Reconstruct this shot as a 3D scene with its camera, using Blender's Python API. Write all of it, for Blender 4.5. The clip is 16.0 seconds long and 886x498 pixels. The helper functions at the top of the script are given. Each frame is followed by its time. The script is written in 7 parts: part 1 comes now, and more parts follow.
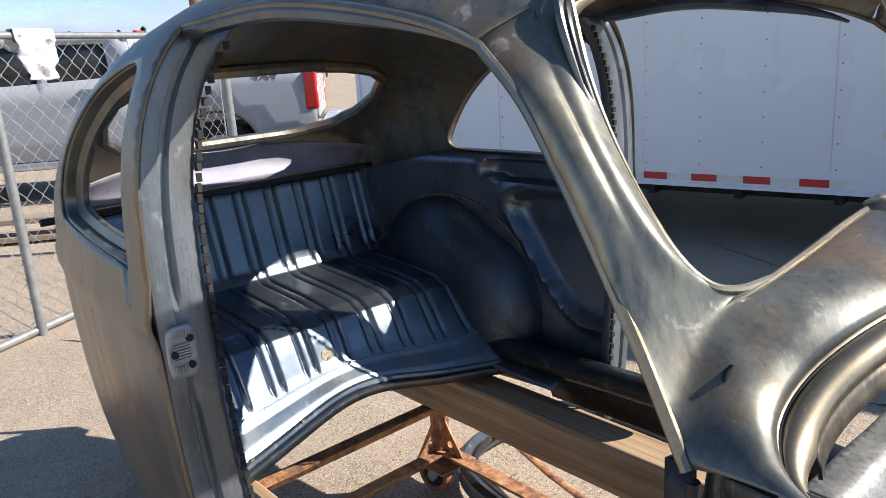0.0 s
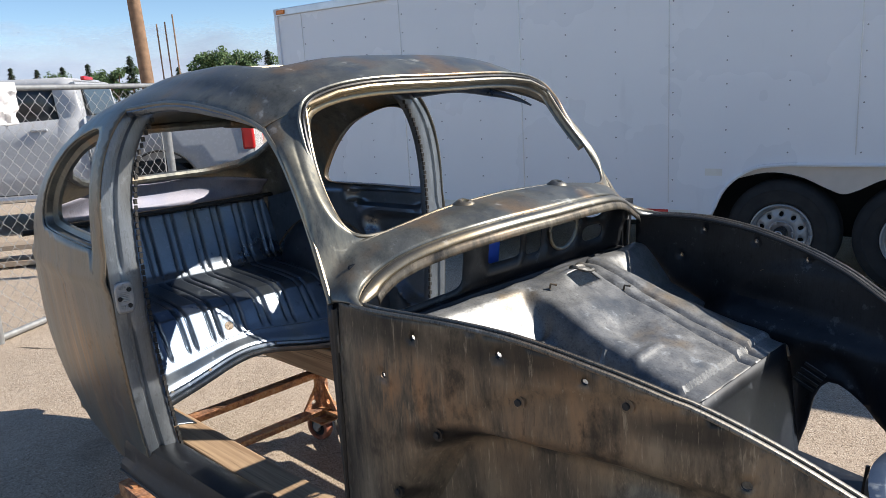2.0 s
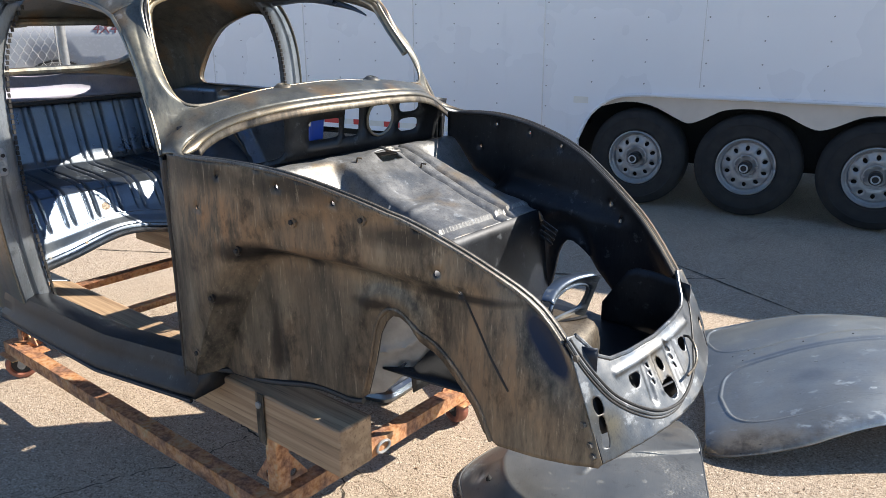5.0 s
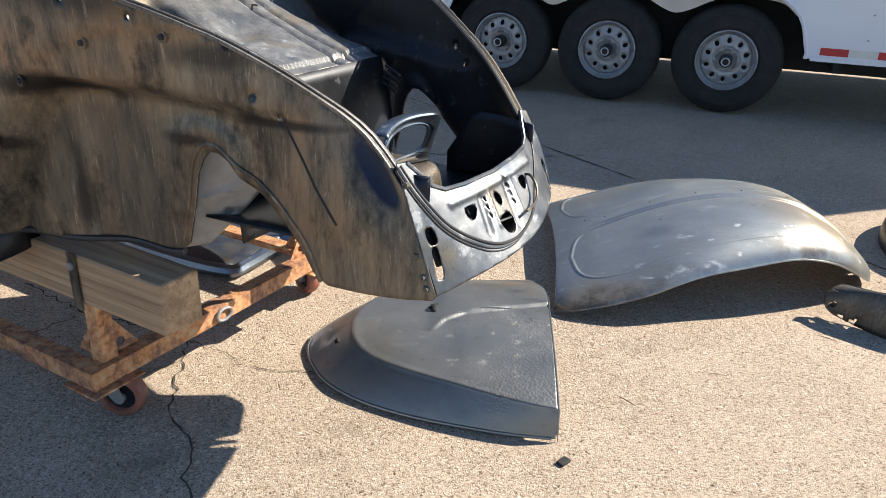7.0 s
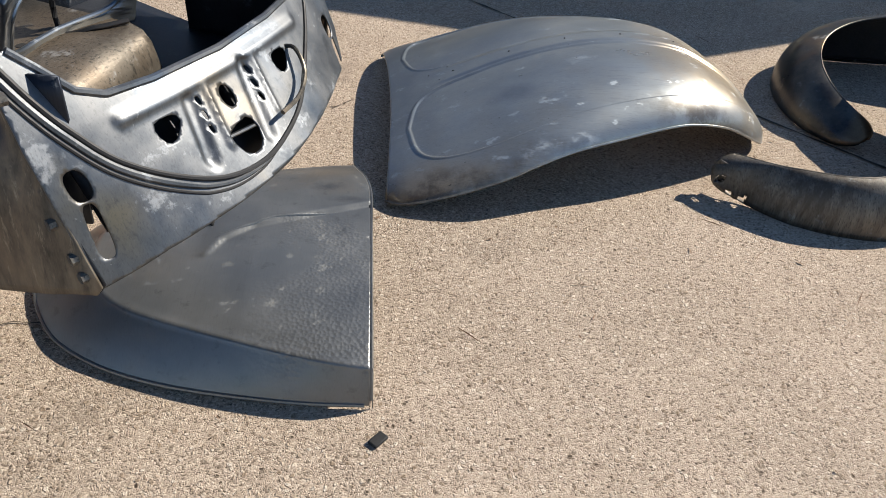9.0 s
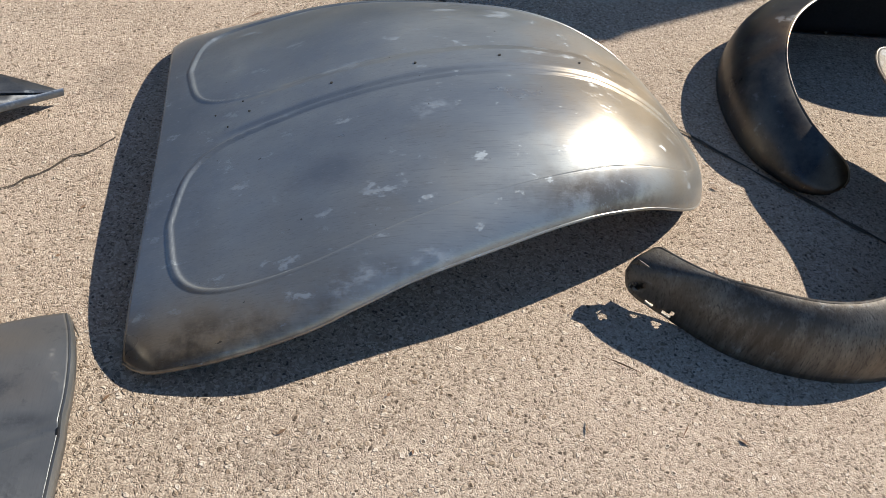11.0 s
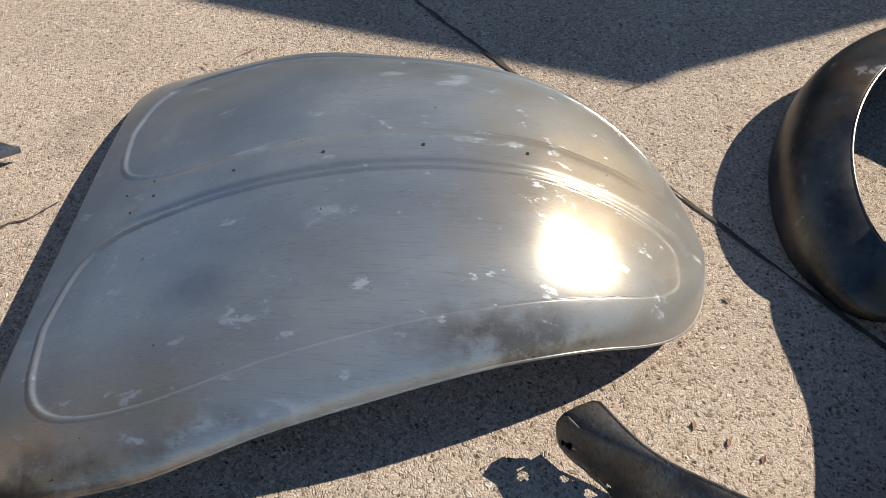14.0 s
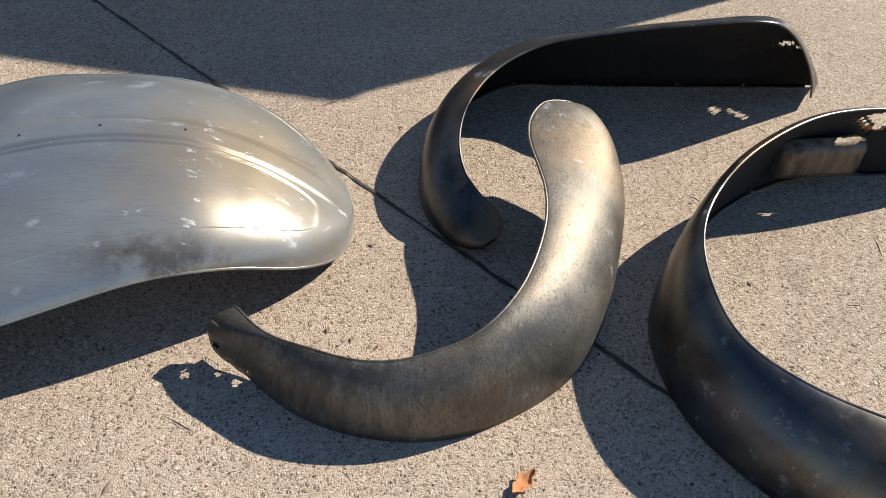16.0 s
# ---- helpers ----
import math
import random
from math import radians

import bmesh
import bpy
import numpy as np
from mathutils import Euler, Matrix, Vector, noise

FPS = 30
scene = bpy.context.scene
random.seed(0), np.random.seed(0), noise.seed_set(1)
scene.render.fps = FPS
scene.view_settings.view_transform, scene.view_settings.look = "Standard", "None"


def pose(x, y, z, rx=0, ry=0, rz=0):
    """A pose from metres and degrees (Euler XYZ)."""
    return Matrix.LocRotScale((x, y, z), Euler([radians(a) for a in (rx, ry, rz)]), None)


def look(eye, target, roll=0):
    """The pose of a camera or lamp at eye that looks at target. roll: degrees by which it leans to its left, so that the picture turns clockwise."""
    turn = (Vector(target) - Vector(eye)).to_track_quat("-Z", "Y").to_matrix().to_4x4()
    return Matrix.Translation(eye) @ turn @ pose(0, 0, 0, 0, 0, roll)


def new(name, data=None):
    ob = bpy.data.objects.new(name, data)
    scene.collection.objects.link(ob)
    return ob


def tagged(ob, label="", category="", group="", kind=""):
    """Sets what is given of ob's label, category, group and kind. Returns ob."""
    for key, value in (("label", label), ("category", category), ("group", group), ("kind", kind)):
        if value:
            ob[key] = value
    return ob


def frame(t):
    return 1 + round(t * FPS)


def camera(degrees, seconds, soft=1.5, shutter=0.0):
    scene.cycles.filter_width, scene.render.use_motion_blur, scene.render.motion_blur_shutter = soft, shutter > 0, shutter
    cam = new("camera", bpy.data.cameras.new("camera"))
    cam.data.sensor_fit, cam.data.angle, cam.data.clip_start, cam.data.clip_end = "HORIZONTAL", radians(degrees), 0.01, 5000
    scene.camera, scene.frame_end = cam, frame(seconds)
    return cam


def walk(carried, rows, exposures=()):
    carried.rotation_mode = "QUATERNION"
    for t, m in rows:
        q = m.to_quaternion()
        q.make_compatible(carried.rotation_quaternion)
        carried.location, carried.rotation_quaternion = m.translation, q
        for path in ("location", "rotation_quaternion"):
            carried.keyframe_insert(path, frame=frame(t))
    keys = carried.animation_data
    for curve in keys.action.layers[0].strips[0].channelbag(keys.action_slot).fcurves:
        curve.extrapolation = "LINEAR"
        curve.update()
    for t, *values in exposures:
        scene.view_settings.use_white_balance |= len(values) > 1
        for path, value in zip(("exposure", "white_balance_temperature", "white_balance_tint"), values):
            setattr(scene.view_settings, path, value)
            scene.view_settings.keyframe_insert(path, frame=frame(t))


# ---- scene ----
cam = camera(61.3, 16.0, soft=0.75)
PATH = [
    (0, (0.394, 0.114, 1.423), (0.305, 2.046, 0.916), -3.9),
    (0.5, (0.504, -0.13, 1.444), (0.423, 1.805, 0.944), -3.4),
    (1, (0.503, -0.371, 1.466), (0.477, 1.563, 0.959), -2.7),
    (1.5, (0.585, -0.571, 1.477), (0.625, 1.371, 1.002), -3.5),
    (2, (0.733, -0.762, 1.492), (0.782, 1.193, 1.074), -3.4),
    (2.5, (0.756, -0.922, 1.511), (0.791, 1.038, 1.114), -2.8),
    (3, (0.762, -1.059, 1.514), (0.824, 0.896, 1.097), -2.3),
    (3.2, (0.773, -1.101, 1.53), (0.858, 0.847, 1.085), -2.1),
    (5.3, (1.019, -1.263, 1.401), (1.306, 0.613, 0.77), -0.1),
    (5.5, (1.026, -1.268, 1.391), (1.347, 0.591, 0.727), 0.0),
    (6, (1.035, -1.265, 1.35), (1.409, 0.559, 0.618), -0.0),
    (6.5, (1.063, -1.264, 1.293), (1.505, 0.529, 0.524), 0.7),
    (6.9, (1.113, -1.236, 1.24), (1.608, 0.527, 0.435), 0.9),
    (7, (1.109, -1.225, 1.233), (1.648, 0.52, 0.419), 1.9),
    (7.3, (1.138, -1.141, 1.203), (1.725, 0.561, 0.333), 1.9),
    (7.5, (1.144, -1.083, 1.175), (1.777, 0.575, 0.253), 2.5),
    (8, (1.173, -0.957, 1.136), (1.856, 0.594, 0.074), 2.9),
    (8.5, (1.302, -0.858, 1.119), (2.031, 0.614, -0.021), 3.8),
    (9, (1.515, -0.723, 1.124), (2.262, 0.688, -0.08), 4.9),
    (9.5, (1.676, -0.588, 1.133), (2.435, 0.778, -0.116), 5.0),
    (10, (1.852, -0.371, 1.108), (2.705, 0.903, -0.177), 7.2),
    (10.2, (1.929, -0.297, 1.122), (2.804, 0.936, -0.187), 8.2),
    (12.3, (2.452, 0.274, 1.135), (3.008, 1.292, -0.494), 3.7),
    (12.5, (2.491, 0.29, 1.134), (3.017, 1.316, -0.5), 3.7),
    (13, (2.598, 0.279, 1.146), (3.007, 1.35, -0.493), 2.3),
    (13.5, (2.708, 0.222, 1.15), (3.038, 1.369, -0.455), -0.7),
    (14, (2.752, 0.131, 1.156), (3.102, 1.354, -0.387), -2.4),
    (14.5, (2.774, -0.053, 1.173), (3.233, 1.2, -0.317), -1.5),
    (15, (2.832, -0.221, 1.192), (3.409, 1.018, -0.267), 1.0),
    (15.5, (2.973, -0.375, 1.202), (3.6, 0.883, -0.221), 2.7),
    (16, (3.017, -0.472, 1.24), (3.698, 0.803, -0.142), 2.5),
]
EXPOSURES = [(0.0, 0.78, 6550, 10), (0.7, 0.64, 6550, 10), (3.0, 0.60, 6600, 10), (5.5, 1.08, 6750, 10), (7.5, 0.97, 6950, 10), (9.0, 0.5, 6800, 10), (12.5, 0.48, 6700, 10), (16.0, 0.56, 6850, 10)]
walk(cam, [(t, look(eye, target, roll)) for t, eye, target, roll in PATH], EXPOSURES)

# ---- world and sun ----
SUN_AZ, SUN_EL = 2.0, 37.0
world = bpy.data.worlds.new("yard_sky")
scene.world = world
world.use_nodes = True
wn = world.node_tree.nodes
sky = wn.new("ShaderNodeTexSky")
sky.sky_type = "NISHITA"
sky.sun_disc = False
sky.sun_elevation = radians(SUN_EL)
sky.sun_rotation = radians(90 - SUN_AZ)
sky.altitude = 2600
sky.air_density, sky.dust_density, sky.ozone_density = 1.0, 0.2, 1.6
rich = wn.new("ShaderNodeHueSaturation")
rich.inputs["Saturation"].default_value = 1.1
world.node_tree.links.new(sky.outputs[0], rich.inputs["Color"])
world.node_tree.links.new(rich.outputs[0], wn["Background"].inputs[0])
wn["Background"].inputs[1].default_value = 0.102
sun_data = bpy.data.lights.new("sun", "SUN")
sun_data.energy, sun_data.angle, sun_data.color = 5.0, radians(0.53), (1.0, 0.94, 0.85)
sun = new("sun", sun_data)
sa, se = radians(SUN_AZ), radians(SUN_EL)
sun.matrix_world = look((30 * math.cos(sa) * math.cos(se), 30 * math.sin(sa) * math.cos(se), 30 * math.sin(se)), (0, 0, 0))


# ---- materials ----
class Mat:
    """A small node-graph writer."""

    def __init__(self, name):
        self.m = bpy.data.materials.new(name)
        self.m.use_nodes = True
        self.t = self.m.node_tree
        self.b = self.t.nodes["Principled BSDF"]
        self.co = self.t.nodes.new("ShaderNodeTexCoord").outputs["Object"]

    def node(self, kind, **inputs):
        n = self.t.nodes.new(kind)
        for k, v in inputs.items():
            self.put(n.inputs[k.replace("_", " ")], v)
        return n

    def put(self, socket, v):
        if isinstance(v, bpy.types.NodeSocket):
            self.t.links.new(v, socket)
        else:
            socket.default_value = v

    def at(self, scale=(1, 1, 1), move=(0, 0, 0)):
        n = self.node("ShaderNodeMapping", Vector=self.co)
        n.inputs["Scale"].default_value, n.inputs["Location"].default_value = scale, move
        return n.outputs[0]

    def noise(self, scale, detail=4, rough=0.55, where=None):
        return self.node("ShaderNodeTexNoise", Vector=where or self.co, Scale=scale, Detail=detail, Roughness=rough).outputs[0]

    def voronoi(self, scale, where=None, feature="F1", out="Distance"):
        n = self.node("ShaderNodeTexVoronoi", Vector=where or self.co, Scale=scale)
        n.feature = feature
        return n.outputs[out]

    def spot(self, centre, radii, ragged=0.4, edge=0.45, strength=1.0, grain=9.0, lean=0.0):
        """A ragged patch of colour round a place, in the thing's own metres."""
        turned = self.node("ShaderNodeMapping", Vector=self.at((1, 1, 1), [-c for c in centre]))
        turned.inputs["Rotation"].default_value = (0, radians(lean), 0)
        sized = self.node("ShaderNodeMapping", Vector=turned.outputs[0])
        sized.inputs["Scale"].default_value = [1 / r for r in radii]
        n = self.node("ShaderNodeVectorMath", Vector=sized.outputs[0])
        n.operation = "LENGTH"
        w = self.node("ShaderNodeMath")
        w.operation = "MULTIPLY_ADD"
        self.put(w.inputs[0], self.noise(grain, 5, 0.65))
        w.inputs[1].default_value, w.inputs[2].default_value = 2 * ragged, -ragged
        d = self.node("ShaderNodeMath")
        d.operation = "ADD"
        self.put(d.inputs[0], n.outputs["Value"])
        self.put(d.inputs[1], w.outputs[0])
        return self.ramp(d.outputs[0], (max(0.0, 1 - edge), strength), (1.0, 0.0))

    def ramp(self, fac, *stops):
        n = self.node("ShaderNodeValToRGB", Fac=fac)
        e = n.color_ramp.elements
        while len(e) < len(stops):
            e.new(0.5)
        for el, (p, c) in zip(e, stops):
            el.position = p
            el.color = (*c, 1) if isinstance(c, tuple) else (c, c, c, 1)
        return n.outputs[0]

    def mix(self, fac, a, b, mode="MIX"):
        n = self.t.nodes.new("ShaderNodeMix")
        n.data_type, n.blend_type = "RGBA", mode
        ins = [s for s in n.inputs if s.type == "RGBA"]
        self.put(n.inputs[0], fac)
        for s, v in zip(ins, (a, b)):
            self.put(s, (*v, 1) if isinstance(v, tuple) else v)
        return [s for s in n.outputs if s.type == "RGBA"][0]

    def bump(self, height, strength=0.3, distance=0.01, normal=None):
        n = self.node("ShaderNodeBump", Height=height, Strength=strength, Distance=distance)
        if normal:
            self.put(n.inputs["Normal"], normal)
        return n.outputs[0]

    def out(self, color, rough=0.5, metal=0.0, normal=None, spec=None):
        self.put(self.b.inputs["Base Color"], (*color, 1) if isinstance(color, tuple) else color)
        self.put(self.b.inputs["Roughness"], rough)
        self.put(self.b.inputs["Metallic"], metal)
        if normal:
            self.put(self.b.inputs["Normal"], normal)
        if spec is not None:
            self.put(self.b.inputs["Specular IOR Level"], spec)
        return self.m


def bare_steel(name, light, dark, warm, blue, rough=0.44, streak=(1, 1, 1), warm_at=0.56, relief=0.06, metal=0.9, spotted=0.3, scratch=0.25, grind=(70, 70, 4), blooms=()):
    """Stripped sheet steel: grinding haze, heat-bronze and blue tints, water spots, scratches."""
    k = Mat(name)
    big = k.noise(1.7, 3, 0.55, k.at(streak))
    mid = k.noise(6.0, 6, 0.62, k.at(streak, (3.1, 1.7, 0.4)))
    fine = k.noise(55, 4, 0.65, k.at((1, 1, 0.5)))
    blotch = k.noise(22, 6, 0.7, k.at((1, 1, 1), (7, 2, 5)))
    fleck = k.noise(85, 3, 0.6, k.at((1, 1, 1), (1, 9, 2)))
    lines = k.noise(6.0, 3, 0.7, k.at(grind))
    c = k.mix(k.ramp(mid, (0.3, 0.0), (0.7, 1.0)), dark, light)
    c = k.mix(k.ramp(big, (warm_at, 0.0), (warm_at + 0.14, 0.85)), c, warm)
    c = k.mix(k.ramp(big, (0.30, 0.8), (0.44, 0.0)), c, blue)
    c = k.mix(k.ramp(blotch, (0.30, 0.55), (0.42, 0.0)), c, tuple(x * 0.55 for x in dark))
    pale = k.mix(1.0, k.ramp(blotch, (0.60, 0.0), (0.66, 1.0)), k.ramp(mid, (0.36, 0.0), (0.50, 1.0)), "MULTIPLY")
    c = k.mix(k.mix(1.0, pale, (spotted, spotted, spotted), "MULTIPLY"), c, (0.50, 0.54, 0.58))
    c = k.mix(k.ramp(fleck, (0.70, 0.0), (0.76, spotted)), c, (0.55, 0.57, 0.58))
    c = k.mix(k.ramp(lines, (0.36, scratch), (0.46, 0.0)), c, tuple(x * 0.5 for x in dark))
    c = k.mix(k.ramp(lines, (0.60, 0.0), (0.68, scratch * 0.7)), c, tuple(min(1, x * 1.35) for x in light))
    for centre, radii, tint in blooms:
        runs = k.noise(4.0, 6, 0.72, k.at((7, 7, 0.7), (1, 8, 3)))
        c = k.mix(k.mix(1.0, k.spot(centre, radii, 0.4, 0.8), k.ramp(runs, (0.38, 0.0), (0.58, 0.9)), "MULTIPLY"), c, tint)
    r = k.ramp(mid, (0.25, rough - 0.09), (0.75, rough + 0.12))
    r = k.mix(pale, r, (0.7, 0.7, 0.7))
    h = k.mix(0.35, k.mix(0.5, mid, fine), lines)
    return k.out(c, r, metal, k.bump(h, relief, 0.004))


def streaked_steel(name):
    """Blackened old steel: brown vertical weeping, pale scratches, soot, rust blooms, and the sunk pan's shade painted
    in.
    """
    k = Mat(name)
    run = k.noise(5.0, 6, 0.70, k.at((4, 4, 0.8)))
    thin = k.noise(9.0, 5, 0.75, k.at((14, 14, 1.2), (2, 5, 1)))
    patch = k.noise(2.6, 4, 0.6)
    soot = k.noise(7.0, 6, 0.7, k.at((1.4, 1.4, 0.8)))
    grain = k.noise(60, 4, 0.7, k.at((1, 1, 0.6)))
    c = k.mix(k.ramp(run, (0.32, 0.0), (0.66, 1.0)), (0.036, 0.034, 0.031), (0.23, 0.20, 0.152))
    brown = k.mix(1.0, k.ramp(patch, (0.42, 0.0), (0.60, 1.0)), k.ramp(run, (0.40, 0.1), (0.62, 0.85)), "MULTIPLY")
    c = k.mix(k.mix(1.0, brown, (0.7, 0.7, 0.7), "MULTIPLY"), c, (0.24, 0.135, 0.068))
    bloom = k.mix(1.0, k.spot((-0.90, 0.0, 0.97), (0.15, 9, 0.10), 0.5, 0.8), k.ramp(run, (0.42, 0.0), (0.60, 0.8)), "MULTIPLY")
    c = k.mix(bloom, c, (0.32, 0.16, 0.070))
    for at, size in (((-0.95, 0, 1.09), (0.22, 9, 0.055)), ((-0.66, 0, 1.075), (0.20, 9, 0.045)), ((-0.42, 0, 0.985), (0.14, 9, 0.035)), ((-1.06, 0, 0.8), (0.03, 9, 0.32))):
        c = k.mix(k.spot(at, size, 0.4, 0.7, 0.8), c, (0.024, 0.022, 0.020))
    # shade of the sunk wheel-arch pan, painted into the colour
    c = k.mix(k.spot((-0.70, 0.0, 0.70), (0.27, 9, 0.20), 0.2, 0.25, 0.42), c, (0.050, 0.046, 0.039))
    c = k.mix(k.ramp(thin, (0.58, 0.0), (0.68, 0.55)), c, (0.34, 0.295, 0.225))
    c = k.mix(k.ramp(thin, (0.30, 0.55), (0.42, 0.0)), c, (0.022, 0.021, 0.020))
    c = k.mix(k.ramp(soot, (0.34, 0.8), (0.46, 0.0)), c, (0.016, 0.016, 0.017))
    # darkest along the arch crease, down the pressed slot and over the scoop
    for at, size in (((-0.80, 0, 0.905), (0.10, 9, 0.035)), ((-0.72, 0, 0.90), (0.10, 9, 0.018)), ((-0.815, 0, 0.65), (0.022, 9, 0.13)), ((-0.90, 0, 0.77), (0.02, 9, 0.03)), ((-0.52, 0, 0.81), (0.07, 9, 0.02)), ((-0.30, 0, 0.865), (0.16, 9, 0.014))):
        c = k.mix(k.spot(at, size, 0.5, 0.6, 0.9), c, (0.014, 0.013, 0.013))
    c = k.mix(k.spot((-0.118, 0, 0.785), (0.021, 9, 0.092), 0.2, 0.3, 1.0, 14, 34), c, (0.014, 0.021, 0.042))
    return k.out(c, k.ramp(soot, (0.3, 0.36), (0.7, 0.58)), 0.5, k.bump(k.mix(0.5, grain, run), 0.3, 0.004), 0.45)


def hood_steel(name):
    """Ground hood skin: blue-grey and straw heat tints, a painted highlight halo near the tip, lengthwise grinding,
    splashes of pale primer and dark rub marks.
    """
    k = Mat(name)
    big = k.noise(1.6, 4, 0.6)
    drift = k.noise(4.2, 5, 0.6, k.at((0.6, 1.3, 1), (2, 6, 1)))
    lines = k.noise(5.0, 4, 0.75, k.at((3, 90, 40)))
    cloud = k.noise(9.0, 6, 0.7, k.at((1, 1, 1), (5, 1, 2)))
    speck = k.noise(46, 5, 0.7)
    smear = k.noise(20, 6, 0.75, k.at((0.8, 1.6, 1), (8, 3, 1)))
    c = k.mix(k.ramp(drift, (0.30, 0.0), (0.70, 1.0)), (0.255, 0.285, 0.305), (0.37, 0.40, 0.405))
    c = k.mix(k.ramp(big, (0.34, 0.75), (0.50, 0.0)), c, (0.195, 0.24, 0.295))
    c = k.mix(k.ramp(big, (0.58, 0.0), (0.72, 0.45)), c, (0.37, 0.33, 0.25))
    # tip patch paints the sun highlight's warm halo; the others are bronze along the rim
    for at, size in (((1.0, -0.05, 0.2), (0.30, 0.34, 1)), ((0.05, -0.50, 0.0), (0.36, 0.12, 1)), ((0.62, -0.50, 0.1), (0.5, 0.05, 1))):
        c = k.mix(k.mix(1.0, k.spot(at, size, 0.5, 0.8), (0.7, 0.7, 0.7), "MULTIPLY"), c, (0.40, 0.30, 0.18))
    c = k.mix(k.spot((0.02, 0.0, 0.08), (0.16, 0.62, 1), 0.5, 0.7, 0.7), c, (0.13, 0.16, 0.20))
    c = k.mix(k.spot((0.36, -0.235, 0.2), (0.085, 0.06, 1), 0.45, 0.7, 0.5), c, (0.13, 0.155, 0.19))
    for at, size in (((0.55, -0.50, 0.16), (0.36, 0.085, 1)), ((0.95, -0.33, 0.16), (0.30, 0.075, 1)), ((0.12, -0.52, 0.04), (0.20, 0.09, 1))):
        rub = k.mix(1.0, k.spot(at, size, 0.5, 0.6), k.ramp(cloud, (0.40, 0.0), (0.56, 0.8)), "MULTIPLY")
        c = k.mix(rub, c, (0.10, 0.082, 0.066))
    c = k.mix(k.ramp(lines, (0.34, 0.35), (0.45, 0.0)), c, (0.16, 0.16, 0.155))
    c = k.mix(k.ramp(lines, (0.58, 0.0), (0.68, 0.28)), c, (0.46, 0.455, 0.43))
    splash = k.mix(1.0, k.ramp(smear, (0.59, 0.0), (0.63, 1.0)), k.ramp(cloud, (0.46, 0.0), (0.55, 0.9)), "MULTIPLY")
    for at, size in (((0.75, 0.21, 0.25), (0.05, 0.04, 1)), ((0.64, 0.235, 0.25), (0.03, 0.015, 1)), ((0.40, -0.45, 0.1), (0.06, 0.028, 1)), ((0.52, -0.42, 0.1), (0.05, 0.015, 1)), ((0.55, -0.13, 0.25), (0.05, 0.025, 1)), ((0.42, 0.05, 0.2), (0.08, 0.018, 1)), ((0.80, 0.02, 0.3), (0.09, 0.012, 1))):
        splash = k.mix(1.0, splash, k.mix(1.0, k.spot(at, size, 1.0, 0.5, 0.8, 40), k.ramp(smear, (0.44, 0.0), (0.56, 0.9)), "MULTIPLY"), "LIGHTEN")
    c = k.mix(k.mix(1.0, splash, (0.62, 0.62, 0.62), "MULTIPLY"), c, (0.44, 0.51, 0.57))
    pit = k.ramp(k.noise(70, 2, 0.5, k.at((1, 1, 1), (3, 3, 3))), (0.21, 0.8), (0.24, 0.0))
    c = k.mix(pit, c, (0.06, 0.055, 0.05))
    r = k.mix(splash, k.ramp(drift, (0.3, 0.27), (0.7, 0.36)), (0.6, 0.6, 0.6))
    return k.out(c, r, 0.6, k.bump(k.mix(0.45, k.mix(0.5, drift, speck), lines), 0.055, 0.004))


STEEL = bare_steel("bare_steel", (0.31, 0.285, 0.235), (0.17, 0.165, 0.145), (0.37, 0.29, 0.18), (0.17, 0.18, 0.19), 0.40, (1, 1, 1), 0.50)
STEEL_SIDE = bare_steel("bare_steel_shell", (0.225, 0.222, 0.19), (0.105, 0.107, 0.098), (0.27, 0.18, 0.10), (0.115, 0.125, 0.135), 0.36, (3.4, 3.4, 0.42), 0.51, metal=0.62, grind=(30, 30, 2), blooms=(((-2.35, -0.6, 0.78), (0.5, 0.4, 0.34), (0.34, 0.19, 0.085)), ((-2.1, -0.6, 0.95), (0.3, 0.4, 0.12), (0.17, 0.18, 0.19)), ((-1.22, -0.5, 1.22), (0.14, 0.3, 0.24), (0.40, 0.36, 0.26))))
STEEL_IN = bare_steel("interior_steel", (0.215, 0.248, 0.285), (0.135, 0.16, 0.192), (0.25, 0.225, 0.185), (0.07, 0.105, 0.165), 0.32, metal=0.88, scratch=0.18)
STEEL_HUMP = bare_steel("blued_arch_steel", (0.13, 0.155, 0.19), (0.075, 0.092, 0.115), (0.15, 0.125, 0.10), (0.045, 0.068, 0.105), 0.40, metal=0.75, scratch=0.12)
STEEL_JAMB = bare_steel("door_jamb_steel", (0.27, 0.30, 0.335), (0.13, 0.15, 0.17), (0.22, 0.19, 0.15), (0.09, 0.12, 0.16), 0.42, (2, 2, 0.7), 0.62, metal=0.7)
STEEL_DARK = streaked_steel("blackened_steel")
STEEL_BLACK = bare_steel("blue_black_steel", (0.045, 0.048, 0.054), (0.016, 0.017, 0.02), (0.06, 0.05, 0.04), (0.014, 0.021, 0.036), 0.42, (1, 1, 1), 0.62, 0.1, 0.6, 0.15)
STEEL_NOSE = bare_steel("pale_bare_steel", (0.165, 0.17, 0.175), (0.08, 0.09, 0.102), (0.215, 0.17, 0.105), (0.075, 0.115, 0.17), 0.42, (3, 3, 2), 0.54, 0.06, 0.85, 0.4)
STEEL_HOOD = hood_steel("hood_steel")
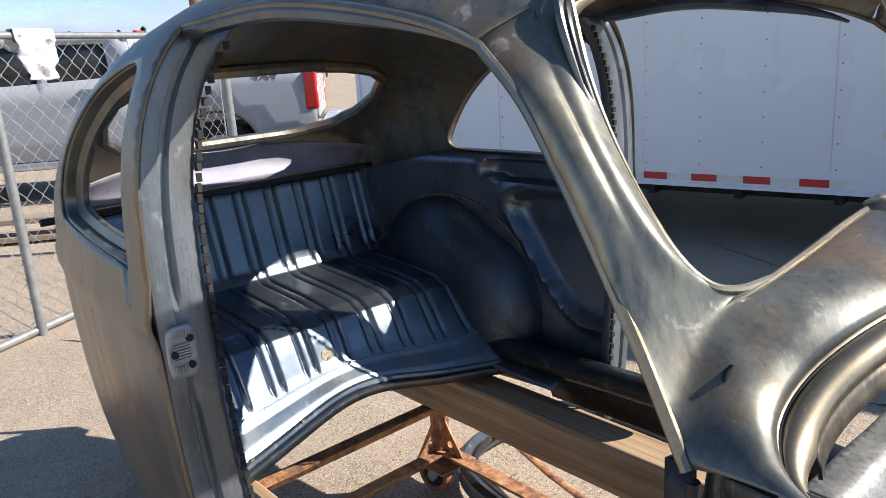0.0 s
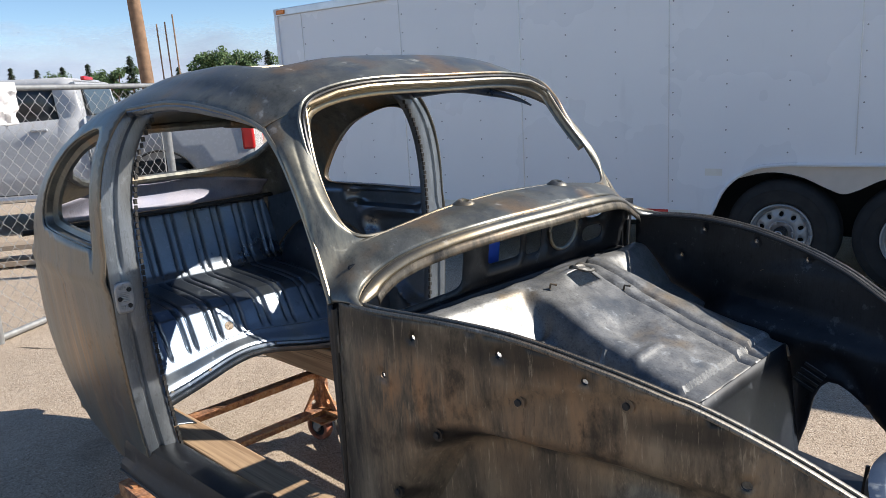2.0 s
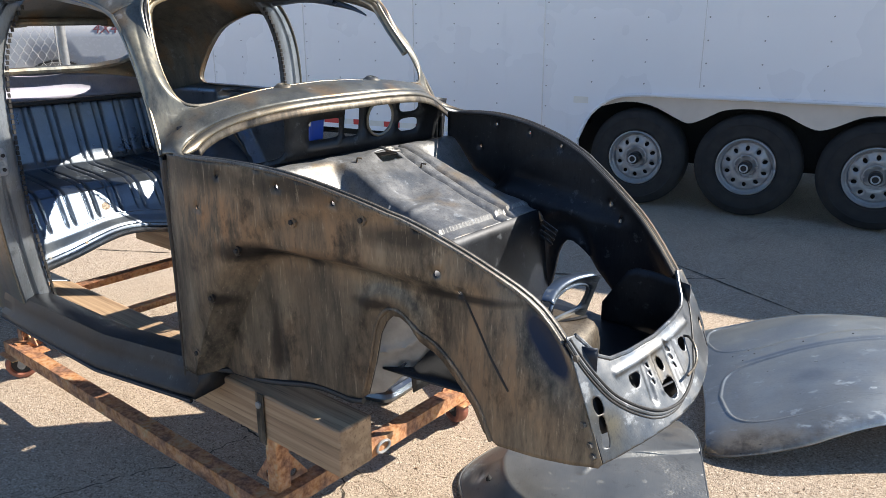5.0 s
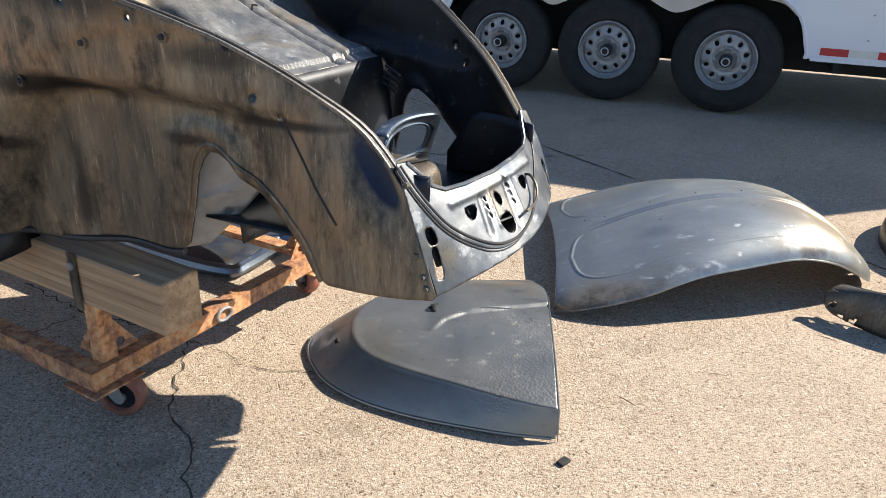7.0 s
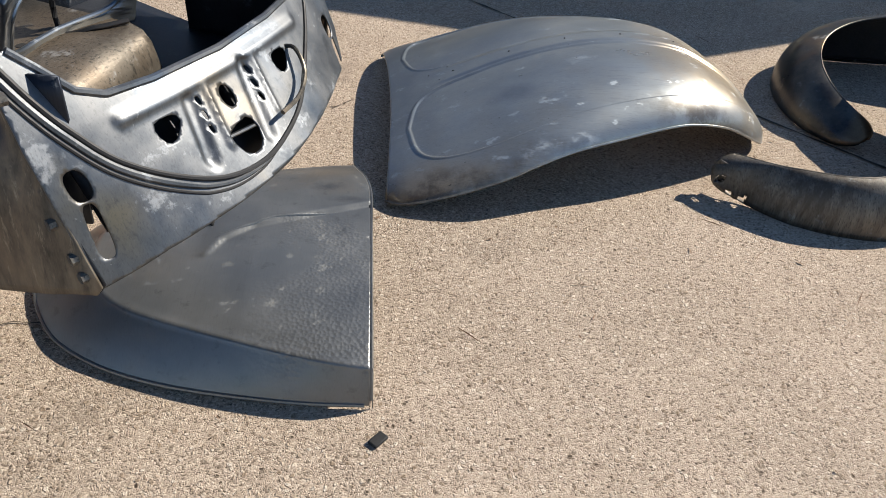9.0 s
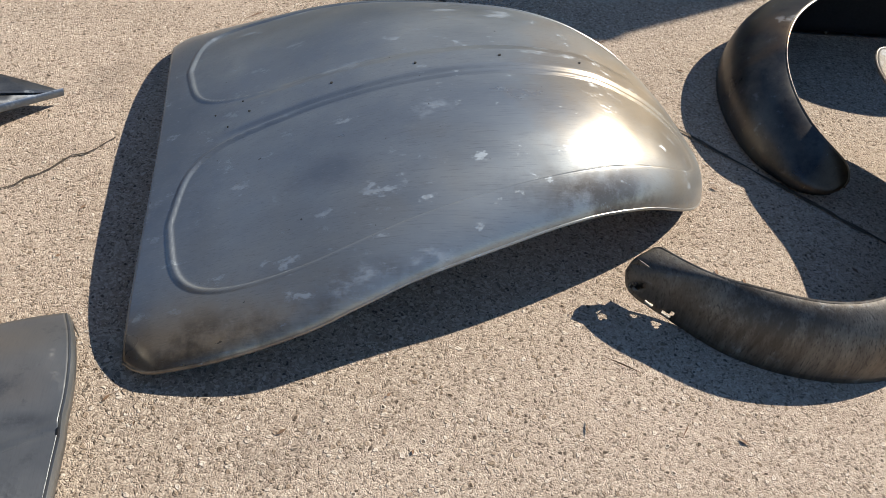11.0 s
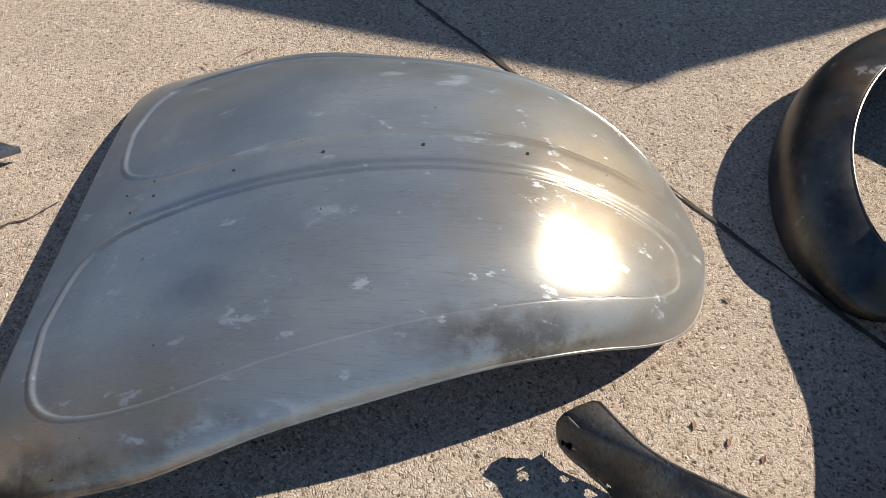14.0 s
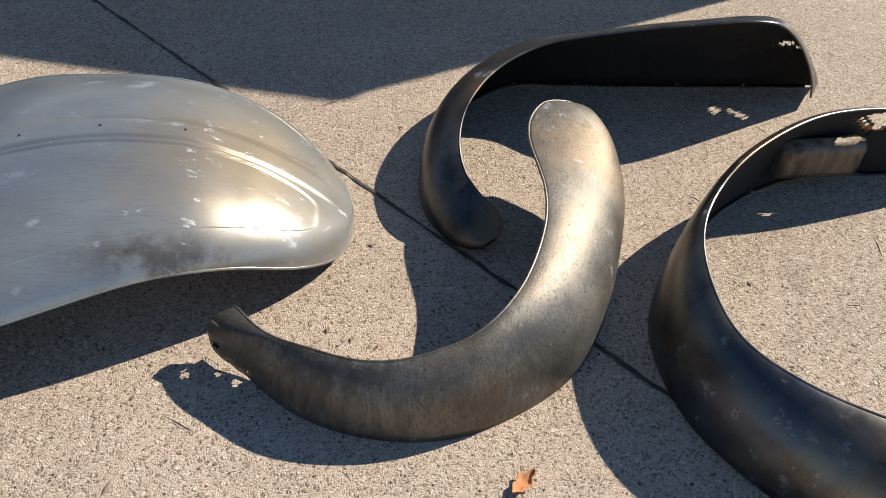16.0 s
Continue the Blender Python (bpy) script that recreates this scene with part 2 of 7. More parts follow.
STEEL_LID = bare_steel("lid_steel", (0.235, 0.24, 0.235), (0.165, 0.172, 0.172), (0.22, 0.185, 0.145), (0.135, 0.152, 0.165), 0.38, (1, 1, 1), 0.58, 0.05, 0.62, 0.05, 0.10, (60, 5, 20), (((0.10, -0.20, 0.13), (0.05, 0.035, 1), (0.10, 0.105, 0.11)), ((0.05, -0.14, 0.13), (0.06, 0.02, 1), (0.10, 0.105, 0.11))))


def pebble(m):
    """Adds a patch of pebbled grinding texture near the lid's straight edge."""
    t = m.node_tree
    b = t.nodes["Principled BSDF"]
    old = b.inputs["Normal"].links[0].from_socket
    co = t.nodes.new("ShaderNodeTexCoord")
    cells = t.nodes.new("ShaderNodeTexVoronoi")
    cells.inputs["Scale"].default_value = 125
    t.links.new(co.outputs["Object"], cells.inputs["Vector"])
    xyz = t.nodes.new("ShaderNodeSeparateXYZ")
    t.links.new(co.outputs["Object"], xyz.inputs[0])
    blot = t.nodes.new("ShaderNodeTexNoise")
    blot.inputs["Scale"].default_value = 5
    t.links.new(co.outputs["Object"], blot.inputs["Vector"])
    near = t.nodes.new("ShaderNodeMapRange")
    for i, v in ((1, 0.26), (2, 0.14), (3, 0.0), (4, 1.0)):
        near.inputs[i].default_value = v
    t.links.new(xyz.outputs[0], near.inputs[0])
    area = t.nodes.new("ShaderNodeMapRange")
    for i, v in ((1, 0.42), (2, 0.52), (3, 0.0), (4, 0.34)):
        area.inputs[i].default_value = v
    t.links.new(blot.outputs[0], area.inputs[0])
    below = t.nodes.new("ShaderNodeMapRange")
    for i, v in ((1, -0.09), (2, -0.04), (3, 0.0), (4, 1.0)):
        below.inputs[i].default_value = v
    t.links.new(xyz.outputs[1], below.inputs[0])
    patch = t.nodes.new("ShaderNodeMath")
    patch.operation = "MULTIPLY"
    t.links.new(near.outputs[0], patch.inputs[0])
    t.links.new(below.outputs[0], patch.inputs[1])
    amount = t.nodes.new("ShaderNodeMath")
    amount.operation = "MULTIPLY"
    t.links.new(patch.outputs[0], amount.inputs[0])
    t.links.new(area.outputs[0], amount.inputs[1])
    bump = t.nodes.new("ShaderNodeBump")
    bump.inputs["Distance"].default_value = 0.003
    t.links.new(amount.outputs[0], bump.inputs["Strength"])
    t.links.new(cells.outputs["Distance"], bump.inputs["Height"])
    t.links.new(old, bump.inputs["Normal"])
    t.links.new(bump.outputs[0], b.inputs["Normal"])


pebble(STEEL_LID)
STEEL_FENDER = bare_steel("fender_steel", (0.165, 0.15, 0.125), (0.052, 0.052, 0.054), (0.30, 0.175, 0.08), (0.05, 0.066, 0.098), 0.34, (1.6, 1.6, 1.6), 0.52, 0.06, 0.88, 0.35, 0.25)
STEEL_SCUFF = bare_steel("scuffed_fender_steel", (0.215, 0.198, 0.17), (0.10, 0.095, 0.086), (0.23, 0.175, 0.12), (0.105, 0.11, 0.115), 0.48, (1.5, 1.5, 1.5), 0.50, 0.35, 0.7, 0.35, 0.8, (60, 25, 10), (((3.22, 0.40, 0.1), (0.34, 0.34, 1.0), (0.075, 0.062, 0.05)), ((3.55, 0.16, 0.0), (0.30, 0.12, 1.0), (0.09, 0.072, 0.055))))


def plain(name, color, rough=0.5, metal=0.0, vary=0.15, scale=8.0, relief=0.1):
    k = Mat(name)
    n = k.noise(scale, 5)
    g = k.noise(scale * 12, 3)
    a = tuple(max(0, x * (1 - vary)) for x in color)
    b = tuple(min(1, x * (1 + vary)) for x in color)
    c = k.mix(k.ramp(n, (0.3, 0.0), (0.7, 1.0)), a, b)
    return k.out(c, k.ramp(g, (0.3, max(0.03, rough - 0.07)), (0.7, min(1, rough + 0.07))), metal, k.bump(g, relief, 0.003))


def concrete():
    """Sand-washed concrete: sandy matrix, rounded pebbles of a centimetre, pits and traffic stains."""
    k = Mat("exposed_concrete")
    big = k.noise(0.45, 5, 0.6)
    mid = k.noise(3.5, 6, 0.65)
    warp = k.mix(0.02, k.co, k.node("ShaderNodeTexNoise", Vector=k.co, Scale=30.0).outputs[1])
    peb = k.voronoi(95.0, warp, "F1", "Distance")
    tone = k.node("ShaderNodeSeparateColor", Color=k.voronoi(95.0, warp, "F1", "Color"))
    small = k.voronoi(260.0, warp, "F1", "Distance")
    stone = k.node("ShaderNodeSeparateColor", Color=k.voronoi(260.0, warp, "F1", "Color"))
    sand = k.noise(420, 3, 0.75)
    c = k.mix(k.ramp(mid, (0.3, 0.0), (0.7, 1.0)), (0.43, 0.338, 0.258), (0.545, 0.44, 0.345))
    c = k.mix(k.ramp(big, (0.38, 0.55), (0.56, 0.0)), c, (0.30, 0.248, 0.19))
    c = k.mix(k.ramp(sand, (0.36, 0.7), (0.52, 0.0)), c, (0.18, 0.135, 0.098))
    c = k.mix(k.ramp(stone.outputs[0], (0.55, 0.0), (0.8, 0.7)), c, (0.62, 0.52, 0.41))
    c = k.mix(k.ramp(stone.outputs[1], (0.82, 0.0), (0.9, 0.75)), c, (0.14, 0.105, 0.078))
    inside_pebble = k.ramp(peb, (0.36, 1.0), (0.46, 0.0))
    few = k.ramp(tone.outputs[0], (0.66, 0.0), (0.70, 0.9))
    pick = k.mix(1.0, inside_pebble, few, "MULTIPLY")
    c = k.mix(pick, c, k.ramp(tone.outputs[1], (0.0, (0.24, 0.175, 0.12)), (0.5, (0.42, 0.335, 0.25)), (1.0, (0.66, 0.58, 0.48))))
    pit = k.mix(1.0, k.ramp(tone.outputs[2], (0.935, 0.0), (0.95, 0.9)), k.ramp(peb, (0.22, 1.0), (0.32, 0.0)), "MULTIPLY")
    c = k.mix(pit, c, (0.07, 0.052, 0.038))
    oil = k.noise(1.3, 6, 0.7, k.at((1, 1, 1), (4, 4, 0)))
    c = k.mix(k.ramp(oil, (0.30, 0.5), (0.40, 0.0)), c, (0.17, 0.135, 0.105))
    h = k.mix(0.5, k.mix(0.6, sand, k.ramp(small, (0.0, 1.0), (0.6, 0.0))), pick)
    return k.out(c, 0.9, 0.0, k.bump(h, 1.0, 0.005), 0.2)


def planks(name, a, b, knots=True):
    k = Mat(name)
    rings = k.noise(5.0, 4, 0.6, k.at((0.22, 9, 9)))
    fibre = k.noise(14.0, 4, 0.7, k.at((0.15, 10, 10), (3, 1, 2)))
    n = k.noise(3, 5, 0.6, k.at((0.4, 3, 3)))
    g = k.noise(60, 3, 0.6, k.at((0.06, 1, 1)))
    c = k.mix(k.ramp(rings, (0.36, 0.0), (0.62, 0.8)), a, b)
    c = k.mix(k.ramp(fibre, (0.34, 0.7), (0.44, 0.0)), c, tuple(x * 0.5 for x in b))
    c = k.mix(k.ramp(n, (0.5, 0.0), (0.72, 0.6)), c, tuple(x * 0.45 for x in a))
    return k.out(c, 0.75, 0.0, k.bump(k.mix(0.5, rings, g), 0.35, 0.004))


def rusty(name):
    k = Mat(name)
    n = k.noise(15, 7, 0.7)
    g = k.noise(60, 4, 0.6)
    c = k.ramp(n, (0.30, (0.11, 0.065, 0.038)), (0.43, (0.34, 0.125, 0.04)), (0.53, (0.64, 0.27, 0.075)), (0.66, (0.60, 0.40, 0.19)))
    return k.out(k.mix(0.25, c, k.ramp(g, (0.3, 0.05), (0.7, 0.5))), 0.7, 0.25, k.bump(g, 0.3, 0.003))


def trailer_paint():
    k = Mat("white_trailer_skin")
    n = k.noise(0.8, 4, 0.5)
    d = k.noise(5, 5, 0.6, k.at((1, 1, 0.25)))
    w = k.noise(1.1, 2, 0.4)
    c = k.mix(k.ramp(n, (0.3, 0.0), (0.7, 1.0)), (0.76, 0.775, 0.81), (0.83, 0.84, 0.86))
    c = k.mix(k.ramp(d, (0.62, 0.0), (0.8, 0.25)), c, (0.52, 0.53, 0.56))
    return k.out(c, k.ramp(n, (0.3, 0.22), (0.7, 0.34)), 0.0, k.bump(w, 0.12, 0.03))


def tyre_rubber():
    k = Mat("tyre_rubber")
    n = k.noise(9, 5)
    c = k.mix(k.ramp(n, (0.35, 0.0), (0.7, 0.8)), (0.012, 0.012, 0.013), (0.032, 0.030, 0.028))
    return k.out(c, 0.8, 0.0, k.bump(n, 0.1, 0.003))


FENDER_INSIDE = plain("fender_inside_black", (0.010, 0.0095, 0.009), 0.85, 0, 0.4, 10, 0.4)
CONCRETE = concrete()
WOOD = planks("weathered_beam_wood", (0.50, 0.35, 0.215), (0.25, 0.155, 0.09))
RUST = rusty("rusty_angle_iron")
TRAILER = trailer_paint()
TYRE = tyre_rubber()
RIM = plain("silver_wheel_paint", (0.37, 0.37, 0.375), 0.45, 0.55, 0.12, 14)
FRESH = plain("fresh_sheet_steel", (0.42, 0.425, 0.43), 0.5, 0.6, 0.15, 9)
DARKGAP = plain("underbody_black", (0.02, 0.02, 0.02), 0.8, 0, 0.3)
SEAL = plain("black_seal", (0.015, 0.015, 0.016), 0.55, 0, 0.3)
TACK = plain("tacking_strip_fibre", (0.03, 0.028, 0.026), 0.85, 0, 0.4)
BEIGE = plain("beige_skirt_paint", (0.60, 0.53, 0.46), 0.45, 0, 0.08, 5)
REDTAPE = plain("red_reflector_tape", (0.55, 0.03, 0.03), 0.35, 0, 0.1)
WHITETAPE = plain("white_reflector_tape", (0.74, 0.72, 0.66), 0.4, 0, 0.08)
ALU = plain("mill_aluminium", (0.62, 0.62, 0.63), 0.35, 0.8, 0.08)
GALV = plain("galvanised_steel", (0.29, 0.295, 0.295), 0.5, 0.45, 0.2, 20)
TRUCKWHITE = plain("white_truck_paint", (0.42, 0.43, 0.455), 0.25, 0, 0.03, 2, 0.0)
TRUCKGLASS = plain("dark_truck_glass", (0.03, 0.035, 0.04), 0.08, 0, 0.2)
REDLAMP = plain("red_tail_lamp", (0.50, 0.015, 0.02), 0.15, 0, 0.1)
AMBER = plain("amber_marker_lamp", (0.75, 0.22, 0.03), 0.3, 0, 0.1)
CLOTH = plain("white_cotton", (0.66, 0.64, 0.64), 0.9, 0, 0.1, 20, 0.4)
BARK = plain("pole_wood", (0.23, 0.14, 0.085), 0.85, 0, 0.3, 6, 0.5)
LEAF = plain("tree_leaves", (0.055, 0.10, 0.03), 0.7, 0, 0.4, 1.5)
DARKLEAF = plain("conifer_needles", (0.03, 0.05, 0.025), 0.8, 0, 0.4, 1.0)
BLUE = plain("blue_plastic", (0.03, 0.10, 0.55), 0.4, 0, 0.1)
DRYLEAF = plain("orange_dry_leaf", (0.55, 0.24, 0.10), 0.8, 0, 0.2, 30)
CASTER = plain("red_polyurethane", (0.26, 0.10, 0.065), 0.5, 0, 0.35, 18)
CRACK = plain("crack_dirt", (0.07, 0.055, 0.04), 0.95, 0, 0.3, 20)


# ---- mesh helpers ----
from mathutils.geometry import delaunay_2d_cdt


def thing(name, m=Matrix(), **tags):
    ob = new(name)
    ob.empty_display_size = 0.1
    ob.matrix_world = m
    return tagged(ob, **tags)


def part(name, bm, material, parent=None, label="", thick=0.0, bevel=0.0, smooth=True, sharp=40):
    me = bpy.data.meshes.new(name)
    bm.to_mesh(me)
    bm.free()
    me.materials.append(material)
    if smooth:
        me.polygons.foreach_set("use_smooth", [True] * len(me.polygons))
        if sharp:
            me.set_sharp_from_angle(angle=radians(sharp))
    ob = new(name, me)
    if parent:
        ob.parent = parent
    if label:
        tagged(ob, label=label)
    if thick:
        s = ob.modifiers.new("thickness", "SOLIDIFY")
        s.thickness, s.offset = thick, 0
    if bevel:
        b = ob.modifiers.new("worn_edges", "BEVEL")
        b.width, b.segments, b.limit_method = bevel, 2, "ANGLE"
    return ob


def structure(name, bm, material, label, category, **kw):
    return tagged(part(name, bm, material, None, label, **kw), category=category, kind="structure")


def box(size, at=(0, 0, 0), rot=(0, 0, 0), bm=None):
    bm = bm or bmesh.new()
    m = pose(*at, *rot) @ Matrix.Diagonal((*size, 1))
    bmesh.ops.create_cube(bm, size=1, matrix=m)
    return bm


def cylinder(r, h, at=(0, 0, 0), rot=(0, 0, 0), seg=24, bm=None, r2=None):
    bm = bm or bmesh.new()
    bmesh.ops.create_cone(bm, cap_ends=True, segments=seg, radius1=r, radius2=r if r2 is None else r2, depth=h, matrix=pose(*at, *rot))
    return bm


def grid(rows, closed=False, bm=None):
    """A quad skin over rows of points."""
    bm = bm or bmesh.new()
    vs = [[bm.verts.new(p) for p in row] for row in rows]
    for a, b in zip(vs, vs[1:]):
        n = len(a)
        for i in range(n if closed else n - 1):
            bm.faces.new((a[i], a[(i + 1) % n], b[(i + 1) % n], b[i]))
    return bm


def tube(path, r, closed=False, seg=8, bm=None, flat=1.0, up=(0, 0, 1)):
    """A rounded bar along a path; flat squeezes it across."""
    bm = bm or bmesh.new()
    pts = [Vector(p) for p in path]
    n = len(pts)
    rings = []
    for i, p in enumerate(pts):
        a = pts[(i - 1) % n] if closed or i else p
        b = pts[(i + 1) % n] if closed or i < n - 1 else p
        t = (b - a).normalized()
        x = t.cross(Vector(up))
        x = x.normalized() if x.length > 1e-4 else t.orthogonal().normalized()
        y = x.cross(t)
        rad = r[i] if isinstance(r, (list, tuple)) else r
        rings.append([p + rad * (math.cos(w) * x + flat * math.sin(w) * y) for w in (2 * math.pi * k / seg for k in range(seg))])
    if closed:
        rings.append(rings[0])
    grid(rings, True, bm)
    if not closed:
        for ring in (rings[0], rings[-1]):
            bm.faces.new([bm.verts.new(q) for q in ring])
    bmesh.ops.remove_doubles(bm, verts=bm.verts, dist=1e-6)
    return bm


def curve(points, n=24, closed=False):
    """A smooth line through points (Catmull-Rom)."""
    p = [Vector(q) for q in points]
    if closed:
        p = [p[-1], *p, p[0], p[1]]
    else:
        p = [2 * p[0] - p[1], *p, 2 * p[-1] - p[-2]]
    spans = len(p) - 3
    out = []
    for k in range(n if closed else n + 1):
        x = k / n * spans
        i = min(int(x), spans - 1)
        t = x - i
        a, b, c, d = p[i:i + 4]
        out.append(0.5 * (2 * b + (c - a) * t + (2 * a - 5 * b + 4 * c - d) * t * t + (3 * b - a - 3 * c + d) * t ** 3))
    return out


def lerp(x, *knots):
    """Smooth value through knots (x, y)."""
    return float(np.interp(x, [k[0] for k in knots], [k[1] for k in knots]))


def soft(x, *knots):
    """Rounded interpolation through knots."""
    w = 0.06
    return sum(lerp(x + d * w, *knots) * g for d, g in ((-1.5, 0.1), (-0.75, 0.2), (0, 0.4), (0.75, 0.2), (1.5, 0.1)))


def inside(poly, q):
    """Which of the points q lie in the polygon."""
    x, y = q[:, 0], q[:, 1]
    res = np.zeros(len(q), bool)
    n = len(poly)
    for i in range(n):
        (x1, y1), (x2, y2) = poly[i][:2], poly[(i + 1) % n][:2]
        hit = (y1 > y) != (y2 > y)
        with np.errstate(divide="ignore", invalid="ignore"):
            res ^= hit & (x < (x2 - x1) * (y - y1) / (y2 - y1 + 1e-12) + x1)
    return res


def resample(poly, step):
    out = []
    n = len(poly)
    for i in range(n):
        a, b = Vector(poly[i][:2]), Vector(poly[(i + 1) % n][:2])
        k = max(1, int((b - a).length / step))
        out += [a.lerp(b, j / k) for j in range(k)]
    return out


def sheet(outline, holes, to3d, step):
    """Sheet metal: the outline less the holes, laid out flat, then shaped by to3d(p, q)."""
    loops = [resample(outline, step)] + [resample(h, min(step, 0.03)) for h in holes]
    pts, edges = [], []
    for lp in loops:
        k = len(pts)
        pts += lp
        edges += [(k + i, k + (i + 1) % len(lp)) for i in range(len(lp))]
    arr = np.array([(p[0], p[1]) for p in pts])
    lo, hi = arr.min(0), arr.max(0)
    gx, gy = np.meshgrid(np.arange(lo[0], hi[0], step), np.arange(lo[1], hi[1], step * 0.87))
    gx[::2] += step / 2
    g = np.stack([gx.ravel(), gy.ravel()], 1)
    keep = inside(loops[0], g)
    for h in loops[1:]:
        keep &= ~inside(h, g)
    g = g[keep]
    if len(g):
        d = np.min(np.hypot(g[:, None, 0] - arr[None, :, 0], g[:, None, 1] - arr[None, :, 1]), 1)
        g = g[d > step * 0.45]
    pts = pts + [Vector(p) for p in g.tolist()]
    v, _, f, *_ = delaunay_2d_cdt(pts, edges, [], 0, 1e-5)
    va = np.array([(p[0], p[1]) for p in v])
    cen = np.array([va[list(t)].mean(0) for t in f])
    keep = inside(loops[0], cen)
    for h in loops[1:]:
        keep &= ~inside(h, cen)
    bm = bmesh.new()
    bv = [bm.verts.new(to3d(p[0], p[1])) for p in v]
    for t, kf in zip(f, keep):
        if kf:
            bm.faces.new([bv[i] for i in t])
    bmesh.ops.delete(bm, geom=[x for x in bm.verts if not x.link_faces], context="VERTS")
    return bm


def resample_line(points, n):
    """n evenly spaced points along an open line."""
    reach = [0.0]
    for a, b in zip(points, points[1:]):
        reach.append(reach[-1] + (b - a).length)
    out = []
    for i in range(n):
        d = reach[-1] * i / (n - 1)
        j = max(0, min(len(points) - 2, int(np.searchsorted(reach, d)) - 1))
        out.append(points[j].lerp(points[j + 1], (d - reach[j]) / max(1e-9, reach[j + 1] - reach[j])))
    return out


def oval(x, y, rx, ry, n=20, turn=0.0, power=2.0):
    out = []
    for i in range(n):
        a = 2 * math.pi * i / n
        c, s = math.cos(a), math.sin(a)
        px = rx * math.copysign(abs(c) ** (2 / power), c)
        py = ry * math.copysign(abs(s) ** (2 / power), s)
        t = radians(turn)
        out.append((x + px * math.cos(t) - py * math.sin(t), y + px * math.sin(t) + py * math.cos(t)))
    return out


def mirrored(bm):
    """The same skin on the other side of the car's middle."""
    b = bm.copy()
    for v in b.verts:
        v.co.y = -v.co.y
    bmesh.ops.reverse_faces(b, faces=b.faces)
    return b


# ---- ground ----
def ground_sheet():
    xs = sorted({*np.arange(-6, 10.01, 1.0).tolist(), -900, -300, -100, -40, -15, 20, 50, 120, 350, 900})
    ys = sorted({*np.arange(-5, 12.01, 1.0).tolist(), -900, -300, -100, -40, -12, 20, 40, 100, 350, 900})
    return grid([[(x, y, 0) for y in ys] for x in xs])


ground = structure("ground", ground_sheet(), CONCRETE, "tan exposed-aggregate concrete yard with cracks and joints", "ground")


# ---- cargo trailer ----
TR = Matrix.Translation((3.191, 4.235, 0)) @ pose(0, 0, 0, 0, 0, -37.39)
TR_LEFT, TR_RIGHT, TR_TOP, TR_LOW, TR_WIDE = -4.78, 4.5, 2.36, 0.44, 2.4
trailer = thing("cargo_trailer", TR, label="large white enclosed cargo trailer with three axles", category="trailer")


def arch_edge():
    """Lower edge of the trailer's side with the wheel openings."""
    pts = [(-0.46, TR_LOW)]
    pts += [(p[0], p[1]) for p in curve([(-0.46, 0.5, 0), (-0.36, 0.70, 0), (-0.18, 0.83, 0), (0.05, 0.86, 0)], 12)]
    pts += [(p[0], p[1]) for p in curve([(1.60, 0.86, 0), (1.86, 0.83, 0), (2.04, 0.70, 0), (2.12, 0.48, 0)], 12)]
    pts += [(2.12, TR_LOW)]
    return pts


side_outline = [(TR_LEFT, TR_TOP), (TR_LEFT, TR_LOW), *arch_edge(), (TR_RIGHT, TR_LOW), (TR_RIGHT, TR_TOP)]
part("side_wall", sheet(side_outline, [], lambda x, z: (x, 0.0, z), 0.5), TRAILER, trailer, thick=0.02, smooth=False)
part("rear_wall", box((0.03, TR_WIDE, TR_TOP - TR_LOW), (TR_LEFT, TR_WIDE / 2 + 0.02, (TR_TOP + TR_LOW) / 2)), TRAILER, trailer)
part("front_wall", box((0.03, TR_WIDE, TR_TOP - TR_LOW), (TR_RIGHT, TR_WIDE / 2 + 0.02, (TR_TOP + TR_LOW) / 2)), TRAILER, trailer)
# unseen wall, lengthened 0.12 below the floor to block sun under the trailer
part("far_wall", box((TR_RIGHT - TR_LEFT, 0.03, TR_TOP - TR_LOW + 0.12), ((TR_LEFT + TR_RIGHT) / 2, TR_WIDE + 0.04, (TR_TOP + TR_LOW) / 2 - 0.06)), TRAILER, trailer)
part("roof", box((TR_RIGHT - TR_LEFT, TR_WIDE + 0.06, 0.03), ((TR_LEFT + TR_RIGHT) / 2, TR_WIDE / 2 + 0.02, TR_TOP - 0.01)), TRAILER, trailer)
part("floor_frame", box((TR_RIGHT - TR_LEFT - 0.1, TR_WIDE - 0.6, 0.12), ((TR_LEFT + TR_RIGHT) / 2, TR_WIDE / 2 + 0.25, TR_LOW + 0.04)), DARKGAP, trailer)
R_TYRE = 0.372
for y in (0.62, 1.85):
    part("chassis_rail", box((TR_RIGHT - TR_LEFT - 0.2, 0.06, 0.17), ((TR_LEFT + TR_RIGHT) / 2, y, TR_LOW - 0.09)), DARKGAP, trailer)
for i in range(15):
    part("cross_member", box((0.05, TR_WIDE - 0.2, 0.09), (TR_LEFT + 0.35 + 0.615 * i, TR_WIDE / 2, TR_LOW - 0.055)), DARKGAP, trailer)


